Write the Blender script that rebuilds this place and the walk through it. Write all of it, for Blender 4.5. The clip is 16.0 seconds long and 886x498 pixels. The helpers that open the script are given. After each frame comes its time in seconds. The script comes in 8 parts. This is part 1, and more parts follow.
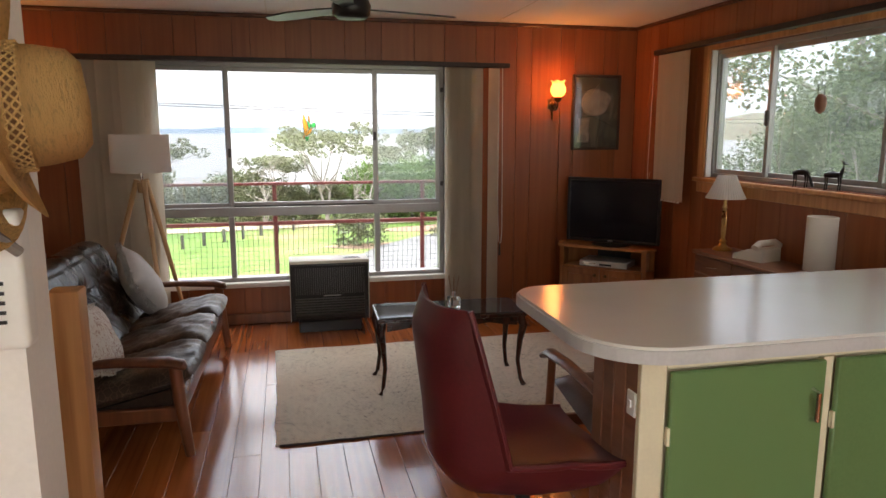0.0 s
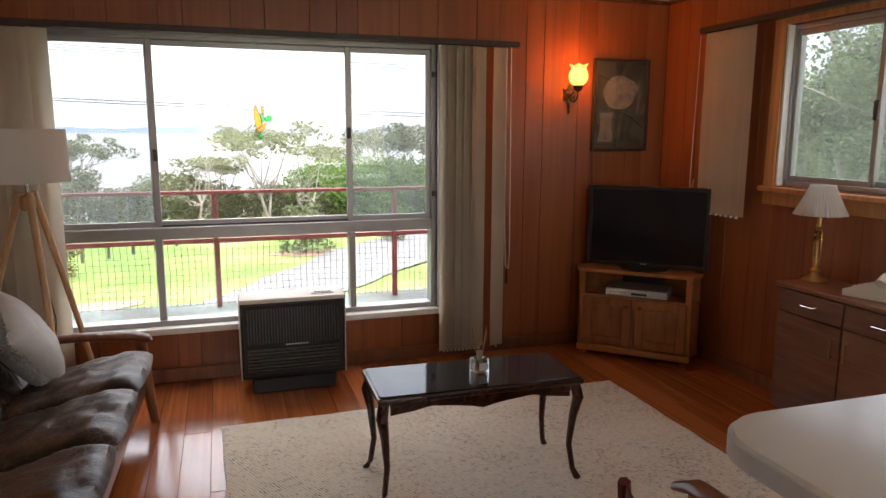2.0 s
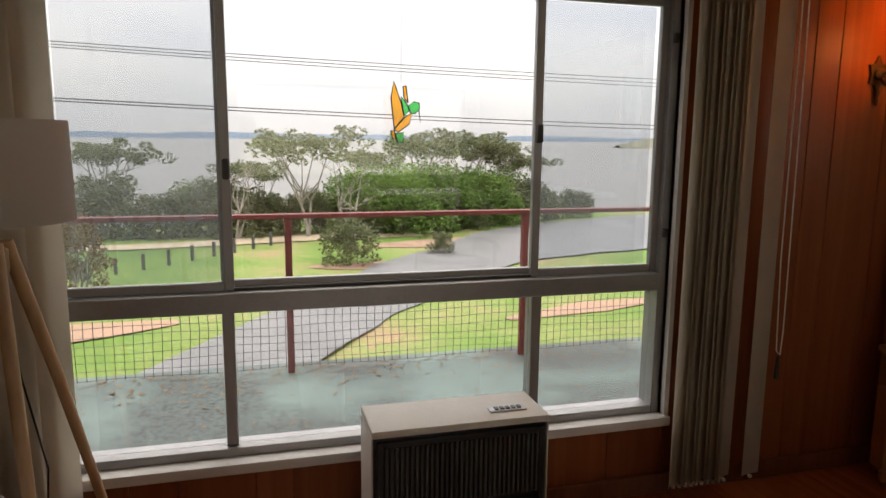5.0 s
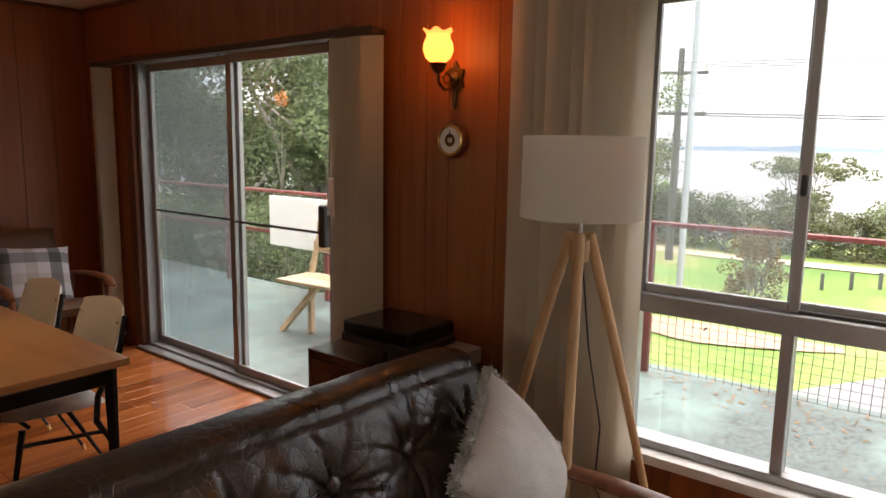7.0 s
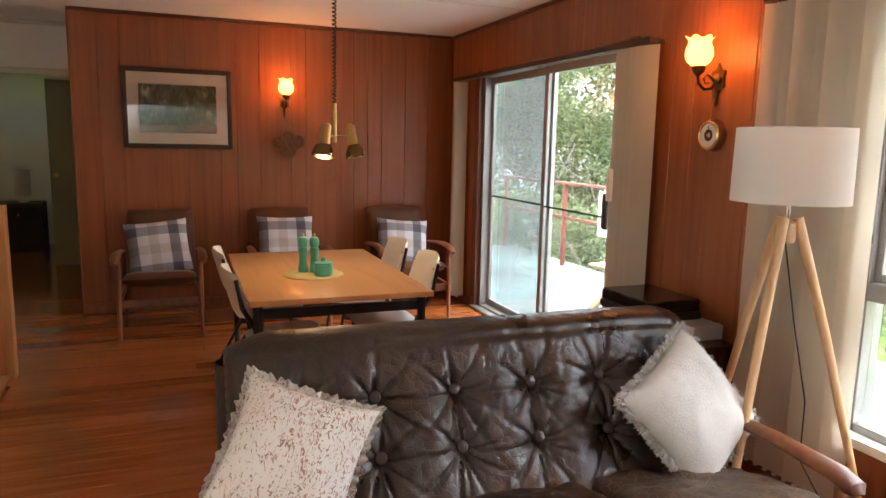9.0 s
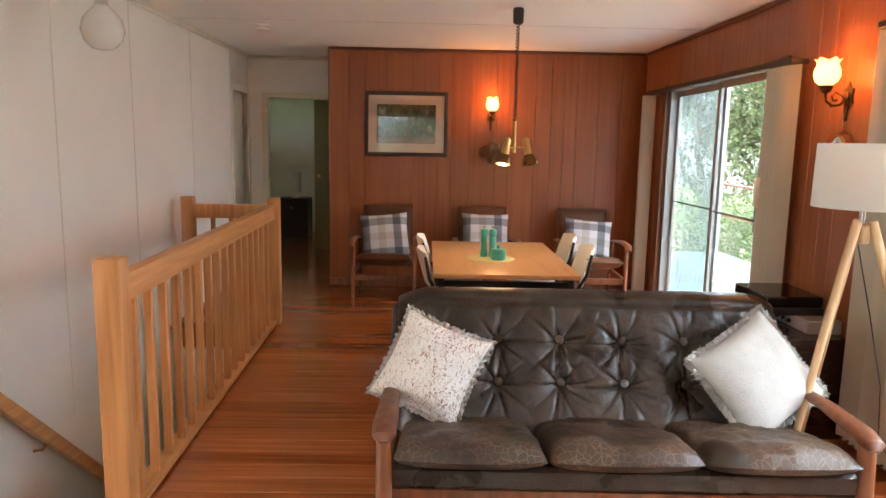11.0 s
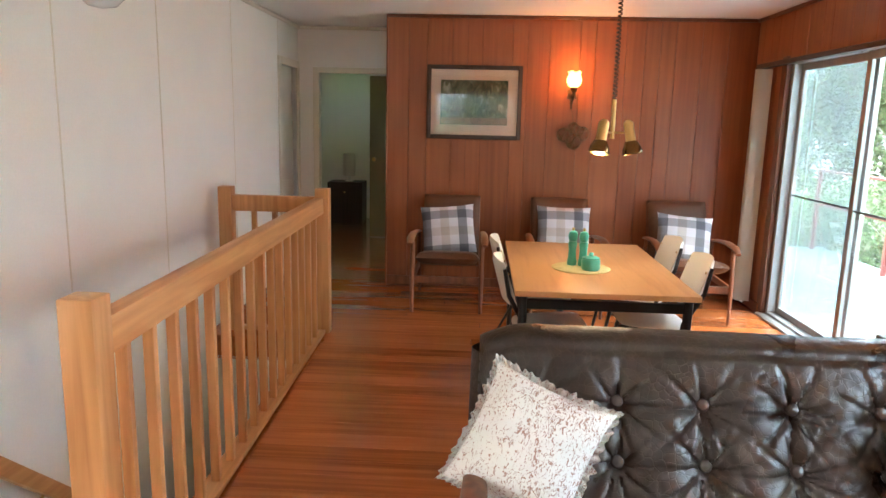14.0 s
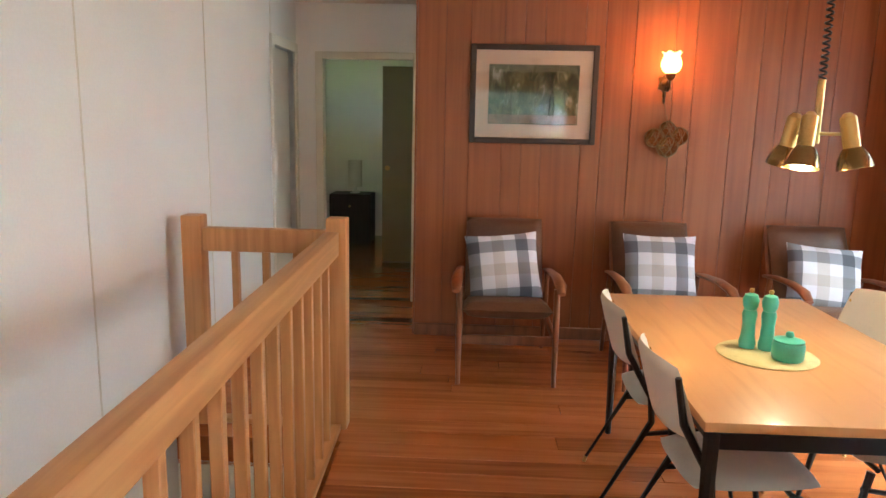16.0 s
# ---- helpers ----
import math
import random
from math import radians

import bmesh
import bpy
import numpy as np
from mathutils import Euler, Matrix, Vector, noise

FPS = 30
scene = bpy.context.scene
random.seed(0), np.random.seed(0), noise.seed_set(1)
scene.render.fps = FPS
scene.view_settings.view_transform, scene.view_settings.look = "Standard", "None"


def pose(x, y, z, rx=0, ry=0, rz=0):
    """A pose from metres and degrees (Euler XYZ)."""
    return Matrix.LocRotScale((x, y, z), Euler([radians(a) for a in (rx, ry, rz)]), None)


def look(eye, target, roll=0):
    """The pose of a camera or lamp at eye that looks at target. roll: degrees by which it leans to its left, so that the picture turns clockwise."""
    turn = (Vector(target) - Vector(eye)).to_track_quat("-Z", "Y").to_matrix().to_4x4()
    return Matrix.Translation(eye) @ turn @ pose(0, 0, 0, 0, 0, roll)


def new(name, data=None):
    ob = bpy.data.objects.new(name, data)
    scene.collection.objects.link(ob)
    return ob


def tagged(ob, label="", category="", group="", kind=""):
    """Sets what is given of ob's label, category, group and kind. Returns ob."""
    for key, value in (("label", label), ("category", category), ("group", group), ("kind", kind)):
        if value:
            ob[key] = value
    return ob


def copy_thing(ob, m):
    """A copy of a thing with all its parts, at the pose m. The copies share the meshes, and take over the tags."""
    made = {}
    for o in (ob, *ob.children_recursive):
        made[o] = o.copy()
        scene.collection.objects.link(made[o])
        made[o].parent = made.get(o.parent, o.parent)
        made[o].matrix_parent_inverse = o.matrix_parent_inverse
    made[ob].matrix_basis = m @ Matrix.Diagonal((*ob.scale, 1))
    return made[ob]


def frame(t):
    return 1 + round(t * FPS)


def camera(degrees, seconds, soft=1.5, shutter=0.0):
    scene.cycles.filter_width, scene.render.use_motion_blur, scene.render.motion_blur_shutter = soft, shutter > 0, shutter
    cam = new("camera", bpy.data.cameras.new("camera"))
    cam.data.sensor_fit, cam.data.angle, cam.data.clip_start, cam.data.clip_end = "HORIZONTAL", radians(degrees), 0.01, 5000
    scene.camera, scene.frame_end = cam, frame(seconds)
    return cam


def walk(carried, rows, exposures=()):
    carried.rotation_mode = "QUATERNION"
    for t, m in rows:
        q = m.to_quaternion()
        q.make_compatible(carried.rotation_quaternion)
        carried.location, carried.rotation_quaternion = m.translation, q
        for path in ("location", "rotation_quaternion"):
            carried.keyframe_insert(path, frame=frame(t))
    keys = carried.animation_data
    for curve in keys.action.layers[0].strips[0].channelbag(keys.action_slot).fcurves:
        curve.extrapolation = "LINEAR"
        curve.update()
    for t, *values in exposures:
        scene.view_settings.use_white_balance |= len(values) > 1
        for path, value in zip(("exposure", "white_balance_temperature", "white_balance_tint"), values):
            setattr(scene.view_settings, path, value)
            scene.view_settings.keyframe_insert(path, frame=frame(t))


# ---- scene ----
cam = camera(65.4, 16.0)
PATH = [
    (0, (5.241, -5.598, 1.521), (5.679, -3.676, 1.187), -0.0),
    (0.5, (5.19, -5.277, 1.515), (5.648, -3.359, 1.181), 0.1),
    (1, (5.201, -4.969, 1.498), (5.692, -3.058, 1.167), 0.1),
    (1.5, (5.214, -4.626, 1.509), (5.767, -2.732, 1.178), 0.1),
    (2, (5.185, -4.308, 1.493), (5.788, -2.43, 1.161), 0.2),
    (2.5, (5.138, -3.964, 1.497), (5.781, -2.099, 1.167), 0.2),
    (3, (5.132, -3.59, 1.482), (5.8, -1.733, 1.154), 0.3),
    (3.2, (5.127, -3.443, 1.482), (5.802, -1.589, 1.157), 0.3),
    (5.3, (4.904, -2.366, 1.463), (5.338, -0.438, 1.154), 0.7),
    (5.5, (4.936, -2.375, 1.462), (5.193, -0.416, 1.153), 0.6),
    (6, (5.028, -2.419, 1.463), (4.729, -0.464, 1.162), 0.7),
    (6.5, (5.152, -2.428, 1.482), (4.362, -0.615, 1.187), 0.7),
    (7, (5.308, -2.42, 1.471), (4.075, -0.874, 1.173), 0.9),
    (7.5, (5.47, -2.427, 1.46), (3.963, -1.146, 1.16), 1.2),
    (8, (5.717, -2.458, 1.427), (4.068, -1.363, 1.136), 1.2),
    (8.5, (5.92, -2.442, 1.438), (4.174, -1.513, 1.14), 1.2),
    (9, (6.118, -2.425, 1.426), (4.273, -1.713, 1.124), 1.2),
    (9.5, (6.334, -2.397, 1.431), (4.415, -1.921, 1.126), 1.2),
    (10, (6.632, -2.356, 1.456), (4.679, -2.048, 1.151), 1.0),
    (12.3, (7.2, -2.02, 1.476), (5.23, -2.143, 1.153), 1.3),
    (12.5, (7.151, -2.052, 1.47), (5.182, -2.178, 1.137), 1.2),
    (13, (6.875, -2.107, 1.474), (4.91, -2.233, 1.12), 1.3),
    (13.5, (6.576, -2.203, 1.505), (4.613, -2.315, 1.138), 1.2),
    (14, (6.216, -2.326, 1.503), (4.253, -2.426, 1.136), 1.3),
    (14.5, (5.83, -2.423, 1.485), (3.866, -2.517, 1.118), 1.3),
    (15, (5.441, -2.548, 1.488), (3.476, -2.639, 1.124), 1.4),
    (15.5, (5.085, -2.647, 1.453), (3.119, -2.751, 1.104), 1.3),
    (16, (4.674, -2.781, 1.463), (2.708, -2.861, 1.105), 1.2),
]
SKY = 0.07
EXPOSURES = [(0.0, 2.35, 6800, 14), (1.5, 2.45, 6800, 15), (3.2, 2.35, 6800, 16), (5.3, 1.25, 7400, 16), (6.0, 1.35, 7400, 16), (7.0, 2.4, 7200, 16), (9.0, 3.9, 6700, 11), (12.3, 4.4, 5950, 3), (16.0, 4.85, 5650, -2)]
walk(cam, [(t, look(eye, target, roll)) for t, eye, target, roll in PATH], EXPOSURES)

# ---- world and daylight: overcast ----
world = bpy.data.worlds.new("overcast_sky")
scene.world = world
world.use_nodes = True
wt = world.node_tree
wn, wl = wt.nodes, wt.links
bg = wn["Background"]
sky = wn.new("ShaderNodeTexSky")
sky.sky_type = "NISHITA"
sky.sun_disc = False
sky.sun_elevation, sky.sun_rotation = radians(68), radians(20)
w_gain = wn.new("ShaderNodeVectorMath")
w_gain.operation = "SCALE"
w_gain.inputs["Scale"].default_value = 1.5
wl.new(sky.outputs[0], w_gain.inputs[0])
wco = wn.new("ShaderNodeTexCoord")
wmap = wn.new("ShaderNodeMapping")
wmap.inputs["Scale"].default_value = (1.2, 1.2, 5.0)
wl.new(wco.outputs["Generated"], wmap.inputs[0])
cloud = wn.new("ShaderNodeTexNoise")
cloud.inputs["Scale"].default_value = 1.6
cloud.inputs["Detail"].default_value = 5.0
wl.new(wmap.outputs[0], cloud.inputs["Vector"])
cramp = wn.new("ShaderNodeValToRGB")
cramp.color_ramp.elements[0].position, cramp.color_ramp.elements[0].color = 0.3, (8.0, 8.9, 10.2, 1)
cramp.color_ramp.elements[1].position, cramp.color_ramp.elements[1].color = 0.72, (11.5, 11.8, 12.0, 1)
wl.new(cloud.outputs["Fac"], cramp.inputs[0])
wmix = wn.new("ShaderNodeMix")
wmix.data_type = "RGBA"
wmix.inputs[0].default_value = 0.88
wl.new(w_gain.outputs[0], wmix.inputs[6])
wl.new(cramp.outputs[0], wmix.inputs[7])
# thin cloud: brighter overhead than at the horizon
wsep = wn.new("ShaderNodeSeparateXYZ")
wl.new(wco.outputs["Generated"], wsep.inputs[0])
wup = wn.new("ShaderNodeMapRange")
wup.inputs["From Min"].default_value, wup.inputs["From Max"].default_value = 0.0, 1.0
wup.inputs["To Min"].default_value, wup.inputs["To Max"].default_value = 0.7, 2.5
wl.new(wsep.outputs["Z"], wup.inputs["Value"])
wlift = wn.new("ShaderNodeVectorMath")
wlift.operation = "SCALE"
wl.new(wmix.outputs[2], wlift.inputs[0])
wl.new(wup.outputs[0], wlift.inputs["Scale"])
wl.new(wlift.outputs[0], bg.inputs["Color"])
bg.inputs["Strength"].default_value = SKY

sun = new("sun", bpy.data.lights.new("sun", "SUN"))
sun.data.energy, sun.data.angle, sun.data.color = 0.5, radians(60), (1.0, 0.97, 0.92)
sun.matrix_world = look((0, 0, 20), (-1.9, -5.2, 6), 0)


# ---- materials ----
def nodes_of(name):
    m = bpy.data.materials.new(name)
    m.use_nodes = True
    t = m.node_tree
    return m, t.nodes, t.links, t.nodes["Principled BSDF"]


def paint(name, color, rough=0.5, metal=0.0, vary=0.12, scale=6.0, bump=0.05, fine=90.0, stretch=(1, 1, 1), island=False, spec=0.5, coat=0.0):
    """A surface with broad stains, fine grain and relief; each object a little different."""
    m, n, l, b = nodes_of(name)
    co = n.new("ShaderNodeTexCoord")
    mp = n.new("ShaderNodeMapping")
    mp.inputs["Scale"].default_value = stretch
    l.new(co.outputs["Object"], mp.inputs[0])
    big = n.new("ShaderNodeTexNoise")
    big.inputs["Scale"].default_value, big.inputs["Detail"].default_value = scale, 4.0
    small = n.new("ShaderNodeTexNoise")
    small.inputs["Scale"].default_value, small.inputs["Detail"].default_value = fine, 3.0
    l.new(mp.outputs[0], big.inputs["Vector"])
    l.new(mp.outputs[0], small.inputs["Vector"])
    add = n.new("ShaderNodeMath")
    add.operation = "ADD"
    l.new(big.outputs["Fac"], add.inputs[0])
    half = n.new("ShaderNodeMath")
    half.operation = "MULTIPLY"
    half.inputs[1].default_value = 0.6
    l.new(small.outputs["Fac"], half.inputs[0])
    l.new(half.outputs[0], add.inputs[1])
    ri = n.new("ShaderNodeNewGeometry") if island else n.new("ShaderNodeObjectInfo")
    rm = n.new("ShaderNodeMath")
    rm.operation = "MULTIPLY_ADD"
    rm.inputs[1].default_value = 0.35
    l.new(ri.outputs["Random Per Island" if island else "Random"], rm.inputs[0])
    l.new(add.outputs[0], rm.inputs[2])
    ramp = n.new("ShaderNodeValToRGB")
    e = ramp.color_ramp.elements
    e[0].position, e[1].position = 0.55, 1.0
    e[0].color = (*[c * (1 - vary) for c in color], 1)
    e[1].color = (*[min(1, c * (1 + vary)) for c in color], 1)
    l.new(rm.outputs[0], ramp.inputs[0])
    l.new(ramp.outputs[0], b.inputs["Base Color"])
    rr = n.new("ShaderNodeMath")
    rr.operation = "MULTIPLY_ADD"
    rr.inputs[1].default_value, rr.inputs[2].default_value = 0.2 * rough, 0.9 * rough
    l.new(big.outputs["Fac"], rr.inputs[0])
    l.new(rr.outputs[0], b.inputs["Roughness"])
    b.inputs["Metallic"].default_value = metal
    b.inputs["Specular IOR Level"].default_value = spec
    b.inputs["Coat Weight"].default_value = coat
    b.inputs["Coat Roughness"].default_value = 0.12
    if bump:
        bp = n.new("ShaderNodeBump")
        bp.inputs["Strength"].default_value, bp.inputs["Distance"].default_value = bump, 0.01
        l.new(add.outputs[0], bp.inputs["Height"])
        l.new(bp.outputs[0], b.inputs["Normal"])
    return m


def wood(name, dark, light, rough=0.4, grain=(40, 40, 1.6), coat=0.0, vary=0.5, knots=1.5):
    """Timber: long streaks along the axis whose grain number is small, shade varied from board to board."""
    m, n, l, b = nodes_of(name)
    co = n.new("ShaderNodeTexCoord")
    oi = n.new("ShaderNodeObjectInfo")
    sh = n.new("ShaderNodeVectorMath")
    sh.operation = "SCALE"
    sh.inputs[0].default_value = (7.0, 11.0, 13.0)
    l.new(oi.outputs["Random"], sh.inputs["Scale"])
    ad = n.new("ShaderNodeVectorMath")
    l.new(co.outputs["Object"], ad.inputs[0])
    l.new(sh.outputs[0], ad.inputs[1])
    mp = n.new("ShaderNodeMapping")
    mp.inputs["Scale"].default_value = grain
    l.new(ad.outputs[0], mp.inputs[0])
    g = n.new("ShaderNodeTexNoise")
    g.inputs["Scale"].default_value, g.inputs["Detail"].default_value, g.inputs["Distortion"].default_value = 1.0, 5.0, 0.4
    l.new(mp.outputs[0], g.inputs["Vector"])
    k = n.new("ShaderNodeTexNoise")
    k.inputs["Scale"].default_value, k.inputs["Detail"].default_value = knots, 2.0
    l.new(ad.outputs[0], k.inputs["Vector"])
    f = n.new("ShaderNodeMath")
    f.operation = "MULTIPLY_ADD"
    f.inputs[1].default_value, f.inputs[2].default_value = vary, -vary / 2
    l.new(oi.outputs["Random"], f.inputs[0])
    s1 = n.new("ShaderNodeMath")
    s1.operation = "ADD"
    l.new(g.outputs["Fac"], s1.inputs[0])
    l.new(f.outputs[0], s1.inputs[1])
    s2 = n.new("ShaderNodeMath")
    s2.operation = "MULTIPLY_ADD"
    s2.inputs[1].default_value = 0.5
    l.new(k.outputs["Fac"], s2.inputs[0])
    l.new(s1.outputs[0], s2.inputs[2])
    ramp = n.new("ShaderNodeValToRGB")
    e = ramp.color_ramp.elements
    e[0].position, e[1].position = 0.45, 1.0
    e[0].color, e[1].color = (*dark, 1), (*light, 1)
    l.new(s2.outputs[0], ramp.inputs[0])
    l.new(ramp.outputs[0], b.inputs["Base Color"])
    rr = n.new("ShaderNodeMath")
    rr.operation = "MULTIPLY_ADD"
    rr.inputs[1].default_value, rr.inputs[2].default_value = 0.25 * rough, 0.85 * rough
    l.new(k.outputs["Fac"], rr.inputs[0])
    l.new(rr.outputs[0], b.inputs["Roughness"])
    b.inputs["Coat Weight"].default_value, b.inputs["Coat Roughness"].default_value = coat, 0.15
    bp = n.new("ShaderNodeBump")
    bp.inputs["Strength"].default_value, bp.inputs["Distance"].default_value = 0.08, 0.004
    l.new(g.outputs["Fac"], bp.inputs["Height"])
    l.new(bp.outputs[0], b.inputs["Normal"])
    return m


def glassy(name, color=(1, 1, 1), rough=0.0, ior=1.45):
    m, n, l, b = nodes_of(name)
    b.inputs["Base Color"].default_value = (*color, 1)
    b.inputs["Transmission Weight"].default_value = 1.0
    b.inputs["Roughness"].default_value, b.inputs["IOR"].default_value = rough, ior
    return m


def glowing(name, color, strength, base=(0.9, 0.8, 0.7)):
    m, n, l, b = nodes_of(name)
    b.inputs["Base Color"].default_value = (*base, 1)
    b.inputs["Emission Color"].default_value = (*color, 1)
    b.inputs["Emission Strength"].default_value = strength
    b.inputs["Roughness"].default_value = 0.25
    return m


def let_light_through(m, share, color):
    """Thin cloth or leaf: part of the light passes to the far side."""
    n, l = m.node_tree.nodes, m.node_tree.links
    b = n["Principled BSDF"]
    tr = n.new("ShaderNodeBsdfTranslucent")
    link = b.inputs["Base Color"].links
    if link:
        l.new(link[0].from_socket, tr.inputs["Color"])
    else:
        tr.inputs["Color"].default_value = (*color, 1)
    mx = n.new("ShaderNodeMixShader")
    mx.inputs[0].default_value = share
    l.new(b.outputs[0], mx.inputs[1])
    l.new(tr.outputs[0], mx.inputs[2])
    l.new(mx.outputs[0], n["Material Output"].inputs["Surface"])
    return m


PANEL = wood("stained_wall_timber", (0.215, 0.060, 0.019), (0.335, 0.106, 0.035), 0.36, (26, 26, 0.9), vary=0.22)
PANEL_DARK = wood("wall_timber_core", (0.12, 0.036, 0.015), (0.17, 0.055, 0.024), 0.7)
FLOORWOOD = wood("varnished_floor_timber", (0.25, 0.062, 0.015), (0.48, 0.148, 0.040), 0.16, (30, 1.0, 30), coat=0.4, vary=0.42)
PINE = wood("honey_pine", (0.40, 0.165, 0.05), (0.66, 0.33, 0.125), 0.42, (30, 30, 1.6), vary=0.2)
PINE_X = wood("honey_pine_rail", (0.40, 0.165, 0.05), (0.66, 0.33, 0.125), 0.42, (1.6, 30, 30), vary=0.15)
PLASTER = paint("cream_white_wall_paint", (0.86, 0.835, 0.785), 0.6, vary=0.04, scale=1.2, bump=0.04)
CEIL = paint("white_ceiling_paint", (0.85, 0.83, 0.79), 0.8, vary=0.03, scale=1.5, bump=0.03)
TRIM = paint("cream_gloss_trim", (0.72, 0.67, 0.56), 0.35, vary=0.05)
ALU = paint("anodised_aluminium", (0.36, 0.35, 0.34), 0.42, 0.7, vary=0.08, scale=10)
DARKALU = paint("weathered_dark_window_seal", (0.06, 0.055, 0.05), 0.5, 0.2)
WHITESILL = paint("white_painted_sill", (0.80, 0.79, 0.76), 0.45, vary=0.05)
CLEARGLASS = glassy("picture_glass")
# grey tint dims the outdoor view; panes cast no shadow, so daylight stays full
GLASS = glassy("view_dimming_glass", (0.74, 0.75, 0.75))
BLIND = let_light_through(paint("cream_vertical_blind_fabric", (0.76, 0.70, 0.60), 0.85, vary=0.07, scale=3, bump=0.12, fine=350), 0.35, (0.7, 0.6, 0.5))
DARKTRACK = wood("dark_pelmet_timber", (0.02, 0.012, 0.01), (0.05, 0.028, 0.02), 0.5)
DARKWOOD = wood("dark_mahogany", (0.022, 0.008, 0.006), (0.07, 0.024, 0.014), 0.25, (30, 3, 30), coat=0.4)
REDWOOD = wood("red_brown_teak", (0.11, 0.036, 0.016), (0.26, 0.095, 0.04), 0.35, (25, 25, 3))
WALNUT = wood("walnut_veneer", (0.15, 0.055, 0.028), (0.30, 0.13, 0.068), 0.38, (30, 3, 30))
ORANGEPINE = wood("orange_varnished_pine", (0.20, 0.07, 0.022), (0.42, 0.17, 0.06), 0.35, (20, 20, 2), knots=6)
BLACKP = paint("black_plastic", (0.015, 0.015, 0.016), 0.35, vary=0.1)
BLACKM = paint("black_enamelled_steel", (0.012, 0.012, 0.013), 0.35, 0.0, vary=0.15)
SCREEN = paint("dark_screen_glass", (0.008, 0.008, 0.01), 0.12, vary=0.05, bump=0)
SILVER = paint("silver_plastic", (0.5, 0.5, 0.5), 0.35, 0.5)
CREAMMETAL = paint("cream_enamel", (0.70, 0.66, 0.58), 0.4, vary=0.05)
BRASS = paint("aged_brass", (0.55, 0.37, 0.14), 0.28, 1.0, vary=0.2)
BRONZE = paint("antique_bronze", (0.12, 0.075, 0.035), 0.4, 0.9, vary=0.3)
CHROME = paint("chrome", (0.75, 0.75, 0.76), 0.15, 1.0, vary=0.05)
WHITEP = paint("white_plastic", (0.78, 0.77, 0.73), 0.4, vary=0.04)
LINEN = let_light_through(paint("off_white_linen_shade", (0.76, 0.72, 0.66), 0.9, vary=0.05, bump=0.15, fine=500), 0.35, (0.7, 0.66, 0.6))
LIGHTWOOD = wood("pale_oak", (0.42, 0.25, 0.12), (0.62, 0.40, 0.21), 0.45, (30, 30, 2))


# ---- mesh helpers ----
def add_box(bm, x0, x1, y0, y1, z0, z1, bevel=0.0, seg=1, m=None):
    g = bmesh.ops.create_cube(bm, size=1.0)
    mat = Matrix.Translation(((x0 + x1) / 2, (y0 + y1) / 2, (z0 + z1) / 2)) @ Matrix.Diagonal((x1 - x0, y1 - y0, z1 - z0, 1))
    if m is not None:
        mat = m @ mat
    bmesh.ops.transform(bm, matrix=mat, verts=g["verts"])
    if bevel:
        edges = {e for v in g["verts"] for e in v.link_edges}
        bmesh.ops.bevel(bm, geom=list(edges), offset=bevel, segments=seg, profile=0.6, affect="EDGES")
    return bm


def add_tube(bm, pts, radii, seg=10, cap=True, flat=1.0):
    """A swept round bar through pts; radii one number or one for each point."""
    pts = [Vector(p) for p in pts]
    if not hasattr(radii, "__len__"):
        radii = [radii] * len(pts)
    rings = []
    up = Vector((0, 0, 1))
    for i, p in enumerate(pts):
        d = (pts[min(i + 1, len(pts) - 1)] - pts[max(i - 1, 0)]).normalized()
        ref = up if abs(d.z) < 0.9 else Vector((1, 0, 0))
        u = d.cross(ref).normalized()
        v = u.cross(d).normalized()
        rings.append([bm.verts.new(p + radii[i] * (math.cos(a) * u + flat * math.sin(a) * v)) for a in [2 * math.pi * k / seg for k in range(seg)]])
    for a, b in zip(rings, rings[1:]):
        for k in range(seg):
            bm.faces.new((a[k], a[(k + 1) % seg], b[(k + 1) % seg], b[k]))
    if cap:
        bm.faces.new(rings[0][::-1])
        bm.faces.new(rings[-1])
    return bm


def add_lathe(bm, profile, at=(0, 0, 0), seg=24, m=None, cap=True):
    """Turned shape: (radius, height) pairs from below up."""
    rings = []
    for r, z in profile:
        ring = []
        for k in range(seg):
            a = 2 * math.pi * k / seg
            p = Vector((r * math.cos(a), r * math.sin(a), z))
            p = (m @ p) if m is not None else p
            ring.append(bm.verts.new(p + Vector(at)))
        rings.append(ring)
    for a, b in zip(rings, rings[1:]):
        for k in range(seg):
            bm.faces.new((a[k], a[(k + 1) % seg], b[(k + 1) % seg], b[k]))
    if cap:
        bm.faces.new(rings[0][::-1])
        bm.faces.new(rings[-1])
    return bm


def add_prism(bm, outline, z0, z1, m=None):
    """A flat outline (x, y) drawn out from z0 to z1."""
    f = lambda x, y, z: bm.verts.new((m @ Vector((x, y, z))) if m is not None else (x, y, z))
    lo = [f(x, y, z0) for x, y in outline]
    hi = [f(x, y, z1) for x, y in outline]
    n = len(outline)
    bm.faces.new(lo[::-1])
    bm.faces.new(hi)
    for k in range(n):
        bm.faces.new((lo[k], lo[(k + 1) % n], hi[(k + 1) % n], hi[k]))
    return bm


def add_grid(bm, nu, nv, fn, wrap=False):
    """A sheet of nu x nv cells through fn(u, v), u and v from 0 to 1."""
    vs = [[bm.verts.new(fn(i / nu, j / nv)) for j in range(nv + 1)] for i in range(nu + 1)]
    for i in range(nu):
        for j in range(nv):
            bm.faces.new((vs[i][j], vs[i + 1][j], vs[i + 1][j + 1], vs[i][j + 1]))
    return vs


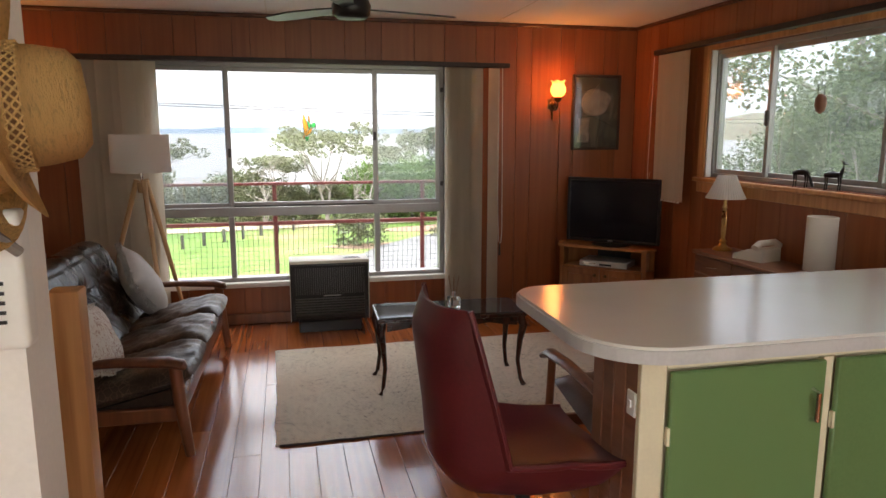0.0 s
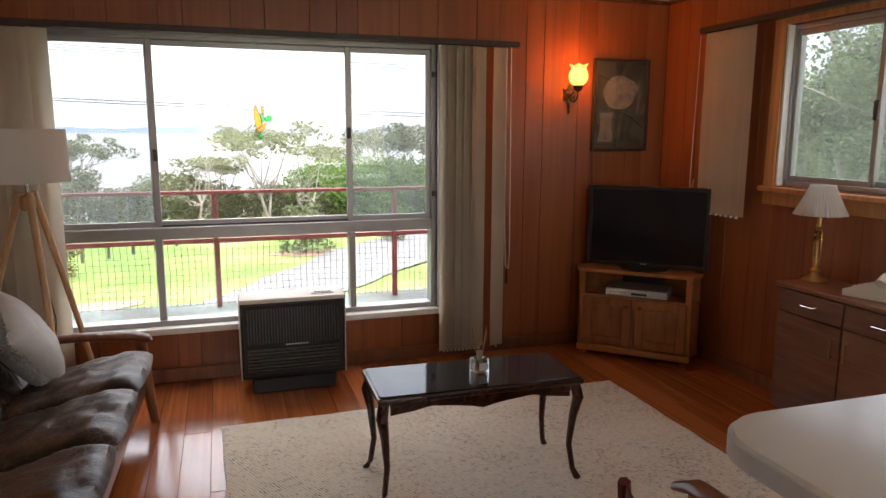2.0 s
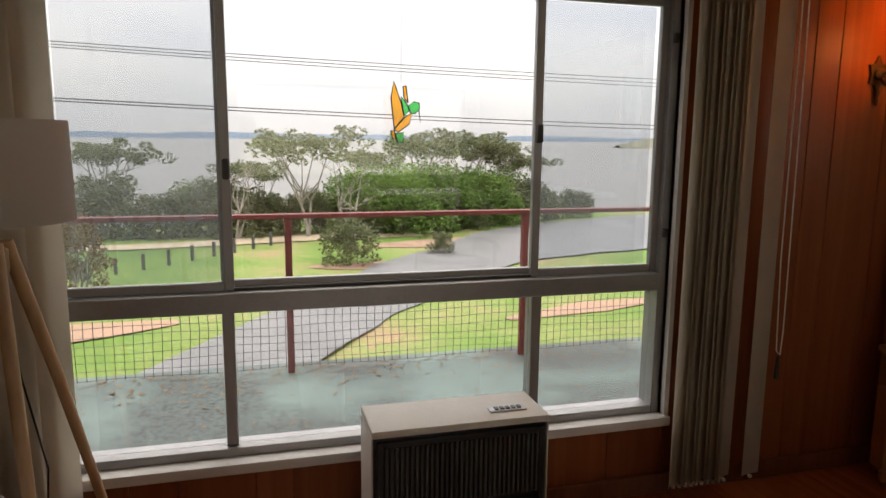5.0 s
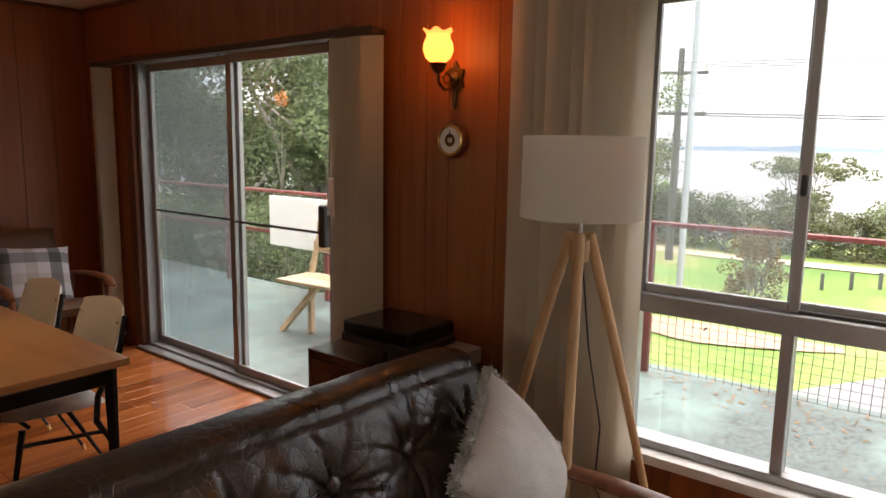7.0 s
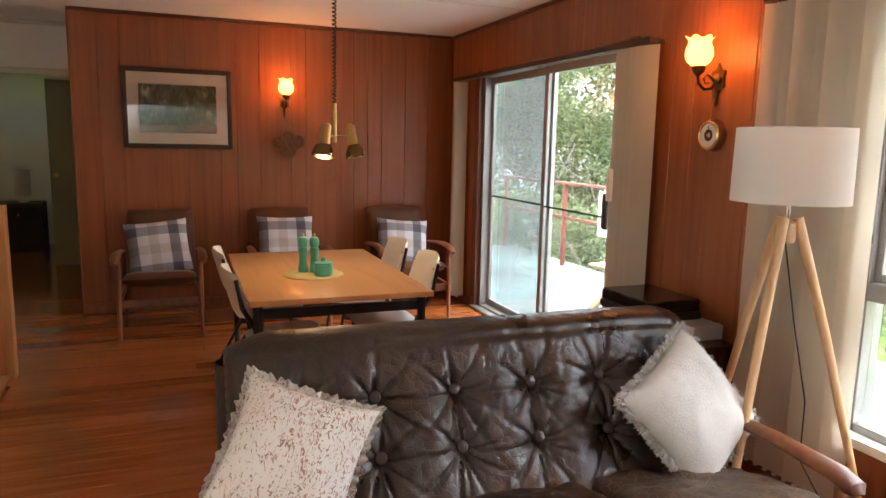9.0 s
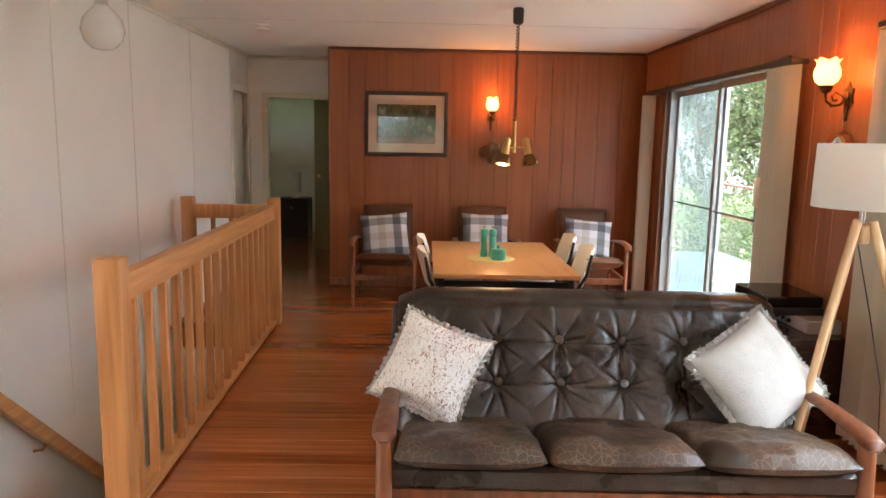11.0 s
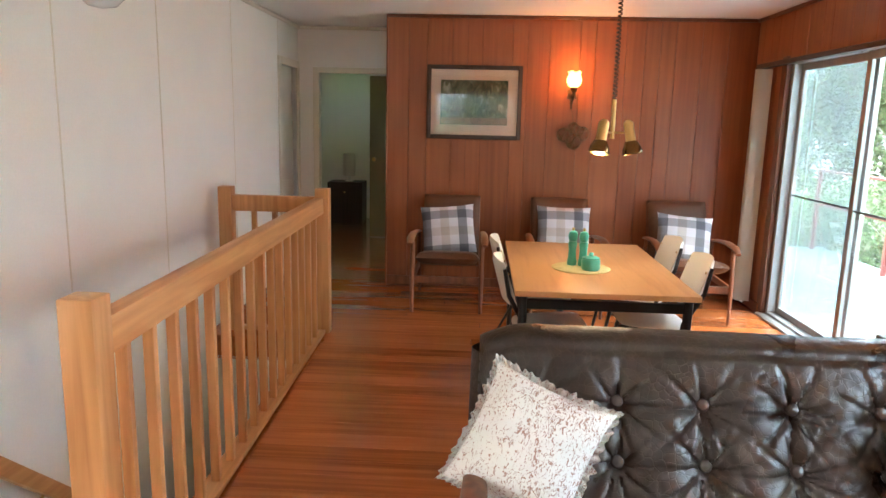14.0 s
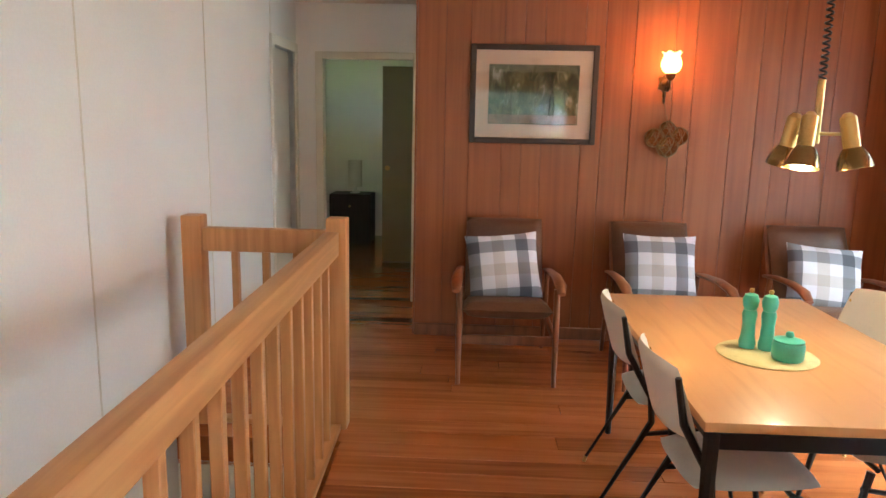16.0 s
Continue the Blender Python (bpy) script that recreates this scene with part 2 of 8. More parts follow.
def mesh_of(name, bm, material, smooth=False):
    bmesh.ops.recalc_face_normals(bm, faces=bm.faces)
    me = bpy.data.meshes.new(name)
    bm.to_mesh(me)
    bm.free()
    me.materials.append(material)
    if smooth:
        me.shade_smooth()
        me.set_sharp_from_angle(angle=radians(42))
    return me


def part(name, bm, material, parent=None, label="", smooth=True, m=None):
    ob = new(name, mesh_of(name, bm, material, smooth))
    ob.parent = parent
    if m is not None:
        ob.matrix_basis = m
    if label:
        tagged(ob, label)
    return ob


def thing(name, label, category, m=None, group="", kind=""):
    ob = new(name)
    ob.empty_display_size = 0.1
    if m is not None:
        ob.matrix_basis = m
    return tagged(ob, label, category, group, kind)


def bx(*a, **k):
    return add_box(bmesh.new(), *a, **k)


def tb(*a, **k):
    return add_tube(bmesh.new(), *a, **k)


def lt(*a, **k):
    return add_lathe(bmesh.new(), *a, **k)


def structure(name, bm, material, label, category, smooth=False):
    return tagged(part(name, bm, material, None, label, smooth), label, category, "", "structure")


# ---- plan ----
XR, H = 8.22, 2.40              # inner face of the side wall, ceiling height
WX0, WX1, WZ0, WZ1 = 4.25, 6.53, 0.335, 2.05     # sea window opening
DX0, DX1, DZ1 = 0.66, 2.76, 2.02                 # sliding door opening
SY0, SY1, SZ0, SZ1 = -3.3, -1.10, 1.20, 2.09     # side window opening
YW = -4.20                                       # white wall face by the stairs
ST0, ST1 = 1.58, 4.58                            # stairwell in x
YN, YE = -3.34, -3.40                            # line of the balustrade, and its far newel
YK, XK = -7.4, 3.4                               # kitchen's far walls

# walls: cores behind the boards
bm = bmesh.new()
for a in ((-0.15, DX0, 0, H), (DX0, DX1, DZ1, H), (DX1, WX0, 0, H), (WX0, WX1, 0, WZ0), (WX0, WX1, WZ1, H), (WX1, XR + 0.15, 0, H)):
    add_box(bm, a[0], a[1], 0.012, 0.14, a[2], a[3])
wall_front = structure("wall_front", bm, PANEL_DARK, "timber panelled wall with a sea window and a sliding door", "wall")
bm = bmesh.new()
for a in ((SY1, 0.012, 0, H), (SY0, SY1, 0, SZ0), (SY0, SY1, SZ1, H), (YK, SY0, 0, H)):
    add_box(bm, XR + 0.012, XR + 0.14, a[0], a[1], a[2], a[3])
wall_side = structure("wall_side", bm, PANEL_DARK, "timber panelled wall with a wide side window", "wall")
wall_dining = structure("wall_dining", bx(-0.12, -0.012, -3.165, 0.012, 0, H), PANEL_DARK, "timber panelled end wall of the dining area", "wall")

bm = bmesh.new()
add_box(bm, -0.22, 4.80, YW - 0.14, YW, -2.6, H)
add_box(bm, -1.0, -0.86, YW - 0.14, YW, 0, H)
add_box(bm, -0.86, -0.22, YW - 0.14, YW, 2.0, H)
wall_white = structure("wall_white", bm, PLASTER, "cream white painted sheet wall beside the stairs", "wall")
bm = bmesh.new()
add_box(bm, -1.0, -0.9, -3.265, -3.165, 0, H)
add_box(bm, -1.0, -0.9, YW, -3.99, 0, H)
add_box(bm, -1.0, -0.9, -3.99, -3.265, 1.95, H)
add_box(bm, -0.9, -0.12, -3.16, -3.04, 0, H)
wall_hall = structure("wall_hall", bm, PLASTER, "cream painted hall walls round a doorway", "wall")
bm = bmesh.new()
add_box(bm, -4.3, -4.2, -5.4, -2.4, 0, H)
add_box(bm, -4.2, -1.0, -2.5, -2.4, 0, H)
# gap in this unseen wall is added to brighten the bedroom
for q in ((-4.2, -2.9, 0, H), (-2.9, -2.3, 0, 1.6), (-2.9, -2.3, 2.0, H), (-2.3, -1.0, 0, H)):
    add_box(bm, q[0], q[1], -5.4, -5.3, q[2], q[3])
add_box(bm, -1.0, -0.95, -3.04, -2.4, 0, H)
add_box(bm, -1.0, -0.95, -5.4, YW - 0.14, 0, H)
add_box(bm, -0.95, 0.3, -5.4, -5.3, 0, H)
add_box(bm, 0.3, 0.4, -5.4, YW - 0.14, 0, H)
wall_bedroom = structure("wall_bedroom", bm, PLASTER, "plain cream bedroom walls in shade", "wall")
bm = bmesh.new()
for q in ((XK, 3.9, 0, H), (3.9, 8.0, 0, 0.9), (3.9, 8.0, 2.2, H), (8.0, XR + 0.14, 0, H)):
    add_box(bm, q[0], q[1], YK - 0.1, YK, q[2], q[3])
add_box(bm, XK - 0.1, XK, YK, YW - 0.14, 0, H)
wall_kitchen = structure("wall_kitchen", bm, PLASTER, "plain cream kitchen walls", "wall")
bm = bmesh.new()
add_box(bm, ST0 - 0.12, ST0 - 0.02, YW, YN + 0.05, -2.6, -0.2)
add_box(bm, ST0 - 0.12, ST1, YN - 0.02, YN + 0.05, -2.6, -0.22)
wall_stair = structure("wall_stair", bm, PLASTER, "cream painted walls of the stairwell", "wall")

bm = bmesh.new()
add_box(bm, -4.3, XR + 0.14, YK - 0.1, 0.14, H, H + 0.1)
ceiling = structure("ceiling", bm, CEIL, "white painted sheet ceiling", "ceiling")
bm = bmesh.new()
for x in (1.45, 3.65, 5.15, 6.95):
    add_box(bm, x - 0.004, x + 0.004, YW, -0.02, H - 0.003, H + 0.001)
structure("ceiling_joint", bm, TRIM, "thin cover strips over the ceiling sheet joints", "trim")
bm = bmesh.new()
add_box(bm, 0.0, XR, -0.026, -0.002, H - 0.03, H - 0.002, 0.006)
add_box(bm, 0.002, 0.026, -3.165, -0.03, H - 0.03, H - 0.002, 0.006)
add_box(bm, XR - 0.026, XR - 0.002, YK, -0.03, H - 0.03, H - 0.002, 0.006)
structure("cornice_trim", bm, REDWOOD, "slim stained timber cornice", "trim")
bm = bmesh.new()
add_box(bm, -0.9, 4.8, YW + 0.002, YW + 0.03, H - 0.035, H - 0.002, 0.008)
add_box(bm, -0.9, -0.87, YW + 0.03, -3.16, H - 0.035, H - 0.002, 0.008)
structure("cornice_white", bm, TRIM, "slim cream cornice over the white wall", "trim")
bm = bmesh.new()
for a in ((0.03, DX0 - 0.05), (DX1 + 0.05, XR - 0.02)):
    add_box(bm, a[0], a[1], -0.028, -0.010, 0.002, 0.085, 0.004)
add_box(bm, 0.010, 0.028, -3.16, -0.03, 0.002, 0.085, 0.004)
add_box(bm, XR - 0.028, XR - 0.010, -3.0, -0.03, 0.002, 0.085, 0.004)
structure("baseboard", bm, REDWOOD, "stained timber baseboard", "baseboard")
bm = bmesh.new()
add_box(bm, XK, 4.62, YW - 0.16, YW - 0.142, 0.002, 0.09, 0.004)
add_box(bm, 4.60, 4.80, YW + 0.002, YW + 0.02, 0.002, 0.09, 0.004)
structure("baseboard_white", bm, TRIM, "cream painted baseboard", "baseboard")

# subfloor with the stairwell left open
bm = bmesh.new()
for a in ((-4.3, ST0 - 0.02, YK - 0.1, 0.14), (ST1, XR + 0.14, YK - 0.1, 0.14), (ST0 - 0.02, ST1, YE - 0.005, 0.14), (ST0 - 0.02, ST1, YK - 0.1, YW - 0.13)):
    add_box(bm, a[0], a[1], a[2], a[3], -0.22, -0.02)
add_box(bm, -4.25, -1.03, -5.35, -2.45, -0.021, 0.0)
add_box(bm, -1.03, 0.35, -5.35, YW - 0.07, -0.021, 0.0)
add_box(bm, XK - 0.05, 4.62, YK - 0.05, YW - 0.07, -0.021, 0.0)
floor = structure("floor", bm, FLOORWOOD, "glossy red-brown timber board floor", "floor")


# ---- windows and doors of the setting ----
def pane(x0, x1, y0, y1, z0, z1, parent):
    p = part("pane", bx(x0, x1, y0, y1, z0, z1), GLASS, parent, "window glass tinted grey to dim the view", False)
    p.visible_shadow = False
    return p


def frame_xz(bm, x0, x1, z0, z1, y0, y1, w, bevel=0.003):
    add_box(bm, x0, x0 + w, y0, y1, z0, z1, bevel)
    add_box(bm, x1 - w, x1, y0, y1, z0, z1, bevel)
    add_box(bm, x0 + w, x1 - w, y0, y1, z0, z0 + w, bevel)
    add_box(bm, x0 + w, x1 - w, y0, y1, z1 - w, z1, bevel)


def screen_material(name, through_holes):
    """Fine insect mesh: most light passes the holes, the threads take the rest."""
    m, n, l, b = nodes_of(name)
    tr = n.new("ShaderNodeBsdfTransparent")
    tr.inputs["Color"].default_value = (*through_holes, 1)
    df = n.new("ShaderNodeBsdfTranslucent")
    df.inputs["Color"].default_value = (0.40, 0.42, 0.43, 1)
    mx = n.new("ShaderNodeMixShader")
    mx.inputs[0].default_value = 0.08
    l.new(tr.outputs[0], mx.inputs[1])
    l.new(df.outputs[0], mx.inputs[2])
    l.new(mx.outputs[0], n["Material Output"].inputs["Surface"])
    return m


FLYMESH = screen_material("grey_insect_mesh", (0.84, 0.855, 0.87))
DARKMESH = screen_material("dark_insect_mesh", (0.60, 0.64, 0.66))


def insect_screen(parent, *b, mesh=FLYMESH):
    s = part("insect_screen", bx(*b), mesh, parent, "fine grey insect mesh", False)
    s.visible_shadow = False


window_1 = thing("window_1", "wide aluminium window of six panes facing the sea", "window", None, "", "structure")
bm = bmesh.new()
frame_xz(bm, WX0, WX1, WZ0, WZ1, 0.03, 0.13, 0.035)
add_box(bm, WX0 + 0.035, WX1 - 0.035, 0.025, 0.13, 0.865, 0.935, 0.004)
part("window_frame", bm, ALU, window_1, "dull grey aluminium frame")
bm = bmesh.new()
M1, M2 = 4.815, 5.972
for x in (M1, M2):
    add_box(bm, x - 0.02, x + 0.02, 0.05, 0.12, WZ0 + 0.035, 0.865, 0.003)
part("lower_mullion", bm, ALU, window_1)
for a, b, y in ((WX0 + 0.03, M1 + 0.025, 0.058), (M2 - 0.025, WX1 - 0.03, 0.058), (M1 - 0.02, M2 + 0.02, 0.092)):
    bm = bmesh.new()
    frame_xz(bm, a, b, 0.937, WZ1 - 0.036, y, y + 0.028, 0.032)
    part("sash_frame", bm, ALU, window_1)
    pane(a + 0.03, b - 0.03, y + 0.012, y + 0.016, 0.965, WZ1 - 0.065, window_1)
    if y < 0.07:
        insect_screen(window_1, a + 0.03, b - 0.03, 0.112, 0.1125, 0.965, WZ1 - 0.065)
for a, b in ((WX0 + 0.035, M1 - 0.02), (M1 + 0.02, M2 - 0.02), (M2 + 0.02, WX1 - 0.035)):
    pane(a, b, 0.08, 0.084, WZ0 + 0.035, 0.865, window_1)
part("seal", bx(M1, M2, 0.06, 0.09, 0.936, 0.947), DARKALU, window_1, "dark rubber seal", False)
for x, z in ((M1 + 0.012, 1.36), (M2 - 0.012, 1.49)):
    part("latch", bx(x - 0.012, x + 0.012, 0.03, 0.06, z - 0.035, z + 0.035, 0.005), DARKALU, window_1, "black sash latch")
for x, z in ((WX0 + 0.02, 1.86), (WX0 + 0.02, 1.10), (WX1 - 0.02, 1.86), (WX1 - 0.02, 1.10)):
    part("catch", bx(x - 0.012, x + 0.012, 0.015, 0.035, z - 0.018, z + 0.018, 0.004), DARKALU, window_1)
part("window_sill", bx(WX0 - 0.02, WX1 + 0.02, -0.035, 0.035, WZ0 - 0.035, WZ0 + 0.004, 0.006, 2), WHITESILL, window_1, "white painted sill")
bm = bmesh.new()
add_box(bm, WX0 - 0.02, WX0, -0.014, 0.035, WZ0 + 0.004, WZ1)
add_box(bm, WX1, WX1 + 0.02, -0.014, 0.035, WZ0 + 0.004, WZ1)
part("reveal", bm, WHITESILL, window_1, "white painted window reveal", False)

door_1 = thing("door_1", "aluminium sliding glass door onto the deck", "sliding door", None, "", "structure")
bm = bmesh.new()
frame_xz(bm, DX0, DX1, 0.0, DZ1, 0.02, 0.13, 0.04)
part("door_frame", bm, ALU, door_1, "grey aluminium door frame")
DM = 1.70
for a, b, y in ((DX0 + 0.03, DM + 0.04, 0.085), (DM - 0.03, DX1 - 0.03, 0.045)):
    bm = bmesh.new()
    frame_xz(bm, a, b, 0.04, DZ1 - 0.04, y, y + 0.03, 0.05)
    s = part("door_leaf", bm, ALU, door_1)
    pane(a + 0.045, b - 0.045, y + 0.012, y + 0.017, 0.085, DZ1 - 0.085, door_1)
    if y > 0.08:
        insect_screen(door_1, a + 0.045, b - 0.045, 0.123, 0.1235, 0.085, DZ1 - 0.085, mesh=DARKMESH)
    part("mid_bar", bx(a + 0.05, b - 0.05, y + 0.004, y + 0.011, 0.985, 0.999), DARKALU, s, "thin dark cross bar", False)
part("door_handle", bx(DX1 - 0.20, DX1 - 0.155, -0.03, 0.045, 0.93, 1.15, 0.008), DARKALU, door_1, "black pull handle")
part("threshold", bx(DX0 - 0.03, DX1 + 0.03, -0.05, 0.03, 0.002, 0.022, 0.006), ALU, door_1, "worn aluminium threshold strip")
bm = bmesh.new()
add_box(bm, DX0 - 0.09, DX0, -0.018, 0.02, 0.023, DZ1 + 0.02, 0.004)
# extra width covers the leaf's stile, dark timber in place of its shadow
add_box(bm, DX1 - 0.125, DX1 + 0.05, -0.018, 0.02, 0.023, DZ1 + 0.02, 0.004)
part("architrave", bm, REDWOOD, door_1, "stained timber door surround, widened to stand for a shadowed stile")


def frame_yz(bm, y0, y1, z0, z1, x0, x1, w, bevel=0.003):
    add_box(bm, x0, x1, y0, y0 + w, z0, z1, bevel)
    add_box(bm, x0, x1, y1 - w, y1, z0, z1, bevel)
    add_box(bm, x0, x1, y0 + w, y1 - w, z0, z0 + w, bevel)
    add_box(bm, x0, x1, y0 + w, y1 - w, z1 - w, z1, bevel)


window_2 = thing("window_2", "sliding aluminium side window with a timber sill", "window", None, "", "structure")
bm = bmesh.new()
frame_yz(bm, SY0, SY1, SZ0, SZ1, XR + 0.04, XR + 0.12, 0.03)
part("window_frame", bm, ALU, window_2)
for a, b, x in ((-1.68, SY1 - 0.02, 0.055), (-2.6, -1.64, 0.085), (SY0 + 0.02, -2.56, 0.055)):
    bm = bmesh.new()
    frame_yz(bm, a, b, SZ0 + 0.03, SZ1 - 0.03, XR + x, XR + x + 0.025, 0.03)
    part("sash_frame", bm, ALU, window_2)
    p = part("pane", bx(XR + x + 0.01, XR + x + 0.014, a + 0.03, b - 0.03, SZ0 + 0.06, SZ1 - 0.06), GLASS, window_2, "window glass tinted grey to dim the view", False)
    p.visible_shadow = False
insect_screen(window_2, XR + 0.114, XR + 0.1145, SY0 + 0.03, SY1 - 0.03, SZ0 + 0.03, SZ1 - 0.03)
part("latch", bx(XR + 0.035, XR + 0.055, -1.68, -1.655, 1.56, 1.66, 0.004), DARKALU, window_2)
bm = bmesh.new()
frame_yz(bm, SY0 - 0.075, SY1 + 0.075, SZ0 - 0.111, SZ1 + 0.075, XR - 0.016, XR - 0.001, 0.075, 0.004)
part("architrave", bm, PINE, window_2, "honey timber window surround")
part("reveal", bx(XR, XR + 0.04, SY1 - 0.014, SY1 - 0.001, SZ0, SZ1), WHITESILL, window_2, "white painted reveal", False)
part("window_sill", bx(XR - 0.045, XR + 0.05, SY0 - 0.09, SY1 + 0.09, SZ0 - 0.035, SZ0 - 0.005, 0.006), PINE, window_2, "honey timber sill")

window_3 = thing("window_3", "aluminium kitchen window", "window", None, "", "structure")
bm = bmesh.new()
frame_xz(bm, 3.9, 8.0, 0.9, 2.2, YK - 0.08, YK - 0.02, 0.04)
for x in (5.43, 6.57):
    add_box(bm, x - 0.02, x + 0.02, YK - 0.07, YK - 0.03, 0.94, 2.16)
part("window_frame", bm, ALU, window_3)
pane(3.94, 7.96, YK - 0.055, YK - 0.05, 0.94, 2.16, window_3)

# hall doorway and the doors seen in it
door_2 = thing("door_2", "cream painted hall doorway standing open", "doorway", None, "", "structure")
bm = bmesh.new()
add_box(bm, -0.9, -0.872, -4.045, -3.985, 0, 2.0, 0.004)
add_box(bm, -0.9, -0.872, -3.27, -3.21, 0, 2.0, 0.004)
add_box(bm, -0.9, -0.872, -3.985, -3.27, 1.945, 2.0, 0.004)
part("architrave", bm, TRIM, door_2)
OLIVE = paint("olive_beige_door_paint", (0.30, 0.25, 0.15), 0.5, vary=0.06, scale=2)
leaf = part("door_leaf", bx(-2.52, -2.48, -3.72, -2.95, 0.012, 2.02, 0.003), OLIVE, door_2, "olive beige flush door")
part("door_handle", lt([(0.012, 0), (0.012, 0.03), (0.026, 0.04), (0.026, 0.06), (0.01, 0.07)], (0, 0, 0), 14, Matrix.Translation((-2.48, -3.66, 1.0)) @ pose(0, 0, 0, 0, 90, 0)), BRASS, leaf, "round brass door knob")
door_3 = thing("door_3", "cream door ajar in the white wall", "door", None, "", "structure")
bm = bmesh.new()
add_box(bm, -0.24, -0.17, YW, YW + 0.022, 0, 2.05, 0.004)
add_box(bm, -0.87, -0.80, YW, YW + 0.022, 0, 2.05, 0.004)
add_box(bm, -0.80, -0.24, YW, YW + 0.022, 1.98, 2.05, 0.004)
part("architrave", bm, TRIM, door_3)
part("door_leaf", bx(-0.79, -0.42, -4.27, -4.235, 0.012, 1.98, 0.003), TRIM, door_3)

# ---- outside: deck, ground, sea ----
def deck_material():
    """Blue-green painted concrete with dark wet patches and worn speckle."""
    m = paint("wet_green_painted_concrete", (0.12, 0.17, 0.15), 0.55, vary=0.3, scale=1.4, bump=0.08, fine=40)
    n, l = m.node_tree.nodes, m.node_tree.links
    b = n["Principled BSDF"]
    base = b.inputs["Base Color"].links[0].from_socket
    co = n.new("ShaderNodeTexCoord")
    masks = []
    for scale, detail, lo, hi in ((0.75, 7, 0.45, 0.55), (38, 3, 0.50, 0.62)):
        nz = n.new("ShaderNodeTexNoise")
        nz.inputs["Scale"].default_value, nz.inputs["Detail"].default_value = scale, detail
        l.new(co.outputs["Object"], nz.inputs["Vector"])
        r = n.new("ShaderNodeMapRange")
        r.inputs["From Min"].default_value, r.inputs["From Max"].default_value = lo, hi
        l.new(nz.outputs["Fac"], r.inputs["Value"])
        masks.append(r)
    sp = n.new("ShaderNodeMapRange")
    sp.inputs["To Min"].default_value, sp.inputs["To Max"].default_value = 0.55, 0.95
    l.new(masks[1].outputs[0], sp.inputs["Value"])
    k = n.new("ShaderNodeMath")
    k.operation = "MULTIPLY"
    l.new(masks[0].outputs[0], k.inputs[0])
    l.new(sp.outputs[0], k.inputs[1])
    mx = n.new("ShaderNodeMix")
    mx.data_type = "RGBA"
    mx.inputs[7].default_value = (0.035, 0.036, 0.032, 1)
    l.new(k.outputs[0], mx.inputs[0])
    l.new(base, mx.inputs[6])
    l.new(mx.outputs[2], b.inputs["Base Color"])
    return m


GREENDECK = deck_material()
RAILRED = paint("weathered_red_brown_steel", (0.15, 0.034, 0.028), 0.55, vary=0.3, scale=12)
REDPAINT = paint("red_painted_steel", (0.30, 0.03, 0.03), 0.45, vary=0.15)
bm = bmesh.new()
add_box(bm, -3.2, XR + 1.2, 0.14, 2.30, -0.26, -0.07)
tagged(part("deck", bm, GREENDECK, None, "", False), "wet blue-green painted concrete deck", "deck", "", "structure")
structure("wall_below", bx(-4.3, XR + 0.14, 0.0, 0.14, -3.4, -0.02), PLASTER, "plain lower storey wall under the deck", "wall")

rail = thing("deck_railing", "red-brown steel deck railing with black netting", "railing")
POSTS = [-3.05, -1.4, 0.25, 1.9, 3.52, 5.12, 6.75, 8.4, 9.35]
for x in POSTS:
    part("post", bx(x - 0.022, x + 0.022, 2.08, 2.125, -0.07, 0.955, 0.003), RAILRED, rail)
for a, b in zip(POSTS, POSTS[1:]):
    part("top_rail", bx(a - 0.0219, b - 0.0221, 2.07, 2.135, 0.956, 0.985, 0.003), RAILRED, rail)
    part("mid_rail", bx(a + 0.023, b - 0.023, 2.09, 2.115, 0.52, 0.56, 0.003), RAILRED, rail)
bm = bmesh.new()
x = POSTS[0]
while x < POSTS[-1]:
    sag = 0.012 * math.sin(x * 3.1)
    add_tube(bm, [(x, 2.14, -0.05), (x + sag, 2.145, 0.25), (x, 2.14, 0.545)], 0.0022, 3, False)
    x += 0.055
for k in range(11):
    z0 = -0.045 + k * 0.056
    add_tube(bm, [(POSTS[0] + i * 0.31, 2.143, z0 + 0.008 * math.sin(i * 1.7 + k)) for i in range(41)], 0.0022, 3, False)
tagged(part("netting", bm, BLACKP, rail, "black mesh netting", False), kind="stuff")


def ground_z(x, y):
    """Lie of the land: a flat yard below the deck that falls to the shore."""
    y = max(y, -40.0)
    base = -2.55 - 0.012 * max(0, y - 4)
    fall = -3.4 * (1 / (1 + math.exp(-(y - 46 - 0.10 * x) / 4.0)))
    sea_floor = -6.0 * (1 / (1 + math.exp(-(y - 75) / 5.0)))
    return base + fall + sea_floor + 0.10 * noise.noise((x * 0.12, y * 0.12, 0.3)) * min(1, abs(y - 2) / 6)


def spaced(a, b, n, power):
    """Steps that are close in the middle and wide towards the ends."""
    out = []
    for i in range(n + 1):
        s = 2 * i / n - 1
        s = math.copysign(abs(s) ** power, s)
        out.append((a + b) / 2 + (b - a) / 2 * s)
    return out


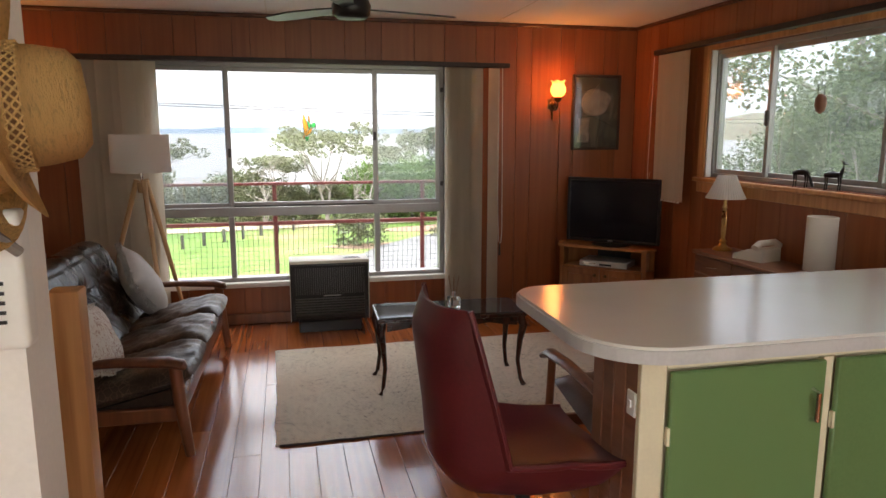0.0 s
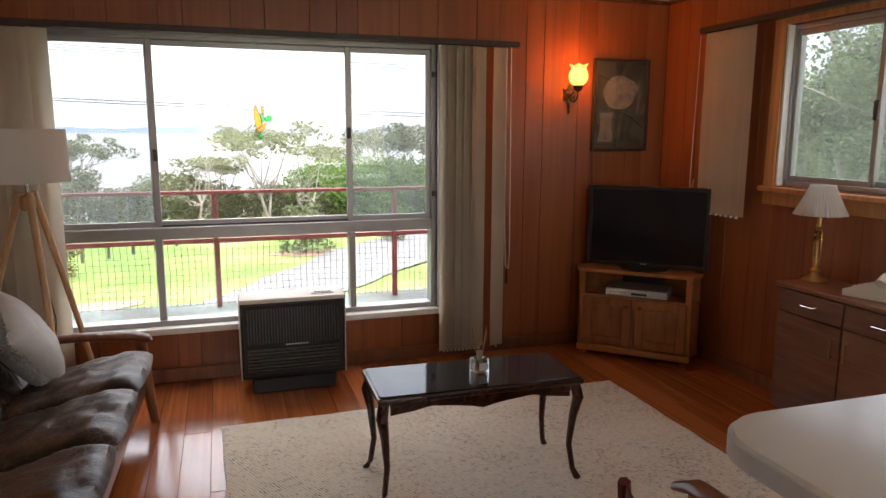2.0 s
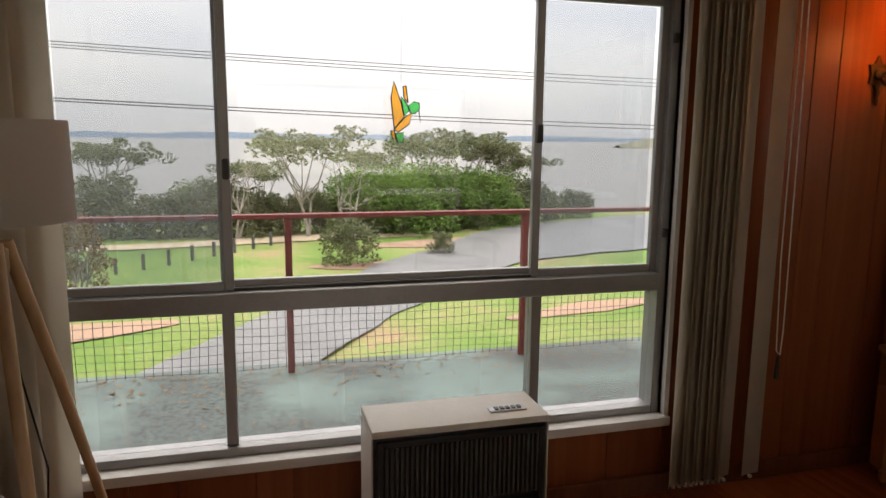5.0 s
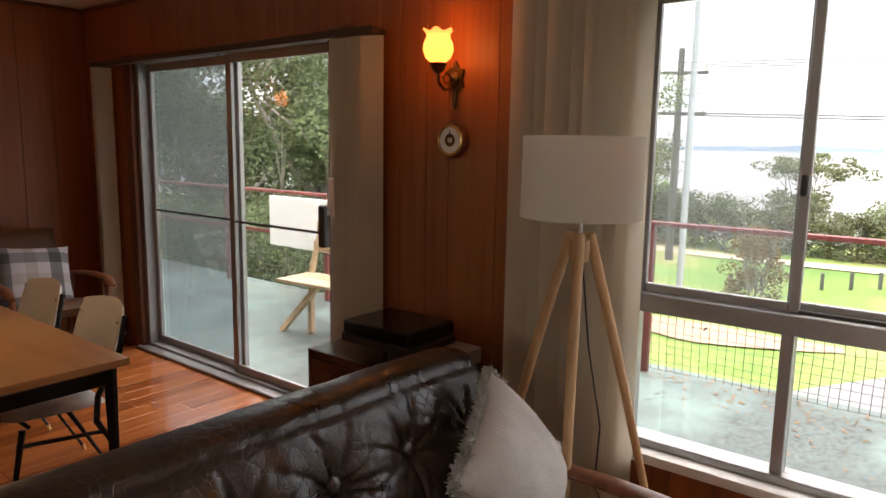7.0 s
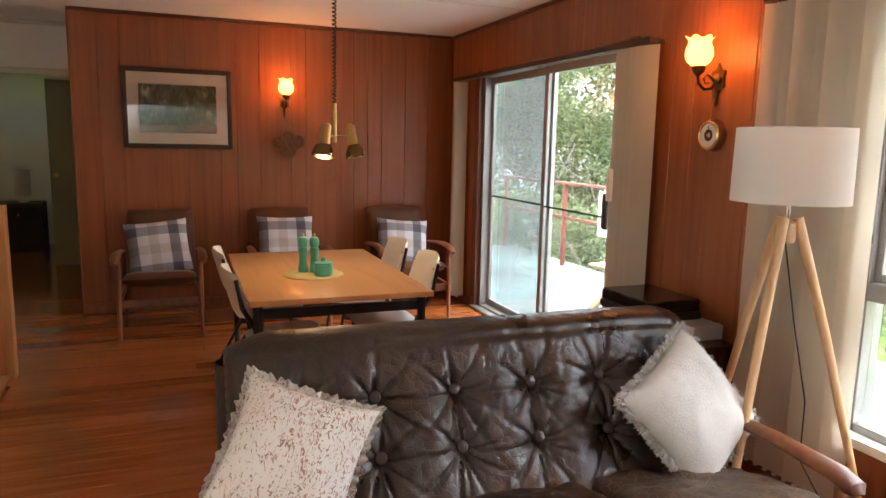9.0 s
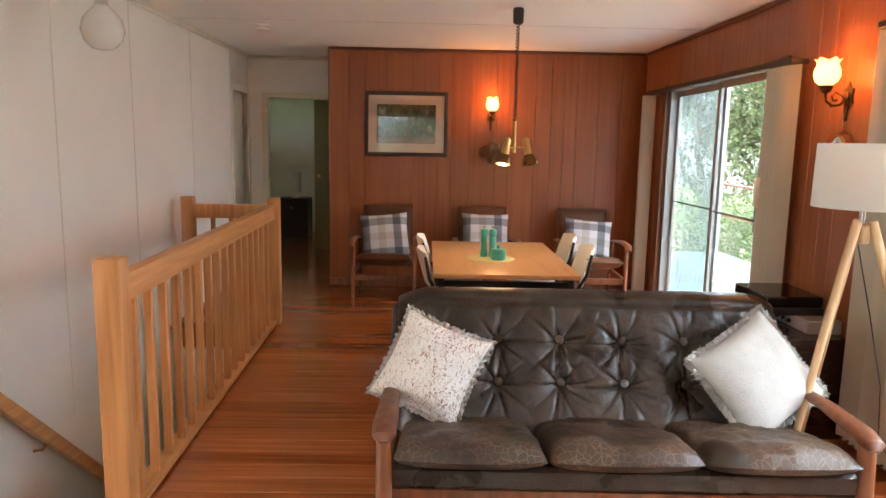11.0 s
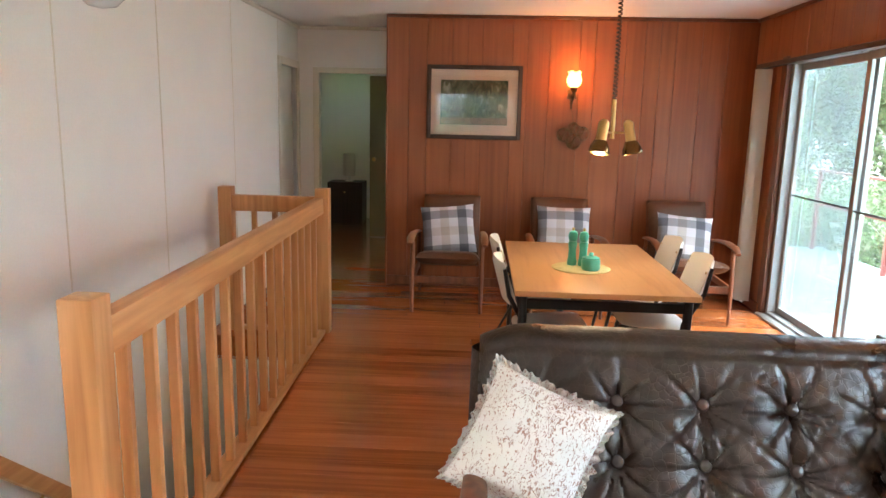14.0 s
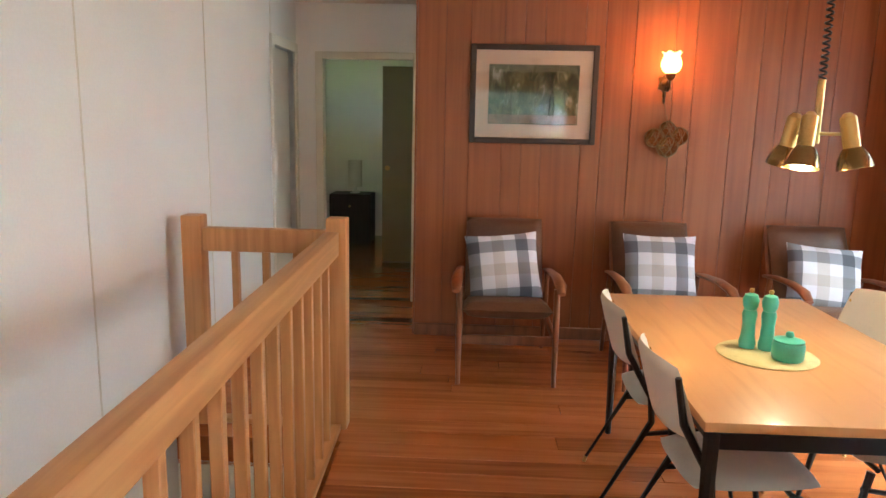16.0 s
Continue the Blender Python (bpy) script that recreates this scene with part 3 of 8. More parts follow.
def grass_material():
    m, n, l, b = nodes_of("coastal_lawn")
    co = n.new("ShaderNodeTexCoord")
    a = n.new("ShaderNodeTexNoise")
    a.inputs["Scale"].default_value, a.inputs["Detail"].default_value = 0.22, 5
    c = n.new("ShaderNodeTexNoise")
    c.inputs["Scale"].default_value, c.inputs["Detail"].default_value = 5.0, 6
    l.new(co.outputs["Object"], a.inputs["Vector"])
    l.new(co.outputs["Object"], c.inputs["Vector"])
    s = n.new("ShaderNodeMath")
    s.operation = "MULTIPLY_ADD"
    s.inputs[1].default_value = 0.35
    l.new(c.outputs["Fac"], s.inputs[0])
    l.new(a.outputs["Fac"], s.inputs[2])
    r = n.new("ShaderNodeValToRGB")
    e = r.color_ramp.elements
    e[0].position, e[0].color = 0.42, (0.07, 0.15, 0.02, 1)
    e[1].position, e[1].color = 0.86, (0.36, 0.24, 0.13, 1)
    k = e.new(0.62)
    k.color = (0.14, 0.24, 0.035, 1)
    k = e.new(0.76)
    k.color = (0.24, 0.27, 0.08, 1)
    l.new(s.outputs[0], r.inputs[0])
    l.new(r.outputs[0], b.inputs["Base Color"])
    b.inputs["Roughness"].default_value = 0.9
    bp = n.new("ShaderNodeBump")
    bp.inputs["Strength"].default_value, bp.inputs["Distance"].default_value = 0.5, 0.1
    l.new(c.outputs["Fac"], bp.inputs["Height"])
    l.new(bp.outputs[0], b.inputs["Normal"])
    return m


GRASS = grass_material()
gx, gy = spaced(-2400, 2400, 90, 3.2), spaced(-2300, 2400, 110, 3.2)
bm = bmesh.new()
vs = [[bm.verts.new((x, y, ground_z(x, y))) for y in gy] for x in gx]
for i in range(len(gx) - 1):
    for j in range(len(gy) - 1):
        bm.faces.new((vs[i][j], vs[i + 1][j], vs[i + 1][j + 1], vs[i][j + 1]))
tagged(part("ground", bm, GRASS, None), "green lawn with bare sandy patches falling to the shore", "ground", "", "structure")


def strip(name, line, widths, material, label, category, lift=0.03):
    """A road or path laid along a line on the land."""
    bm = bmesh.new()
    pts = [Vector((*p, 0)) for p in line]
    rows, n = [], 60
    for i in range(n + 1):
        s = i / n * (len(pts) - 1)
        k = min(int(s), len(pts) - 2)
        f = s - k
        p0, p1, p2, p3 = pts[max(k - 1, 0)], pts[k], pts[k + 1], pts[min(k + 2, len(pts) - 1)]
        q = 0.5 * (2 * p1 + (p2 - p0) * f + (2 * p0 - 5 * p1 + 4 * p2 - p3) * f * f + (3 * p1 - p0 - 3 * p2 + p3) * f ** 3)
        d = (p2 - p1).normalized()
        side = Vector((-d.y, d.x, 0))
        w = (widths[k] * (1 - f) + widths[k + 1] * f) / 2 * (1 + 0.12 * noise.noise((q.x * 0.5, q.y * 0.5, 3.3)))
        rows.append([bm.verts.new((c.x, c.y, ground_z(c.x, c.y) + lift)) for c in [q + side * w * t for t in (-1, -0.5, 0, 0.5, 1)]])
    for a, b in zip(rows, rows[1:]):
        for k in range(4):
            bm.faces.new((a[k], a[k + 1], b[k + 1], b[k]))
    return tagged(part(name, bm, material, None), label, category, "", "structure")


ASPHALT = paint("wet_grey_gravel_road", (0.17, 0.165, 0.16), 0.5, vary=0.22, scale=0.8, bump=0.3, fine=9)
SAND = paint("pale_sand_track", (0.45, 0.36, 0.24), 0.9, vary=0.18, scale=0.6, bump=0.2, fine=8)
strip("road", [(3.2, 7.5), (5.9, 12.4), (8.4, 16.2), (13.0, 21.5), (21.0, 26.5), (40, 33)], [2.6, 2.7, 3.2, 4.6, 10.0, 14.0], ASPHALT, "wet grey gravel drive leading to the shore", "road", 0.05)
strip("path", [(-60, 30.0), (-25, 27.5), (-6, 26.6), (4.0, 27.0), (12, 28.5)], [1.6, 1.6, 1.6, 1.8, 2.5], SAND, "pale sandy walking track across the lawn", "path", 0.04)

SEA = paint("grey_choppy_sea", (0.18, 0.176, 0.163), 0.6, vary=0.08, scale=0.02, bump=0.6, fine=0.5, stretch=(1, 3, 1))
structure("water", bx(-4500, 4500, 48, 4400, -7.4, -6.6), SEA, "pale grey choppy bay", "water")
# the haze of distance is mixed into this blue-grey colour
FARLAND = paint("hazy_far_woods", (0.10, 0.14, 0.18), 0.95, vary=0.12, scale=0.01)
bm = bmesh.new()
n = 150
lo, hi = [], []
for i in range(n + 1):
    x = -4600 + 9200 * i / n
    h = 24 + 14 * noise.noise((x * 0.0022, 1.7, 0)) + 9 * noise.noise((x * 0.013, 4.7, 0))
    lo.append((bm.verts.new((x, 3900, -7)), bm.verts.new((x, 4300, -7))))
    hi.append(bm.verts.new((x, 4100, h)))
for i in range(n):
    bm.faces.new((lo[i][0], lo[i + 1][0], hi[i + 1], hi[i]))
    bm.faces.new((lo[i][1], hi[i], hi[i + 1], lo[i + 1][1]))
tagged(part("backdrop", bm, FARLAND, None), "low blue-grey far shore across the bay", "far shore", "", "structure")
bm = bmesh.new()
add_grid(bm, 26, 8, lambda u, v: (380 + 420 * u + 40 * v, 620 + 160 * v, -7 + (32 * min(1, 3.2 * u) + 6 * noise.noise((u * 6, v * 3, 0))) * math.sin(math.pi * v)))
tagged(part("headland", bm, paint("brown_headland_scrub", (0.16, 0.15, 0.10), 0.95, vary=0.35, scale=0.05)), "low brown scrubby headland", "headland", "", "structure")


# ---- lamps of the place, and an added fill lamp in the kitchen ----
def bulb(x, y, z, watts, color, r=0.03):
    lamp = new("lamp_bulb", bpy.data.lights.new("lamp_bulb", "POINT"))
    lamp.data.energy, lamp.data.color, lamp.data.shadow_soft_size = watts, color, r
    lamp.location = (x, y, z)
    return lamp


WARM = (1.0, 0.34, 0.08)
bulb(3.44, -0.133, 1.89, 0.36, WARM)
bulb(0.165, -1.55, 1.885, 0.3, WARM)
bulb(7.46, -0.125, 1.885, 1.1, WARM)
bulb(2.25, -1.66, 1.325, 0.4, (1.0, 0.72, 0.42), 0.03)


# unseen area lamp added inside the kitchen window to strengthen its daylight
day = new("kitchen_daylight_fill", bpy.data.lights.new("kitchen_daylight_fill", "AREA"))
day.data.shape, day.data.size, day.data.size_y = "RECTANGLE", 3.9, 1.2
day.data.energy, day.data.color = 6.5, (1.0, 0.95, 0.88)
day.matrix_basis = pose(5.95, YK + 0.02, 1.55, 90, 0, 0)


# ---- stairs and balustrade ----
stairs = thing("staircase", "timber stairs leading down beside the white wall", "stairs", None, "", "structure")
for k in range(13):
    x1 = ST1 - k * 0.225
    part("tread", bx(x1 - 0.25, x1 + 0.012, YW + 0.002, YN - 0.03, -0.19 * (k + 1) - 0.03, -0.19 * (k + 1), 0.004), PINE, stairs)
    part("riser", bx(x1 - 0.012, x1, YW + 0.002, YN - 0.03, -0.19 * (k + 1), -0.19 * k - (0.032 if k else 0.0), 0.001), PINE, stairs)
part("nosing", bx(ST1 - 0.03, ST1 + 0.05, YW + 0.03, YN - 0.05, -0.022, 0.004, 0.006), PINE, stairs, "honey timber floor nosing")
part("skirting", bx(ST1 - 0.02, ST1 + 0.20, YW + 0.001, YW + 0.025, 0.004, 0.10, 0.006), PINE, stairs, "honey timber skirting end")
part("foot_wall", bx(ST0 - 0.4, ST1, YW, YN - 0.03, -2.7, -2.62), PLASTER, stairs, "plain floor at the foot of the stairs", False)

handrail = thing("wall_handrail", "honey timber handrail sloping down the white wall", "handrail")
bm = bmesh.new()
add_box(bm, -1.5, 1.5, -0.022, 0.022, -0.035, 0.035, 0.012, 2, Matrix.Translation((3.55, YW + 0.07, -0.12)) @ pose(0, 0, 0, 0, -41.5, 0))
part("rail", bm, PINE_X, handrail)
for s in (-1.2, 0.1, 1.25):
    x, z = 3.55 + s * 0.749, -0.12 + s * 0.663
    part("bracket", tb([(x, YW + 0.001, z - 0.09), (x, YW + 0.05, z - 0.08), (x, YW + 0.07, z - 0.04)], 0.007, 8), BRASS, handrail, "brass wall bracket")

balustrade = thing("balustrade", "honey pine balustrade round the stairwell", "balustrade")


def newel(x, y, h=1.035):
    bm = bmesh.new()
    add_box(bm, x - 0.046, x + 0.046, y - 0.046, y + 0.046, 0.0, h, 0.006, 2)
    part("newel_post", bm, PINE, balustrade, "square newel post")


SKEW = Matrix.Translation((4.57, YN + 0.02, 0)) @ pose(0, 0, 0, 0, 0, math.degrees(math.atan2(YN + 0.02 - YE, 3.035))) @ Matrix.Translation((-4.57, -YN - 0.02, 0))
newel(4.57, YN + 0.02, 1.045)
newel(1.535, YE, 1.025)
newel(1.535, -4.075, 1.022)
part("top_rail", bx(1.582, 4.523, YN - 0.03, YN + 0.035, 0.855, 0.965, 0.008, 2), PINE_X, balustrade, m=SKEW)
part("bottom_rail", bx(1.582, 4.523, YN - 0.05, YN + 0.04, 0.003, 0.032, 0.004), PINE_X, balustrade, m=SKEW)
part("end_rail", bx(1.505, 1.565, -4.028, YE - 0.047, 0.855, 0.965, 0.008, 2), PINE, balustrade)
part("end_bottom_rail", bx(1.505, 1.565, -4.028, YE - 0.047, 0.003, 0.03, 0.004), PINE, balustrade)
for k in range(16):
    x = 4.523 - (k + 1) * (2.941 / 17)
    part("baluster", bx(x - 0.016, x + 0.016, YN - 0.018, YN + 0.018, 0.03, 0.856, 0.003), PINE, balustrade, m=SKEW)
for k in range(3):
    y = -4.028 + (k + 1) * ((4.028 + YE - 0.047) / 4)
    part("baluster", bx(1.518, 1.552, y - 0.016, y + 0.016, 0.03, 0.856, 0.003), PINE, balustrade)

# ---- leather and cloth ----


def leather_material(name, dark, light, rough, crack=0.5):
    """Old hide: fine cracks that wear pale, soft folds."""
    m, n, l, b = nodes_of(name)
    co = n.new("ShaderNodeTexCoord")
    v = n.new("ShaderNodeTexVoronoi")
    v.feature = "DISTANCE_TO_EDGE"
    v.inputs["Scale"].default_value = 34
    dn = n.new("ShaderNodeTexNoise")
    dn.inputs["Scale"].default_value, dn.inputs["Detail"].default_value = 9, 4
    ad = n.new("ShaderNodeVectorMath")
    ad.operation = "MULTIPLY_ADD"
    ad.inputs[1].default_value = (0.06, 0.06, 0.06)
    l.new(co.outputs["Object"], dn.inputs["Vector"])
    l.new(dn.outputs["Color"], ad.inputs[0])
    l.new(co.outputs["Object"], ad.inputs[2])
    l.new(ad.outputs[0], v.inputs["Vector"])
    big = n.new("ShaderNodeTexNoise")
    big.inputs["Scale"].default_value, big.inputs["Detail"].default_value = 4.5, 6
    l.new(co.outputs["Object"], big.inputs["Vector"])
    cr = n.new("ShaderNodeValToRGB")
    cr.color_ramp.elements[0].position, cr.color_ramp.elements[0].color = 0.0, (1, 1, 1, 1)
    cr.color_ramp.elements[1].position, cr.color_ramp.elements[1].color = 0.07, (0, 0, 0, 1)
    l.new(v.outputs["Distance"], cr.inputs[0])
    worn = n.new("ShaderNodeValToRGB")
    worn.color_ramp.elements[0].position, worn.color_ramp.elements[0].color = 0.35, (0, 0, 0, 1)
    worn.color_ramp.elements[1].position, worn.color_ramp.elements[1].color = 0.56, (1, 1, 1, 1)
    l.new(big.outputs["Fac"], worn.inputs[0])
    k = n.new("ShaderNodeMath")
    k.operation = "MULTIPLY"
    l.new(cr.outputs[0], k.inputs[0])
    l.new(worn.outputs[0], k.inputs[1])
    k2 = n.new("ShaderNodeMath")
    k2.operation = "MULTIPLY_ADD"
    k2.inputs[1].default_value = crack
    wr = n.new("ShaderNodeMath")
    wr.operation = "MULTIPLY"
    wr.inputs[1].default_value = 0.2
    l.new(worn.outputs[0], wr.inputs[0])
    l.new(k.outputs[0], k2.inputs[0])
    l.new(wr.outputs[0], k2.inputs[2])
    mx = n.new("ShaderNodeMix")
    mx.data_type = "RGBA"
    mx.inputs[6].default_value, mx.inputs[7].default_value = (*dark, 1), (*light, 1)
    l.new(k2.outputs[0], mx.inputs[0])
    l.new(mx.outputs[2], b.inputs["Base Color"])
    rr = n.new("ShaderNodeMath")
    rr.operation = "MULTIPLY_ADD"
    rr.inputs[1].default_value, rr.inputs[2].default_value = 0.25, rough
    l.new(big.outputs["Fac"], rr.inputs[0])
    l.new(rr.outputs[0], b.inputs["Roughness"])
    b.inputs["Specular IOR Level"].default_value = 0.45
    bp = n.new("ShaderNodeBump")
    bp.inputs["Strength"].default_value, bp.inputs["Distance"].default_value = 0.35, 0.006
    cz = n.new("ShaderNodeMath")
    cz.operation = "MULTIPLY_ADD"
    cz.inputs[1].default_value = -0.25
    l.new(cr.outputs[0], cz.inputs[0])
    l.new(dn.outputs["Fac"], cz.inputs[2])
    l.new(cz.outputs[0], bp.inputs["Height"])
    l.new(bp.outputs[0], b.inputs["Normal"])
    return m


LEATHER = leather_material("cracked_dark_brown_leather", (0.030, 0.018, 0.012), (0.22, 0.15, 0.105), 0.26, 0.65)
BACKLEATHER = leather_material("dark_brown_leather", (0.023, 0.014, 0.010), (0.12, 0.083, 0.06), 0.17, 0.2)
TANVINYL = leather_material("tan_brown_vinyl", (0.085, 0.033, 0.014), (0.17, 0.078, 0.038), 0.28, 0.2)
BURGUNDY = paint("burgundy_vinyl", (0.085, 0.010, 0.013), 0.4, vary=0.2, scale=5, bump=0.03)
FLUFF = paint("white_plush", (0.54, 0.53, 0.51), 0.95, vary=0.08, scale=8, bump=0.5, fine=160)
BUTTON = paint("dark_leather_button", (0.045, 0.028, 0.021), 0.28)


def floral_material():
    """Cream cloth sprinkled with small rust and grey strokes."""
    m, n, l, b = nodes_of("printed_cream_cloth")
    co = n.new("ShaderNodeTexCoord")
    dn = n.new("ShaderNodeTexNoise")
    dn.inputs["Scale"].default_value = 14
    l.new(co.outputs["Object"], dn.inputs["Vector"])
    ad = n.new("ShaderNodeVectorMath")
    ad.operation = "MULTIPLY_ADD"
    ad.inputs[1].default_value = (0.05, 0.05, 0.05)
    l.new(dn.outputs["Color"], ad.inputs[0])
    l.new(co.outputs["Object"], ad.inputs[2])
    mp = n.new("ShaderNodeMapping")
    mp.inputs["Scale"].default_value = (140, 60, 90)
    mp.inputs["Rotation"].default_value = (0, 0, 0.5)
    l.new(ad.outputs[0], mp.inputs[0])
    v = n.new("ShaderNodeTexNoise")
    v.inputs["Scale"].default_value, v.inputs["Detail"].default_value, v.inputs["Distortion"].default_value = 1.0, 2.0, 1.4
    l.new(mp.outputs[0], v.inputs["Vector"])
    drift = n.new("ShaderNodeTexNoise")
    drift.inputs["Scale"].default_value = 7.0
    l.new(co.outputs["Object"], drift.inputs["Vector"])
    dens = n.new("ShaderNodeMath")
    dens.operation = "MULTIPLY_ADD"
    dens.inputs[1].default_value = 0.25
    l.new(drift.outputs["Fac"], dens.inputs[0])
    l.new(v.outputs["Fac"], dens.inputs[2])
    r = n.new("ShaderNodeValToRGB")
    r.color_ramp.elements[0].position, r.color_ramp.elements[0].color = 0.68, (0, 0, 0, 1)
    r.color_ramp.elements[1].position, r.color_ramp.elements[1].color = 0.74, (0.9, 0.9, 0.9, 1)
    l.new(dens.outputs[0], r.inputs[0])
    hue = n.new("ShaderNodeMix")
    hue.data_type = "RGBA"
    hue.inputs[6].default_value, hue.inputs[7].default_value = (0.42, 0.17, 0.11, 1), (0.30, 0.19, 0.14, 1)
    l.new(drift.outputs["Fac"], hue.inputs[0])
    mx = n.new("ShaderNodeMix")
    mx.data_type = "RGBA"
    mx.inputs[6].default_value = (0.80, 0.765, 0.72, 1)
    l.new(r.outputs[0], mx.inputs[0])
    l.new(hue.outputs[2], mx.inputs[7])
    l.new(mx.outputs[2], b.inputs["Base Color"])
    b.inputs["Roughness"].default_value = 0.9
    return m


def plaid_material():
    """White, grey and oatmeal checks, woven so that crossing bands darken."""
    m, n, l, b = nodes_of("checked_cushion_cloth")
    co = n.new("ShaderNodeTexCoord")
    sp = n.new("ShaderNodeSeparateXYZ")
    l.new(co.outputs["Object"], sp.inputs[0])
    cols = []
    for ax in (0, 1):
        w = n.new("ShaderNodeMath")
        w.operation = "MULTIPLY_ADD"
        w.inputs[1].default_value, w.inputs[2].default_value = 1 / 0.30, 0.98 + 100
        l.new(sp.outputs[ax], w.inputs[0])
        fr = n.new("ShaderNodeMath")
        fr.operation = "FRACT"
        l.new(w.outputs[0], fr.inputs[0])
        r = n.new("ShaderNodeValToRGB")
        r.color_ramp.interpolation = "CONSTANT"
        e = r.color_ramp.elements
        e[0].position, e[0].color = 0.0, (0.95, 0.93, 0.93, 1)
        e[1].position, e[1].color = 0.25, (0.32, 0.33, 0.35, 1)
        for p, c in ((0.5, (0.95, 0.93, 0.93, 1)), (0.76, (0.78, 0.72, 0.66, 1))):
            k = e.new(p)
            k.color = c
        l.new(fr.outputs[0], r.inputs[0])
        cols.append(r)
    mx = n.new("ShaderNodeMix")
    mx.data_type, mx.blend_type = "RGBA", "MULTIPLY"
    mx.inputs[0].default_value = 0.85
    l.new(cols[0].outputs[0], mx.inputs[6])
    l.new(cols[1].outputs[0], mx.inputs[7])
    dim = n.new("ShaderNodeMix")
    dim.data_type, dim.blend_type = "RGBA", "MULTIPLY"
    dim.inputs[0].default_value = 1.0
    dim.inputs[7].default_value = (0.68, 0.67, 0.70, 1)
    l.new(mx.outputs[2], dim.inputs[6])
    l.new(dim.outputs[2], b.inputs["Base Color"])
    b.inputs["Roughness"].default_value = 0.9
    nz = n.new("ShaderNodeTexNoise")
    nz.inputs["Scale"].default_value = 400
    l.new(co.outputs["Object"], nz.inputs["Vector"])
    bp = n.new("ShaderNodeBump")
    bp.inputs["Strength"].default_value, bp.inputs["Distance"].default_value = 0.2, 0.002
    l.new(nz.outputs["Fac"], bp.inputs["Height"])
    l.new(bp.outputs[0], b.inputs["Normal"])
    return m


FLORAL = floral_material()
PLAID = plaid_material()


def pillow_bm(a, b, thick, seed=0, n=26, pinch=0.10):
    """A stuffed cushion lying in its own xy plane, corners drawn out, cloth wrinkled."""
    bm = bmesh.new()
    sheets = []
    for side in (1, -1):
        def fn(u, v, side=side):
            s, t = 2 * u - 1, 2 * v - 1
            px = s * (1 - pinch * (1 - t * t) * abs(s) ** 1.5 * 0.6)
            py = t * (1 - pinch * (1 - s * s) * abs(t) ** 1.5 * 0.6)
            h = max(0.0, (1 - abs(s) ** 2.6) * (1 - abs(t) ** 2.6)) ** 0.52
            w = 0.10 * noise.noise((s * 2.3 + seed, t * 2.3, side)) + 0.05 * noise.noise((s * 6 + seed, t * 6, side))
            return (a / 2 * px, b / 2 * py, side * thick / 2 * h * (1 + w) + 0.05 * a * (0.25 * noise.noise((s * 1.1, t * 1.1, seed))))
        sheets.append(add_grid(bm, n, n, fn))
    bmesh.ops.remove_doubles(bm, verts=bm.verts, dist=0.0004)
    return bm


def frill_bm(a, b, w, waves, amp, seed=0, pinch=0.0):
    """A gathered edge all round a cushion, drawn in along the sides as the cushion is."""
    bm = bmesh.new()
    n = waves * 6
    rows = []
    c = [(-1, -1), (1, -1), (1, 1), (-1, 1), (-1, -1)]
    for i in range(n + 1):
        q = i % n
        s = 4 * q / n
        k, f = int(s), s - int(s)
        x, y = c[k][0] + (c[k + 1][0] - c[k][0]) * f, c[k][1] + (c[k + 1][1] - c[k][1]) * f
        d = Vector((x, y, 0)).normalized()
        x, y = x * (1 - 0.6 * pinch * (1 - y * y)), y * (1 - 0.6 * pinch * (1 - x * x))
        wob = amp * math.sin(2 * math.pi * waves * q / n) + 0.8 * amp * noise.noise((q * 0.11, seed, 4))
        j = 1 + 0.8 * noise.noise((q * 0.27, seed, 0))
        rows.append((bm.verts.new((a / 2 * x * 0.94, b / 2 * y * 0.94, 0)), bm.verts.new((a / 2 * x + d.x * w * 0.4, b / 2 * y + d.y * w * 0.4, wob * 0.6)), bm.verts.new((a / 2 * x + d.x * w * j, b / 2 * y + d.y * w * j, wob))))
    for p, q in zip(rows, rows[1:]):
        bm.faces.new((p[0], q[0], q[1], p[1]))
        bm.faces.new((p[1], q[1], q[2], p[2]))
    bmesh.ops.solidify(bm, geom=bm.faces[:], thickness=0.0025)
    return bm


def facing(c, theta, roll, yaw=0):
    """Pose of a cushion that faces +x, leaning back by theta, turned by roll in its own plane."""
    t = radians(theta)
    n, r = Vector((math.cos(t), 0, math.sin(t))), Vector((0, 1, 0))
    u = n.cross(r)
    m = Matrix(((r.x, u.x, n.x, 0), (r.y, u.y, n.y, 0), (r.z, u.z, n.z, 0), (0, 0, 0, 1)))
    return Matrix.Translation(c) @ pose(0, 0, 0, 0, 0, yaw) @ m @ pose(0, 0, 0, 0, 0, roll)


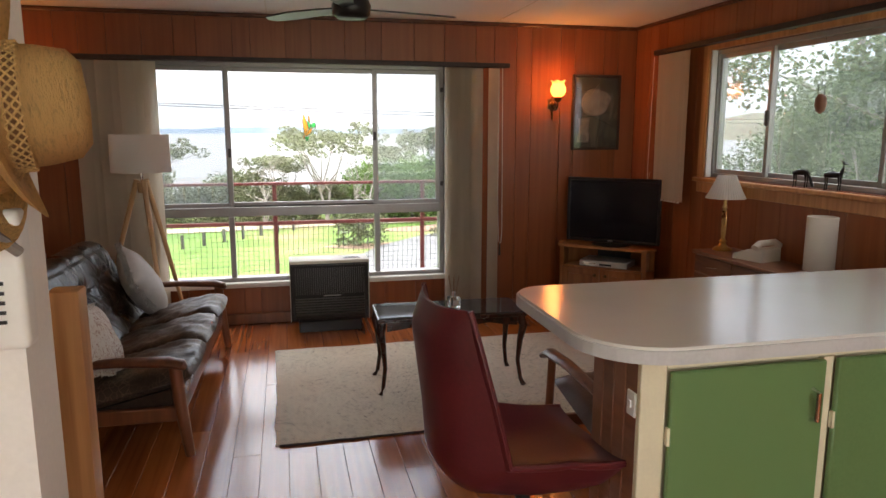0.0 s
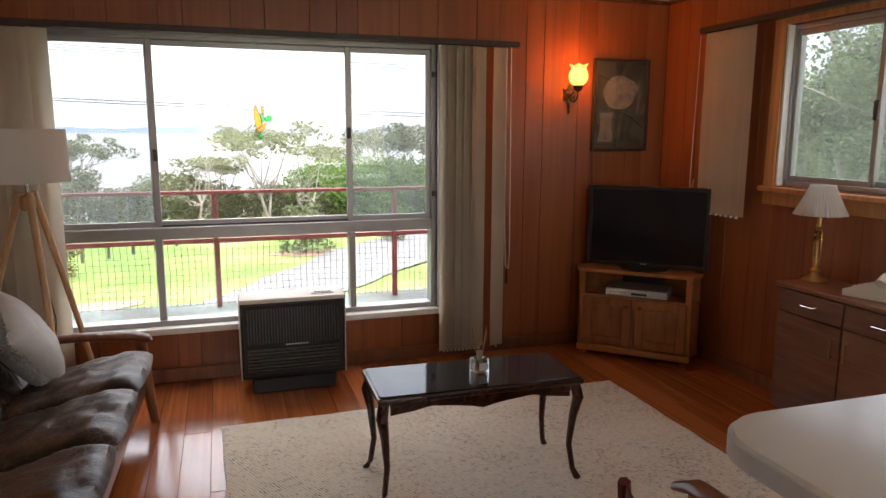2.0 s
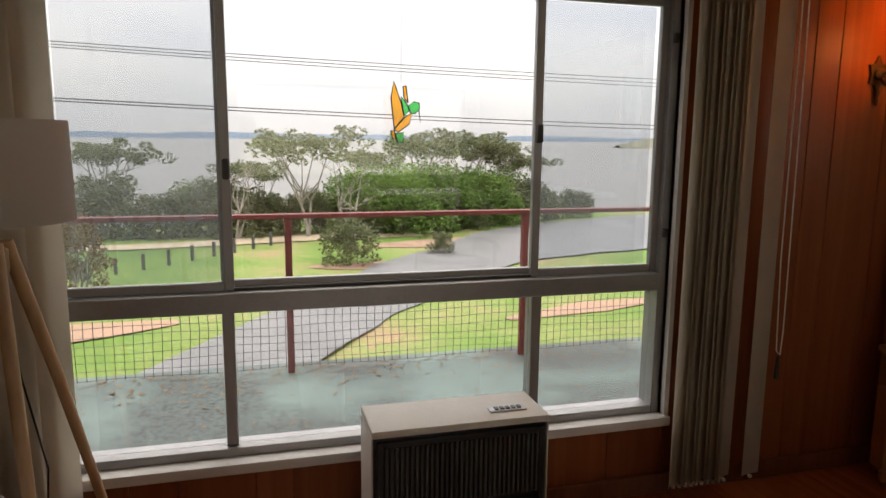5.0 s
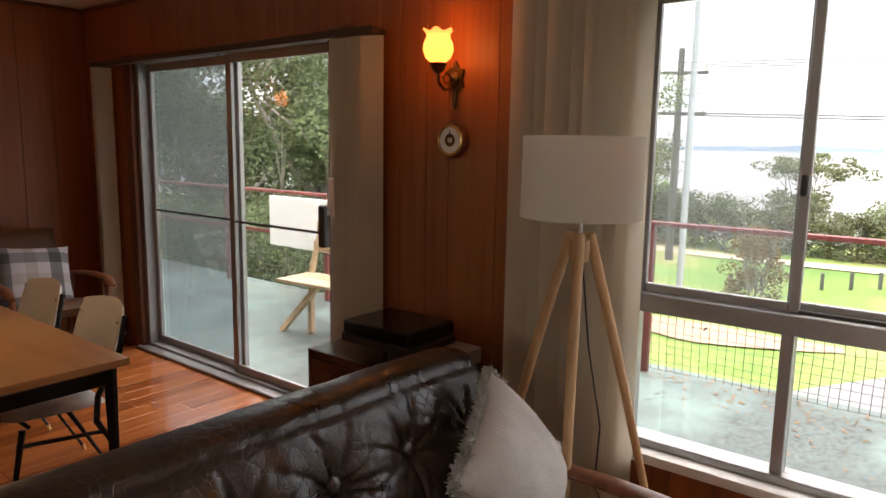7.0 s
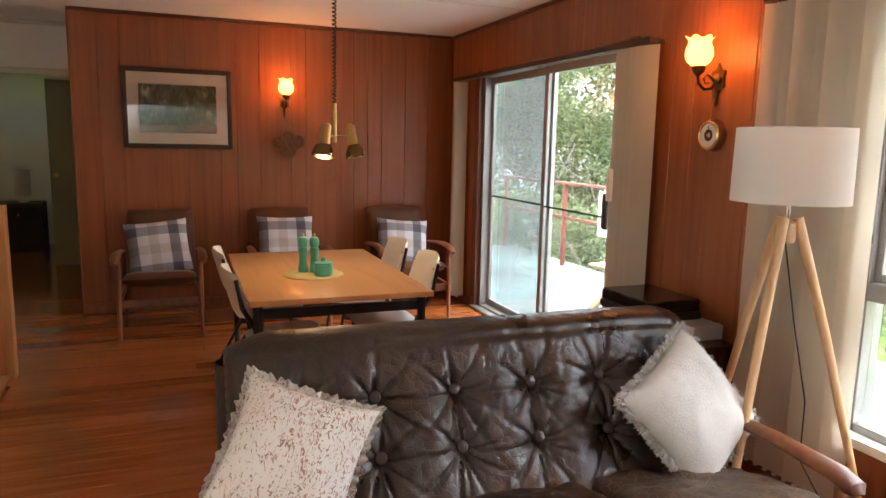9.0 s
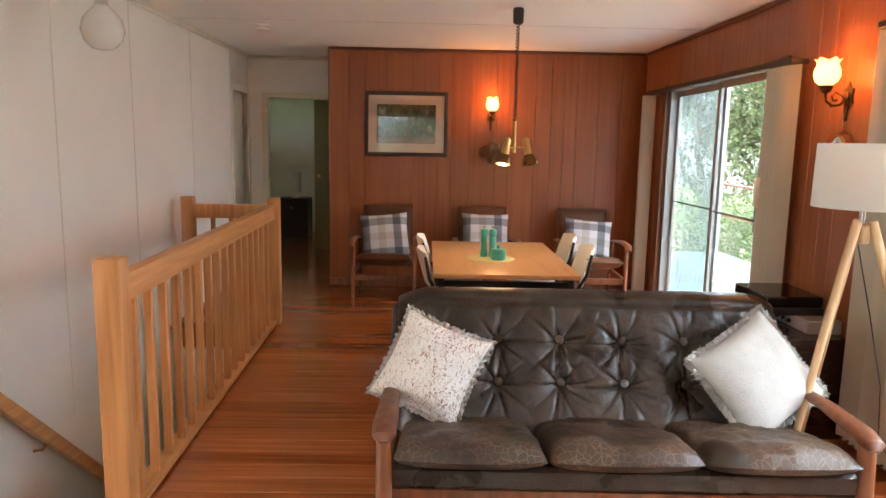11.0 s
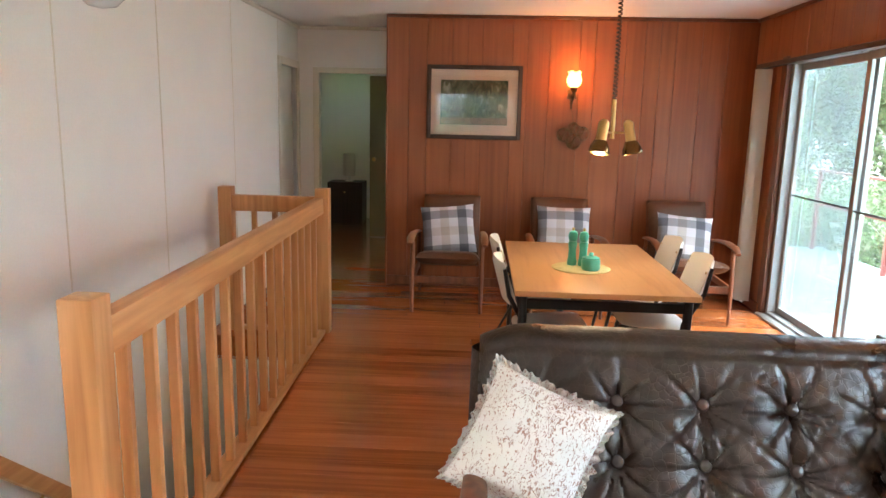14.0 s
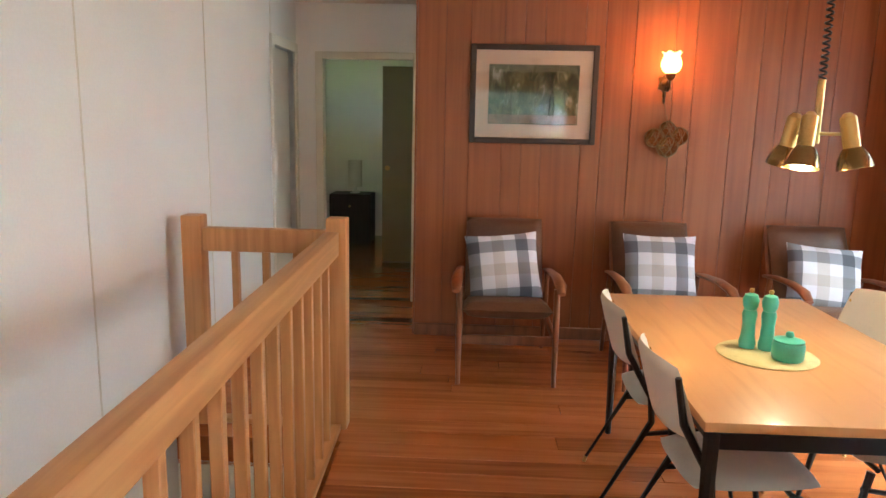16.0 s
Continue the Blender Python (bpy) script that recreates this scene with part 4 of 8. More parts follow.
def tuft_bm(a, b, n, seed):
    """Shaggy edge: many thin locks standing out all round a cushion."""
    rng = random.Random(seed)
    bm = bmesh.new()
    c = [(-1, -1), (1, -1), (1, 1), (-1, 1), (-1, -1)]
    for i in range(n):
        s = rng.uniform(0, 4)
        k, f = min(int(s), 3), s - min(int(s), 3)
        x, y = c[k][0] + (c[k + 1][0] - c[k][0]) * f, c[k][1] + (c[k + 1][1] - c[k][1]) * f
        pull = 0.94 if abs(x * y) < 0.6 else 0.985
        base = Vector((a / 2 * x * pull, b / 2 * y * pull, rng.uniform(-0.014, 0.014)))
        d = (Vector((x, y, 0)).normalized() + Vector((rng.gauss(0, 0.5), rng.gauss(0, 0.5), rng.gauss(0, 0.45)))).normalized()
        w = d.cross(Vector((rng.gauss(0, 1), rng.gauss(0, 1), rng.gauss(0, 1)))).normalized() * 0.004
        ln = rng.uniform(0.010, 0.026)
        bm.faces.new([bm.verts.new(q) for q in (base - w, base + w, base + d * ln + w * 0.4, base + d * ln - w * 0.4)])
    return bm


# ---- sofa ----
sofa = thing("sofa", "three-seat dark brown tufted leather sofa with teak arms", "sofa", pose(4.37, -1.45, 0, 0, 0, -1.5))
BTN_Y = (-0.69, -0.415, -0.14, 0.14, 0.415, 0.69)
BTN = [(y, z) for z in (0.60, 0.43) for y in BTN_Y]


def end_drop(y):
    """The cushion's top corners are rounded off."""
    return 0.055 * max(0.0, (abs(y) - 0.70) / 0.17) ** 2.2


def back_surface(u, v):
    """Tufted cushion: swells between the buttons, folds run towards them."""
    y = -0.87 + 1.74 * u
    s = v * 0.60
    z = 0.25 + s * 0.868 - end_drop(y) * v * v + 0.006 * noise.noise((u * 7, 3, 1)) * v
    x0 = -0.17 - 0.26 * v
    edge = min(1, (min(u, 1 - u) / 0.05)) ** 0.5 * min(1, min(1 - v + 0.085, v + 0.3) / 0.12) ** 0.5
    bulge = 0.085 * edge
    dip = 0
    for by, bz in BTN:
        dy, dz = y - by, (z - bz) * 1.1
        d = math.hypot(dy, dz)
        dip += 0.040 * math.exp(-d / 0.030) + 0.018 * math.exp(-(d / 0.085) ** 2)
        if 0.004 < d < 0.26:
            a = math.atan2(dz, dy)
            pull = 0.35 + 0.65 * abs(math.sin(a))
            wave = math.cos(a * 9 + 1.6 * noise.noise((by * 5, bz * 5, d * 5)) + by * 17 + bz * 31)
            dip += 0.018 * pull * math.exp(-d / 0.075) * (1 - math.exp(-d / 0.022)) * (max(0.0, wave) ** 4 * 2.0 - 0.5)
    for by in BTN_Y:
        wob = 0.008 * noise.noise((by * 9, z * 7, 3))
        deep = 0.012 if 0.43 < z < 0.60 else 0.012 * math.exp(-max(z - 0.60, 0.43 - z) / 0.07)
        dip += deep * math.exp(-abs(y - by - wob) / 0.011)
    near = min(abs(y - by) for by in BTN_Y)
    for bz in (0.60, 0.43):
        wob = 0.010 * noise.noise((y * 5, bz * 9, 7))
        dip += 0.010 * math.exp(-abs(z - bz - wob) / 0.010) * (0.35 + 0.65 * math.exp(-near / 0.06)) * min(1, max(0, (0.80 - abs(y)) / 0.08))
    dip += 0.007 * noise.noise((y * 5, z * 4, 0.4)) + 0.0022 * noise.noise((y * 19, z * 13, 2.2)) + 0.0022 * max(0.0, 0.6 - 5.0 * abs(noise.noise((y * 12 + 5 * z, z * 7 - 2 * y, 4.4)))) + 0.003 * max(0.0, 0.5 - 4.0 * abs(noise.noise((y * 7 - 4 * z, z * 6 + 3 * y, 9.1))))
    return Vector((x0 + bulge - dip, y, z))


bm = bmesh.new()
add_grid(bm, 240, 84, back_surface)
add_grid(bm, 40, 10, lambda u, v: Vector((-0.24 - 0.275 * v - 0.012 * noise.noise((u * 9, v * 4, 8)), -0.87 + 1.74 * u, 0.24 + 0.535 * v - end_drop(-0.87 + 1.74 * u) * v * v)))


def roll_over(u, v):
    p, q = back_surface(u, 1.0), Vector((-0.515, -0.87 + 1.74 * u, 0.775 - end_drop(-0.87 + 1.74 * u)))
    a = math.pi * v
    c = (p + q) / 2
    r = (p - q) / 2
    crease = 0.0035 * max(0.0, 0.5 - 3.5 * abs(noise.noise((u * 26 + v * 1.5, v * 1.2, 5)))) - 0.004 * noise.noise((u * 12, v * 2, 8))
    return c + r * math.cos(a) + Vector((0.35 * r.z - 0.3 * crease, 0, 0.042 - crease)) * math.sin(a)


add_grid(bm, 240, 14, roll_over)
for sgn, u in ((-1, 0.0), (1, 1.0)):
    add_grid(bm, 14, 4, lambda a, b, u=u, sgn=sgn: back_surface(u, a).lerp(Vector((-0.24 - 0.275 * a, sgn * 0.87, 0.24 + 0.535 * a - end_drop(0.87) * a * a)), b) + Vector((0, sgn * 0.028 * math.sin(math.pi * b), 0)))
bmesh.ops.remove_doubles(bm, verts=bm.verts, dist=0.0006)
part("back_cushion", bm, BACKLEATHER, sofa, "button-tufted leather back cushion")
for by, bz in BTN:
    v = (bz - 0.25) / 0.521
    p = back_surface((by + 0.87) / 1.74, v)
    part("button", lt([(0.008, -0.03), (0.0205, 0), (0.0225, 0.007), (0.017, 0.015), (0.004, 0.018)], (0, 0, 0), 12, Matrix.Translation(p + Vector((0.030, 0, 0.012))) @ pose(0, 0, 0, 0, 66, 0)), BUTTON, sofa, "covered leather button")


def seat_cushion(y0, y1, seed):
    bm = bmesh.new()
    def fn(u, v, side):
        s, t = 2 * u - 1, 2 * v - 1
        h = max(0.0, (1 - abs(s) ** 4.5) * (1 - abs(t) ** 5)) ** 0.45
        wr = 0.010 * noise.noise((s * 3 + seed, t * 3, 1)) + 0.006 * abs(noise.noise((s * 8 + seed, t * 8, 2))) + 0.003 * noise.noise((s * 19, t * 19, seed))
        x = -0.20 + 0.62 * u
        z = 0.375 + (0.085 * h - wr * 2.2 * h if side > 0 else -0.045 * h)
        x += 0.018 * (1 - t * t) * (s > 0.4)
        z -= 0.15 * (1 - u)
        return (x, (y0 + y1) / 2 + (y1 - y0) / 2 * t, z)
    add_grid(bm, 30, 30, lambda u, v: fn(u, v, 1))
    add_grid(bm, 30, 30, lambda u, v: fn(u, v, -1))
    bmesh.ops.remove_doubles(bm, verts=bm.verts, dist=0.0005)
    part("seat_cushion", bm, LEATHER, sofa, "cracked and worn leather seat cushion")


for k in range(3):
    seat_cushion(-0.828 + k * 0.552, -0.828 + (k + 1) * 0.552 - 0.006, 3.7 * k)
bm = bmesh.new()
add_prism(bm, [(-0.24, 0.10), (0.37, 0.245), (0.385, 0.26), (0.385, 0.32), (0.37, 0.333), (-0.24, 0.185)], -0.828, 0.828, pose(0, 0, 0, 90, 0, 0))
part("seat_base", bm, BACKLEATHER, sofa, "dark leather seat base", False)
part("front_rail", bx(0.34, 0.375, -0.845, 0.845, 0.17, 0.243, 0.006, 2), REDWOOD, sofa, "teak front rail")
part("rear_rail", bx(-0.30, -0.265, -0.845, 0.845, 0.17, 0.26, 0.006, 2), REDWOOD, sofa)
part("back_board", bx(-0.41, -0.36, -0.84, 0.84, 0.28, 0.62, 0.01), BACKLEATHER, sofa, "leather covered sofa back", m=None)
for sgn in (-1, 1):
    y = sgn * 0.862
    bm = bmesh.new()
    add_tube(bm, [(-0.46, y, 0.445), (-0.25, y, 0.465), (0.1, y, 0.478), (0.33, y, 0.468), (0.395, y, 0.45), (0.41, y, 0.435)], [0.022, 0.030, 0.038, 0.046, 0.042, 0.02], 12, True, 0.55)
    part("arm", bm, REDWOOD, sofa, "shaped teak armrest")
    part("leg", tb([(0.405, y, 0.0), (0.375, y, 0.25), (0.36, y, 0.445)], [0.022, 0.03, 0.03], 10), REDWOOD, sofa)
    part("leg", tb([(-0.44, y, 0.0), (-0.40, y, 0.25), (-0.40, y, 0.445)], [0.022, 0.03, 0.026], 10), REDWOOD, sofa)
    part("side_rail", bx(-0.39, 0.36, y - 0.016, y + 0.016, 0.18, 0.25, 0.005), REDWOOD, sofa)

white_cushion = thing("cushion", "fluffy white plush cushion on the sofa", "cushion", facing((4.29, -0.785, 0.527), 28, 31, 6))
part("cover", pillow_bm(0.435, 0.435, 0.20, 2.0, 26, 0.14), FLUFF, white_cushion)
part("fringe", tuft_bm(0.43, 0.43, 5200, 4), FLUFF, white_cushion, "shaggy white fringe")
print_cushion = thing("cushion", "cream cushion with rust print and a frilled edge on the sofa", "cushion", facing((4.29, -2.155, 0.555), 30, -20, -10))
part("cover", pillow_bm(0.39, 0.39, 0.20, 5.0, 26, 0.17), FLORAL, print_cushion)
part("frill", frill_bm(0.39, 0.39, 0.021, 60, 0.009, 3.0, 0.17), FLORAL, print_cushion, "gathered cloth frill")


# ---- armchairs along the dining wall ----
def armchair(m, label):
    c = thing("armchair", label, "armchair", m, "teak armchairs")
    for sgn in (-1, 1):
        y = sgn * 0.272
        part("leg", tb([(0.93, y, 0.0), (0.925, y, 0.3), (0.90, y, 0.565)], [0.012, 0.018, 0.018], 10), REDWOOD, c)
        part("leg", tb([(0.22, y, 0.0), (0.30, y, 0.30), (0.36, y, 0.57)], [0.012, 0.018, 0.016], 10), REDWOOD, c)
        part("arm", tb([(0.26, y, 0.545), (0.45, y * 1.03, 0.575), (0.70, y * 1.06, 0.595), (0.88, y * 1.07, 0.585), (0.955, y * 1.07, 0.55)], [0.018, 0.024, 0.03, 0.034, 0.022], 10, True, 0.6), REDWOOD, c, "curved teak armrest")
        part("side_rail", bx(0.27, 0.92, y - 0.011, y + 0.011, 0.24, 0.29, 0.004), REDWOOD, c)
        part("back_post", tb([(0.36, y * 0.86, 0.27), (0.22, y * 0.86, 0.55), (0.09, y * 0.86, 0.845)], [0.016, 0.017, 0.014], 8), REDWOOD, c)
    part("front_rail", bx(0.895, 0.915, -0.262, 0.262, 0.235, 0.29, 0.004), REDWOOD, c)
    part("back_rail", tb([(0.09, -0.235, 0.835), (0.07, 0, 0.845), (0.09, 0.235, 0.835)], 0.014, 8), REDWOOD, c)
    bm = bmesh.new()
    def seat(u, v, side):
        s, t = 2 * u - 1, 2 * v - 1
        h = max(0, (1 - abs(s) ** 5) * (1 - abs(t) ** 5)) ** 0.4
        return (0.62 + 0.315 * s, 0.255 * t, 0.385 + 0.055 * s + side * 0.058 * h)
    for side in (1, -1):
        add_grid(bm, 18, 18, lambda u, v, side=side: seat(u, v, side))
    bmesh.ops.remove_doubles(bm, verts=bm.verts, dist=0.0005)
    part("seat_cushion", bm, TANVINYL, c, "tan brown vinyl seat cushion")
    bm = bmesh.new()
    def back(u, v, side):
        s, t = 2 * u - 1, 2 * v - 1
        h = max(0, (1 - abs(s) ** 5) * (1 - abs(t) ** 6)) ** 0.4
        return (0.275 - 0.145 * t + side * 0.045 * h, 0.245 * s, 0.61 + 0.245 * t + side * 0.02 * h)
    for side in (1, -1):
        add_grid(bm, 18, 18, lambda u, v, side=side: back(u, v, side))
    bmesh.ops.remove_doubles(bm, verts=bm.verts, dist=0.0005)
    part("back_cushion", bm, TANVINYL, c, "tan brown vinyl back cushion")
    return c


chair_a = armchair(pose(0, -2.563, 0), "teak armchair with tan vinyl cushions against the panelled wall")
copy_thing(chair_a, pose(0.02, -1.625, 0))
copy_thing(chair_a, pose(0.02, -0.615, 0, 0, 0, -2))
ac4 = copy_thing(chair_a, pose(6.615, -3.80, 0, 0, 0, 90))
tagged(ac4, "teak armchair with brown vinyl seat tucked beside the breakfast bar")
for c, th, r, yaw in (((0.48, -2.575, 0.60), 24, 5, 3), ((0.46, -1.615, 0.615), 22, -1, 0), ((0.46, -0.62, 0.575), 26, -5, -4)):
    p = thing("cushion", "grey and white checked cushion propped on an armchair", "cushion", facing(c, th, r, yaw), "checked cushions")
    part("cover", pillow_bm(0.45, 0.42, 0.14, c[1], 22), PLAID, p)

# ---- dining table and chairs ----
DESKTOP = wood("golden_table_veneer", (0.42, 0.185, 0.065), (0.60, 0.30, 0.115), 0.4, (2.2, 26, 26), coat=0.25)
table = thing("dining_table", "golden veneer dining table on a black steel frame", "table")
bm = bmesh.new()
add_box(bm, 1.445, 2.895, -2.135, -1.225, 0.655, 0.684, 0.004, 2)
part("tabletop", bm, DESKTOP, table)
for y in (-2.09, -1.27):
    part("apron", bx(1.50, 2.83, y - 0.012, y + 0.012, 0.595, 0.645, 0.003), BLACKM, table)
for x in (1.50, 2.83):
    part("apron", bx(x - 0.012, x + 0.012, -2.078, -1.282, 0.580, 0.63, 0.003), BLACKM, table)
for x in (1.50, 2.83):
    for y in (-2.09, -1.27):
        bm = bmesh.new()
        add_tube(bm, [(x, y, 0.0), (x, y, 0.60), (x, y, 0.654)], [0.014, 0.024, 0.024], 8)
        part("leg", bm, BLACKM, table)


PALEVINYL = paint("pale_grey_vinyl", (0.50, 0.49, 0.47), 0.4, vary=0.08, scale=6, bump=0.05)
WHITEVINYL = paint("cream_vinyl", (0.70, 0.64, 0.56), 0.4, vary=0.06, scale=6, bump=0.05)


def dining_chair(m, label):
    """Faces +y; splayed black tube legs with brass toes, vinyl seat and curved back."""
    c = thing("dining_chair", label, "chair", m, "dining chairs")
    bm = bmesh.new()
    def seat(u, v, side):
        s, t = 2 * u - 1, 2 * v - 1
        h = max(0, (1 - abs(s) ** 4) * (1 - abs(t) ** 4)) ** 0.5
        wide = 0.205 - 0.02 * (1 - v)
        return (wide * s * (1 - 0.10 * abs(t) ** 3), 0.01 + 0.195 * t * (1 - 0.08 * abs(s) ** 3), 0.435 + 0.012 * t + side * (0.026 if side > 0 else 0.016) * h)
    for side in (1, -1):
        add_grid(bm, 16, 16, lambda u, v, side=side: seat(u, v, side))
    bmesh.ops.remove_doubles(bm, verts=bm.verts, dist=0.0005)
    part("seat", bm, PALEVINYL, c, "pale grey vinyl seat")
    bm = bmesh.new()
    def back(u, v, side):
        s, t = 2 * u - 1, 2 * v - 1
        h = max(0, (1 - abs(s) ** 6) * (1 - abs(t) ** 6)) ** 0.35
        return (0.19 * s * (1 - 0.10 * (t > 0) * abs(t) ** 2), -0.215 - 0.035 * t - 0.05 * (1 - s * s) + side * 0.013 * h, 0.685 + 0.125 * t * (1 - 0.14 * s * s))
    for side in (1, -1):
        add_grid(bm, 18, 12, lambda u, v, side=side: back(u, v, side))
    bmesh.ops.remove_doubles(bm, verts=bm.verts, dist=0.0005)
    part("backrest", bm, WHITEVINYL, c, "cream vinyl backrest")
    for sg in (-1, 1):
        rear = part("rear_leg", tb([(sg * 0.185, -0.30, 0.02), (sg * 0.18, -0.12, 0.36), (sg * 0.182, -0.13, 0.46), (sg * 0.186, -0.225, 0.63), (sg * 0.188, -0.252, 0.77)], [0.007, 0.013, 0.013, 0.012, 0.010], 8), BLACKM, c)
        part("toe", tb([(sg * 0.185, -0.305, 0.0), (sg * 0.185, -0.298, 0.025)], [0.009, 0.008], 8), BRASS, rear, "brass toe cap")
        fr = part("front_leg", tb([(sg * 0.17, 0.215, 0.02), (sg * 0.165, 0.14, 0.40)], [0.007, 0.013], 8), BLACKM, c)
        part("toe", tb([(sg * 0.17, 0.218, 0.0), (sg * 0.17, 0.213, 0.025)], [0.009, 0.008], 8), BRASS, fr, "brass toe cap")
        part("side_bar", tb([(sg * 0.18, -0.14, 0.31), (sg * 0.167, 0.165, 0.34)], 0.009, 8), BLACKM, c)
        for z in (0.62, 0.74):
            part("stud", lt([(0.007, 0), (0.006, 0.004), (0.002, 0.006)], (0, 0, 0), 8, Matrix.Translation((sg * 0.165, -0.222 - 0.28 * (z - 0.685) + 0.006, z)) @ pose(0, 0, 0, -90, 0, 0)), BRASS, c)
    part("cross_bar", tb([(-0.165, 0.12, 0.405), (0.165, 0.12, 0.405)], 0.009, 8), BLACKM, c)
    return c


dch = dining_chair(pose(2.60, -1.94, 0, 0, 0, 2), "pale vinyl dining chair with black legs at the golden table")
copy_thing(dch, pose(1.99, -1.95, 0, 0, 0, -1))
copy_thing(dch, pose(2.42, -1.345, 0, 0, 0, 179))
copy_thing(dch, pose(1.84, -1.345, 0, 0, 0, 181))

TEAL = paint("mint_green_ceramic", (0.09, 0.42, 0.30), 0.3, vary=0.08)
MAT = paint("straw_mat", (0.50, 0.42, 0.20), 0.85, vary=0.2, scale=30, bump=0.4, fine=200)
ring = thing("place_mat", "round woven straw mat on the dining table", "mat", pose(2.30, -1.73, 0.6845))
bm = bmesh.new()
add_lathe(bm, [(0.165, 0.0), (0.168, 0.003), (0.163, 0.006), (0.10, 0.0055), (0.04, 0.006), (0.002, 0.0055)], seg=40)
part("mat", bm, MAT, ring)
for x, y in ((2.235, -1.775), (2.255, -1.715)):
    g = thing("pepper_grinder", "tall mint green pepper mill on the mat", "pepper mill", pose(x, y, 0.6905), "mint green mills")
    part("body", lt([(0.027, 0), (0.029, 0.02), (0.024, 0.045), (0.022, 0.09), (0.026, 0.125), (0.022, 0.14)], seg=20), TEAL, g)
    part("head", lt([(0.020, 0.141), (0.026, 0.155), (0.028, 0.175), (0.022, 0.195), (0.008, 0.202)], seg=20), TEAL, g)
    part("knob", lt([(0.005, 0.202), (0.009, 0.208), (0.008, 0.217), (0.002, 0.22)], seg=12), BRASS, g, "brass finial")
jar = thing("sugar_jar", "squat mint green lidded jar on the mat", "jar", pose(2.36, -1.685, 0.6905))
part("pot", lt([(0.046, 0), (0.052, 0.008), (0.053, 0.055), (0.048, 0.062)], seg=26), TEAL, jar)
part("lid", lt([(0.050, 0.063), (0.050, 0.070), (0.028, 0.077), (0.012, 0.08), (0.014, 0.09), (0.010, 0.098), (0.002, 0.1)], seg=26), TEAL, jar)

# ---- lamps, pendant, fan ----
SHADEGLOW = glowing("lit_frosted_glass", (1.0, 0.36, 0.10), 0.18, (0.85, 0.56, 0.36))
BULBGLOW = glowing("lit_bulb", (1.0, 0.60, 0.22), 1.6)


def sconce(m, label):
    """Wall lamp: bronze backplate, scrolled arm, tulip glass shade. Its wall is at y = 0 behind it."""
    s = thing("wall_sconce", label, "wall lamp", m, "wall sconces")
    star = [(math.cos(a) * r, math.sin(a) * r * 1.5) for k in range(12) for a, r in [(2 * math.pi * k / 12, 0.05 if k % 2 else 0.034)]]
    bm = bmesh.new()
    add_prism(bm, star, 0.001, 0.012, Matrix.Translation((0, 0, -0.12)) @ pose(0, 0, 0, 90, 0, 0))
    part("backplate", bm, BRONZE, s, "ornate bronze backplate", False)
    part("boss", lt([(0.024, 0), (0.026, 0.012), (0.014, 0.022), (0.004, 0.026)], (0, 0, 0), 14, Matrix.Translation((0, -0.012, -0.12)) @ pose(0, 0, 0, 90, 0, 0)), BRONZE, s)
    part("arm", tb([(0, -0.02, -0.13), (0, -0.05, -0.165), (0, -0.09, -0.17), (0, -0.125, -0.145), (0, -0.13, -0.10)], 0.0075, 8), BRONZE, s)
    part("scroll", tb([(0, -0.04, -0.12), (0, -0.075, -0.10), (0, -0.095, -0.12), (0, -0.085, -0.145), (0, -0.065, -0.14)], 0.0045, 6), BRONZE, s)
    part("drop", lt([(0.002, -0.25), (0.01, -0.235), (0.006, -0.215), (0.013, -0.20), (0.008, -0.18)], (0, -0.014, 0), 10), BRONZE, s)
    part("cup", lt([(0.008, -0.11), (0.026, -0.095), (0.036, -0.07), (0.034, -0.066)], (0, -0.13, 0), 18), BRONZE, s, "bronze lamp cup")
    bm = bmesh.new()
    seg, prof = 32, [(0.030, -0.066, 0), (0.052, -0.048, 0), (0.064, -0.018, 0), (0.062, 0.010, 0), (0.050, 0.036, 0.04), (0.050, 0.050, 0.12), (0.062, 0.064, 0.22)]
    rows = []
    for r, z, w in prof:
        rows.append([bm.verts.new((r * (1 + 0.5 * w * math.cos(6 * a)) * math.cos(a), -0.13 + r * (1 + 0.5 * w * math.cos(6 * a)) * math.sin(a), z + 0.03 * w * math.cos(6 * a))) for a in [2 * math.pi * k / seg for k in range(seg)]])
    for a, b in zip(rows, rows[1:]):
        for k in range(seg):
            bm.faces.new((a[k], a[(k + 1) % seg], b[(k + 1) % seg], b[k]))
    bmesh.ops.solidify(bm, geom=bm.faces[:], thickness=0.003)
    g = part("glass_shade", bm, SHADEGLOW, s, "glowing frosted tulip glass shade")
    g.visible_shadow = False
    b = part("bulb", lt([(0.012, -0.06), (0.02, -0.03), (0.024, 0.0), (0.016, 0.025), (0.003, 0.034)], (0, -0.13, 0), 14), BULBGLOW, s, "lit warm bulb")
    b.visible_shadow = False
    return s


sconce(pose(3.44, 0, 1.875), "lit bronze wall sconce with a tulip shade above the barometer")
sconce(pose(7.46, 0, 1.872), "lit bronze wall sconce with a tulip shade beside a picture")
sconce(pose(0.0, -1.55, 1.868, 0, 0, 90), "lit bronze wall sconce with a tulip shade on the dining wall")

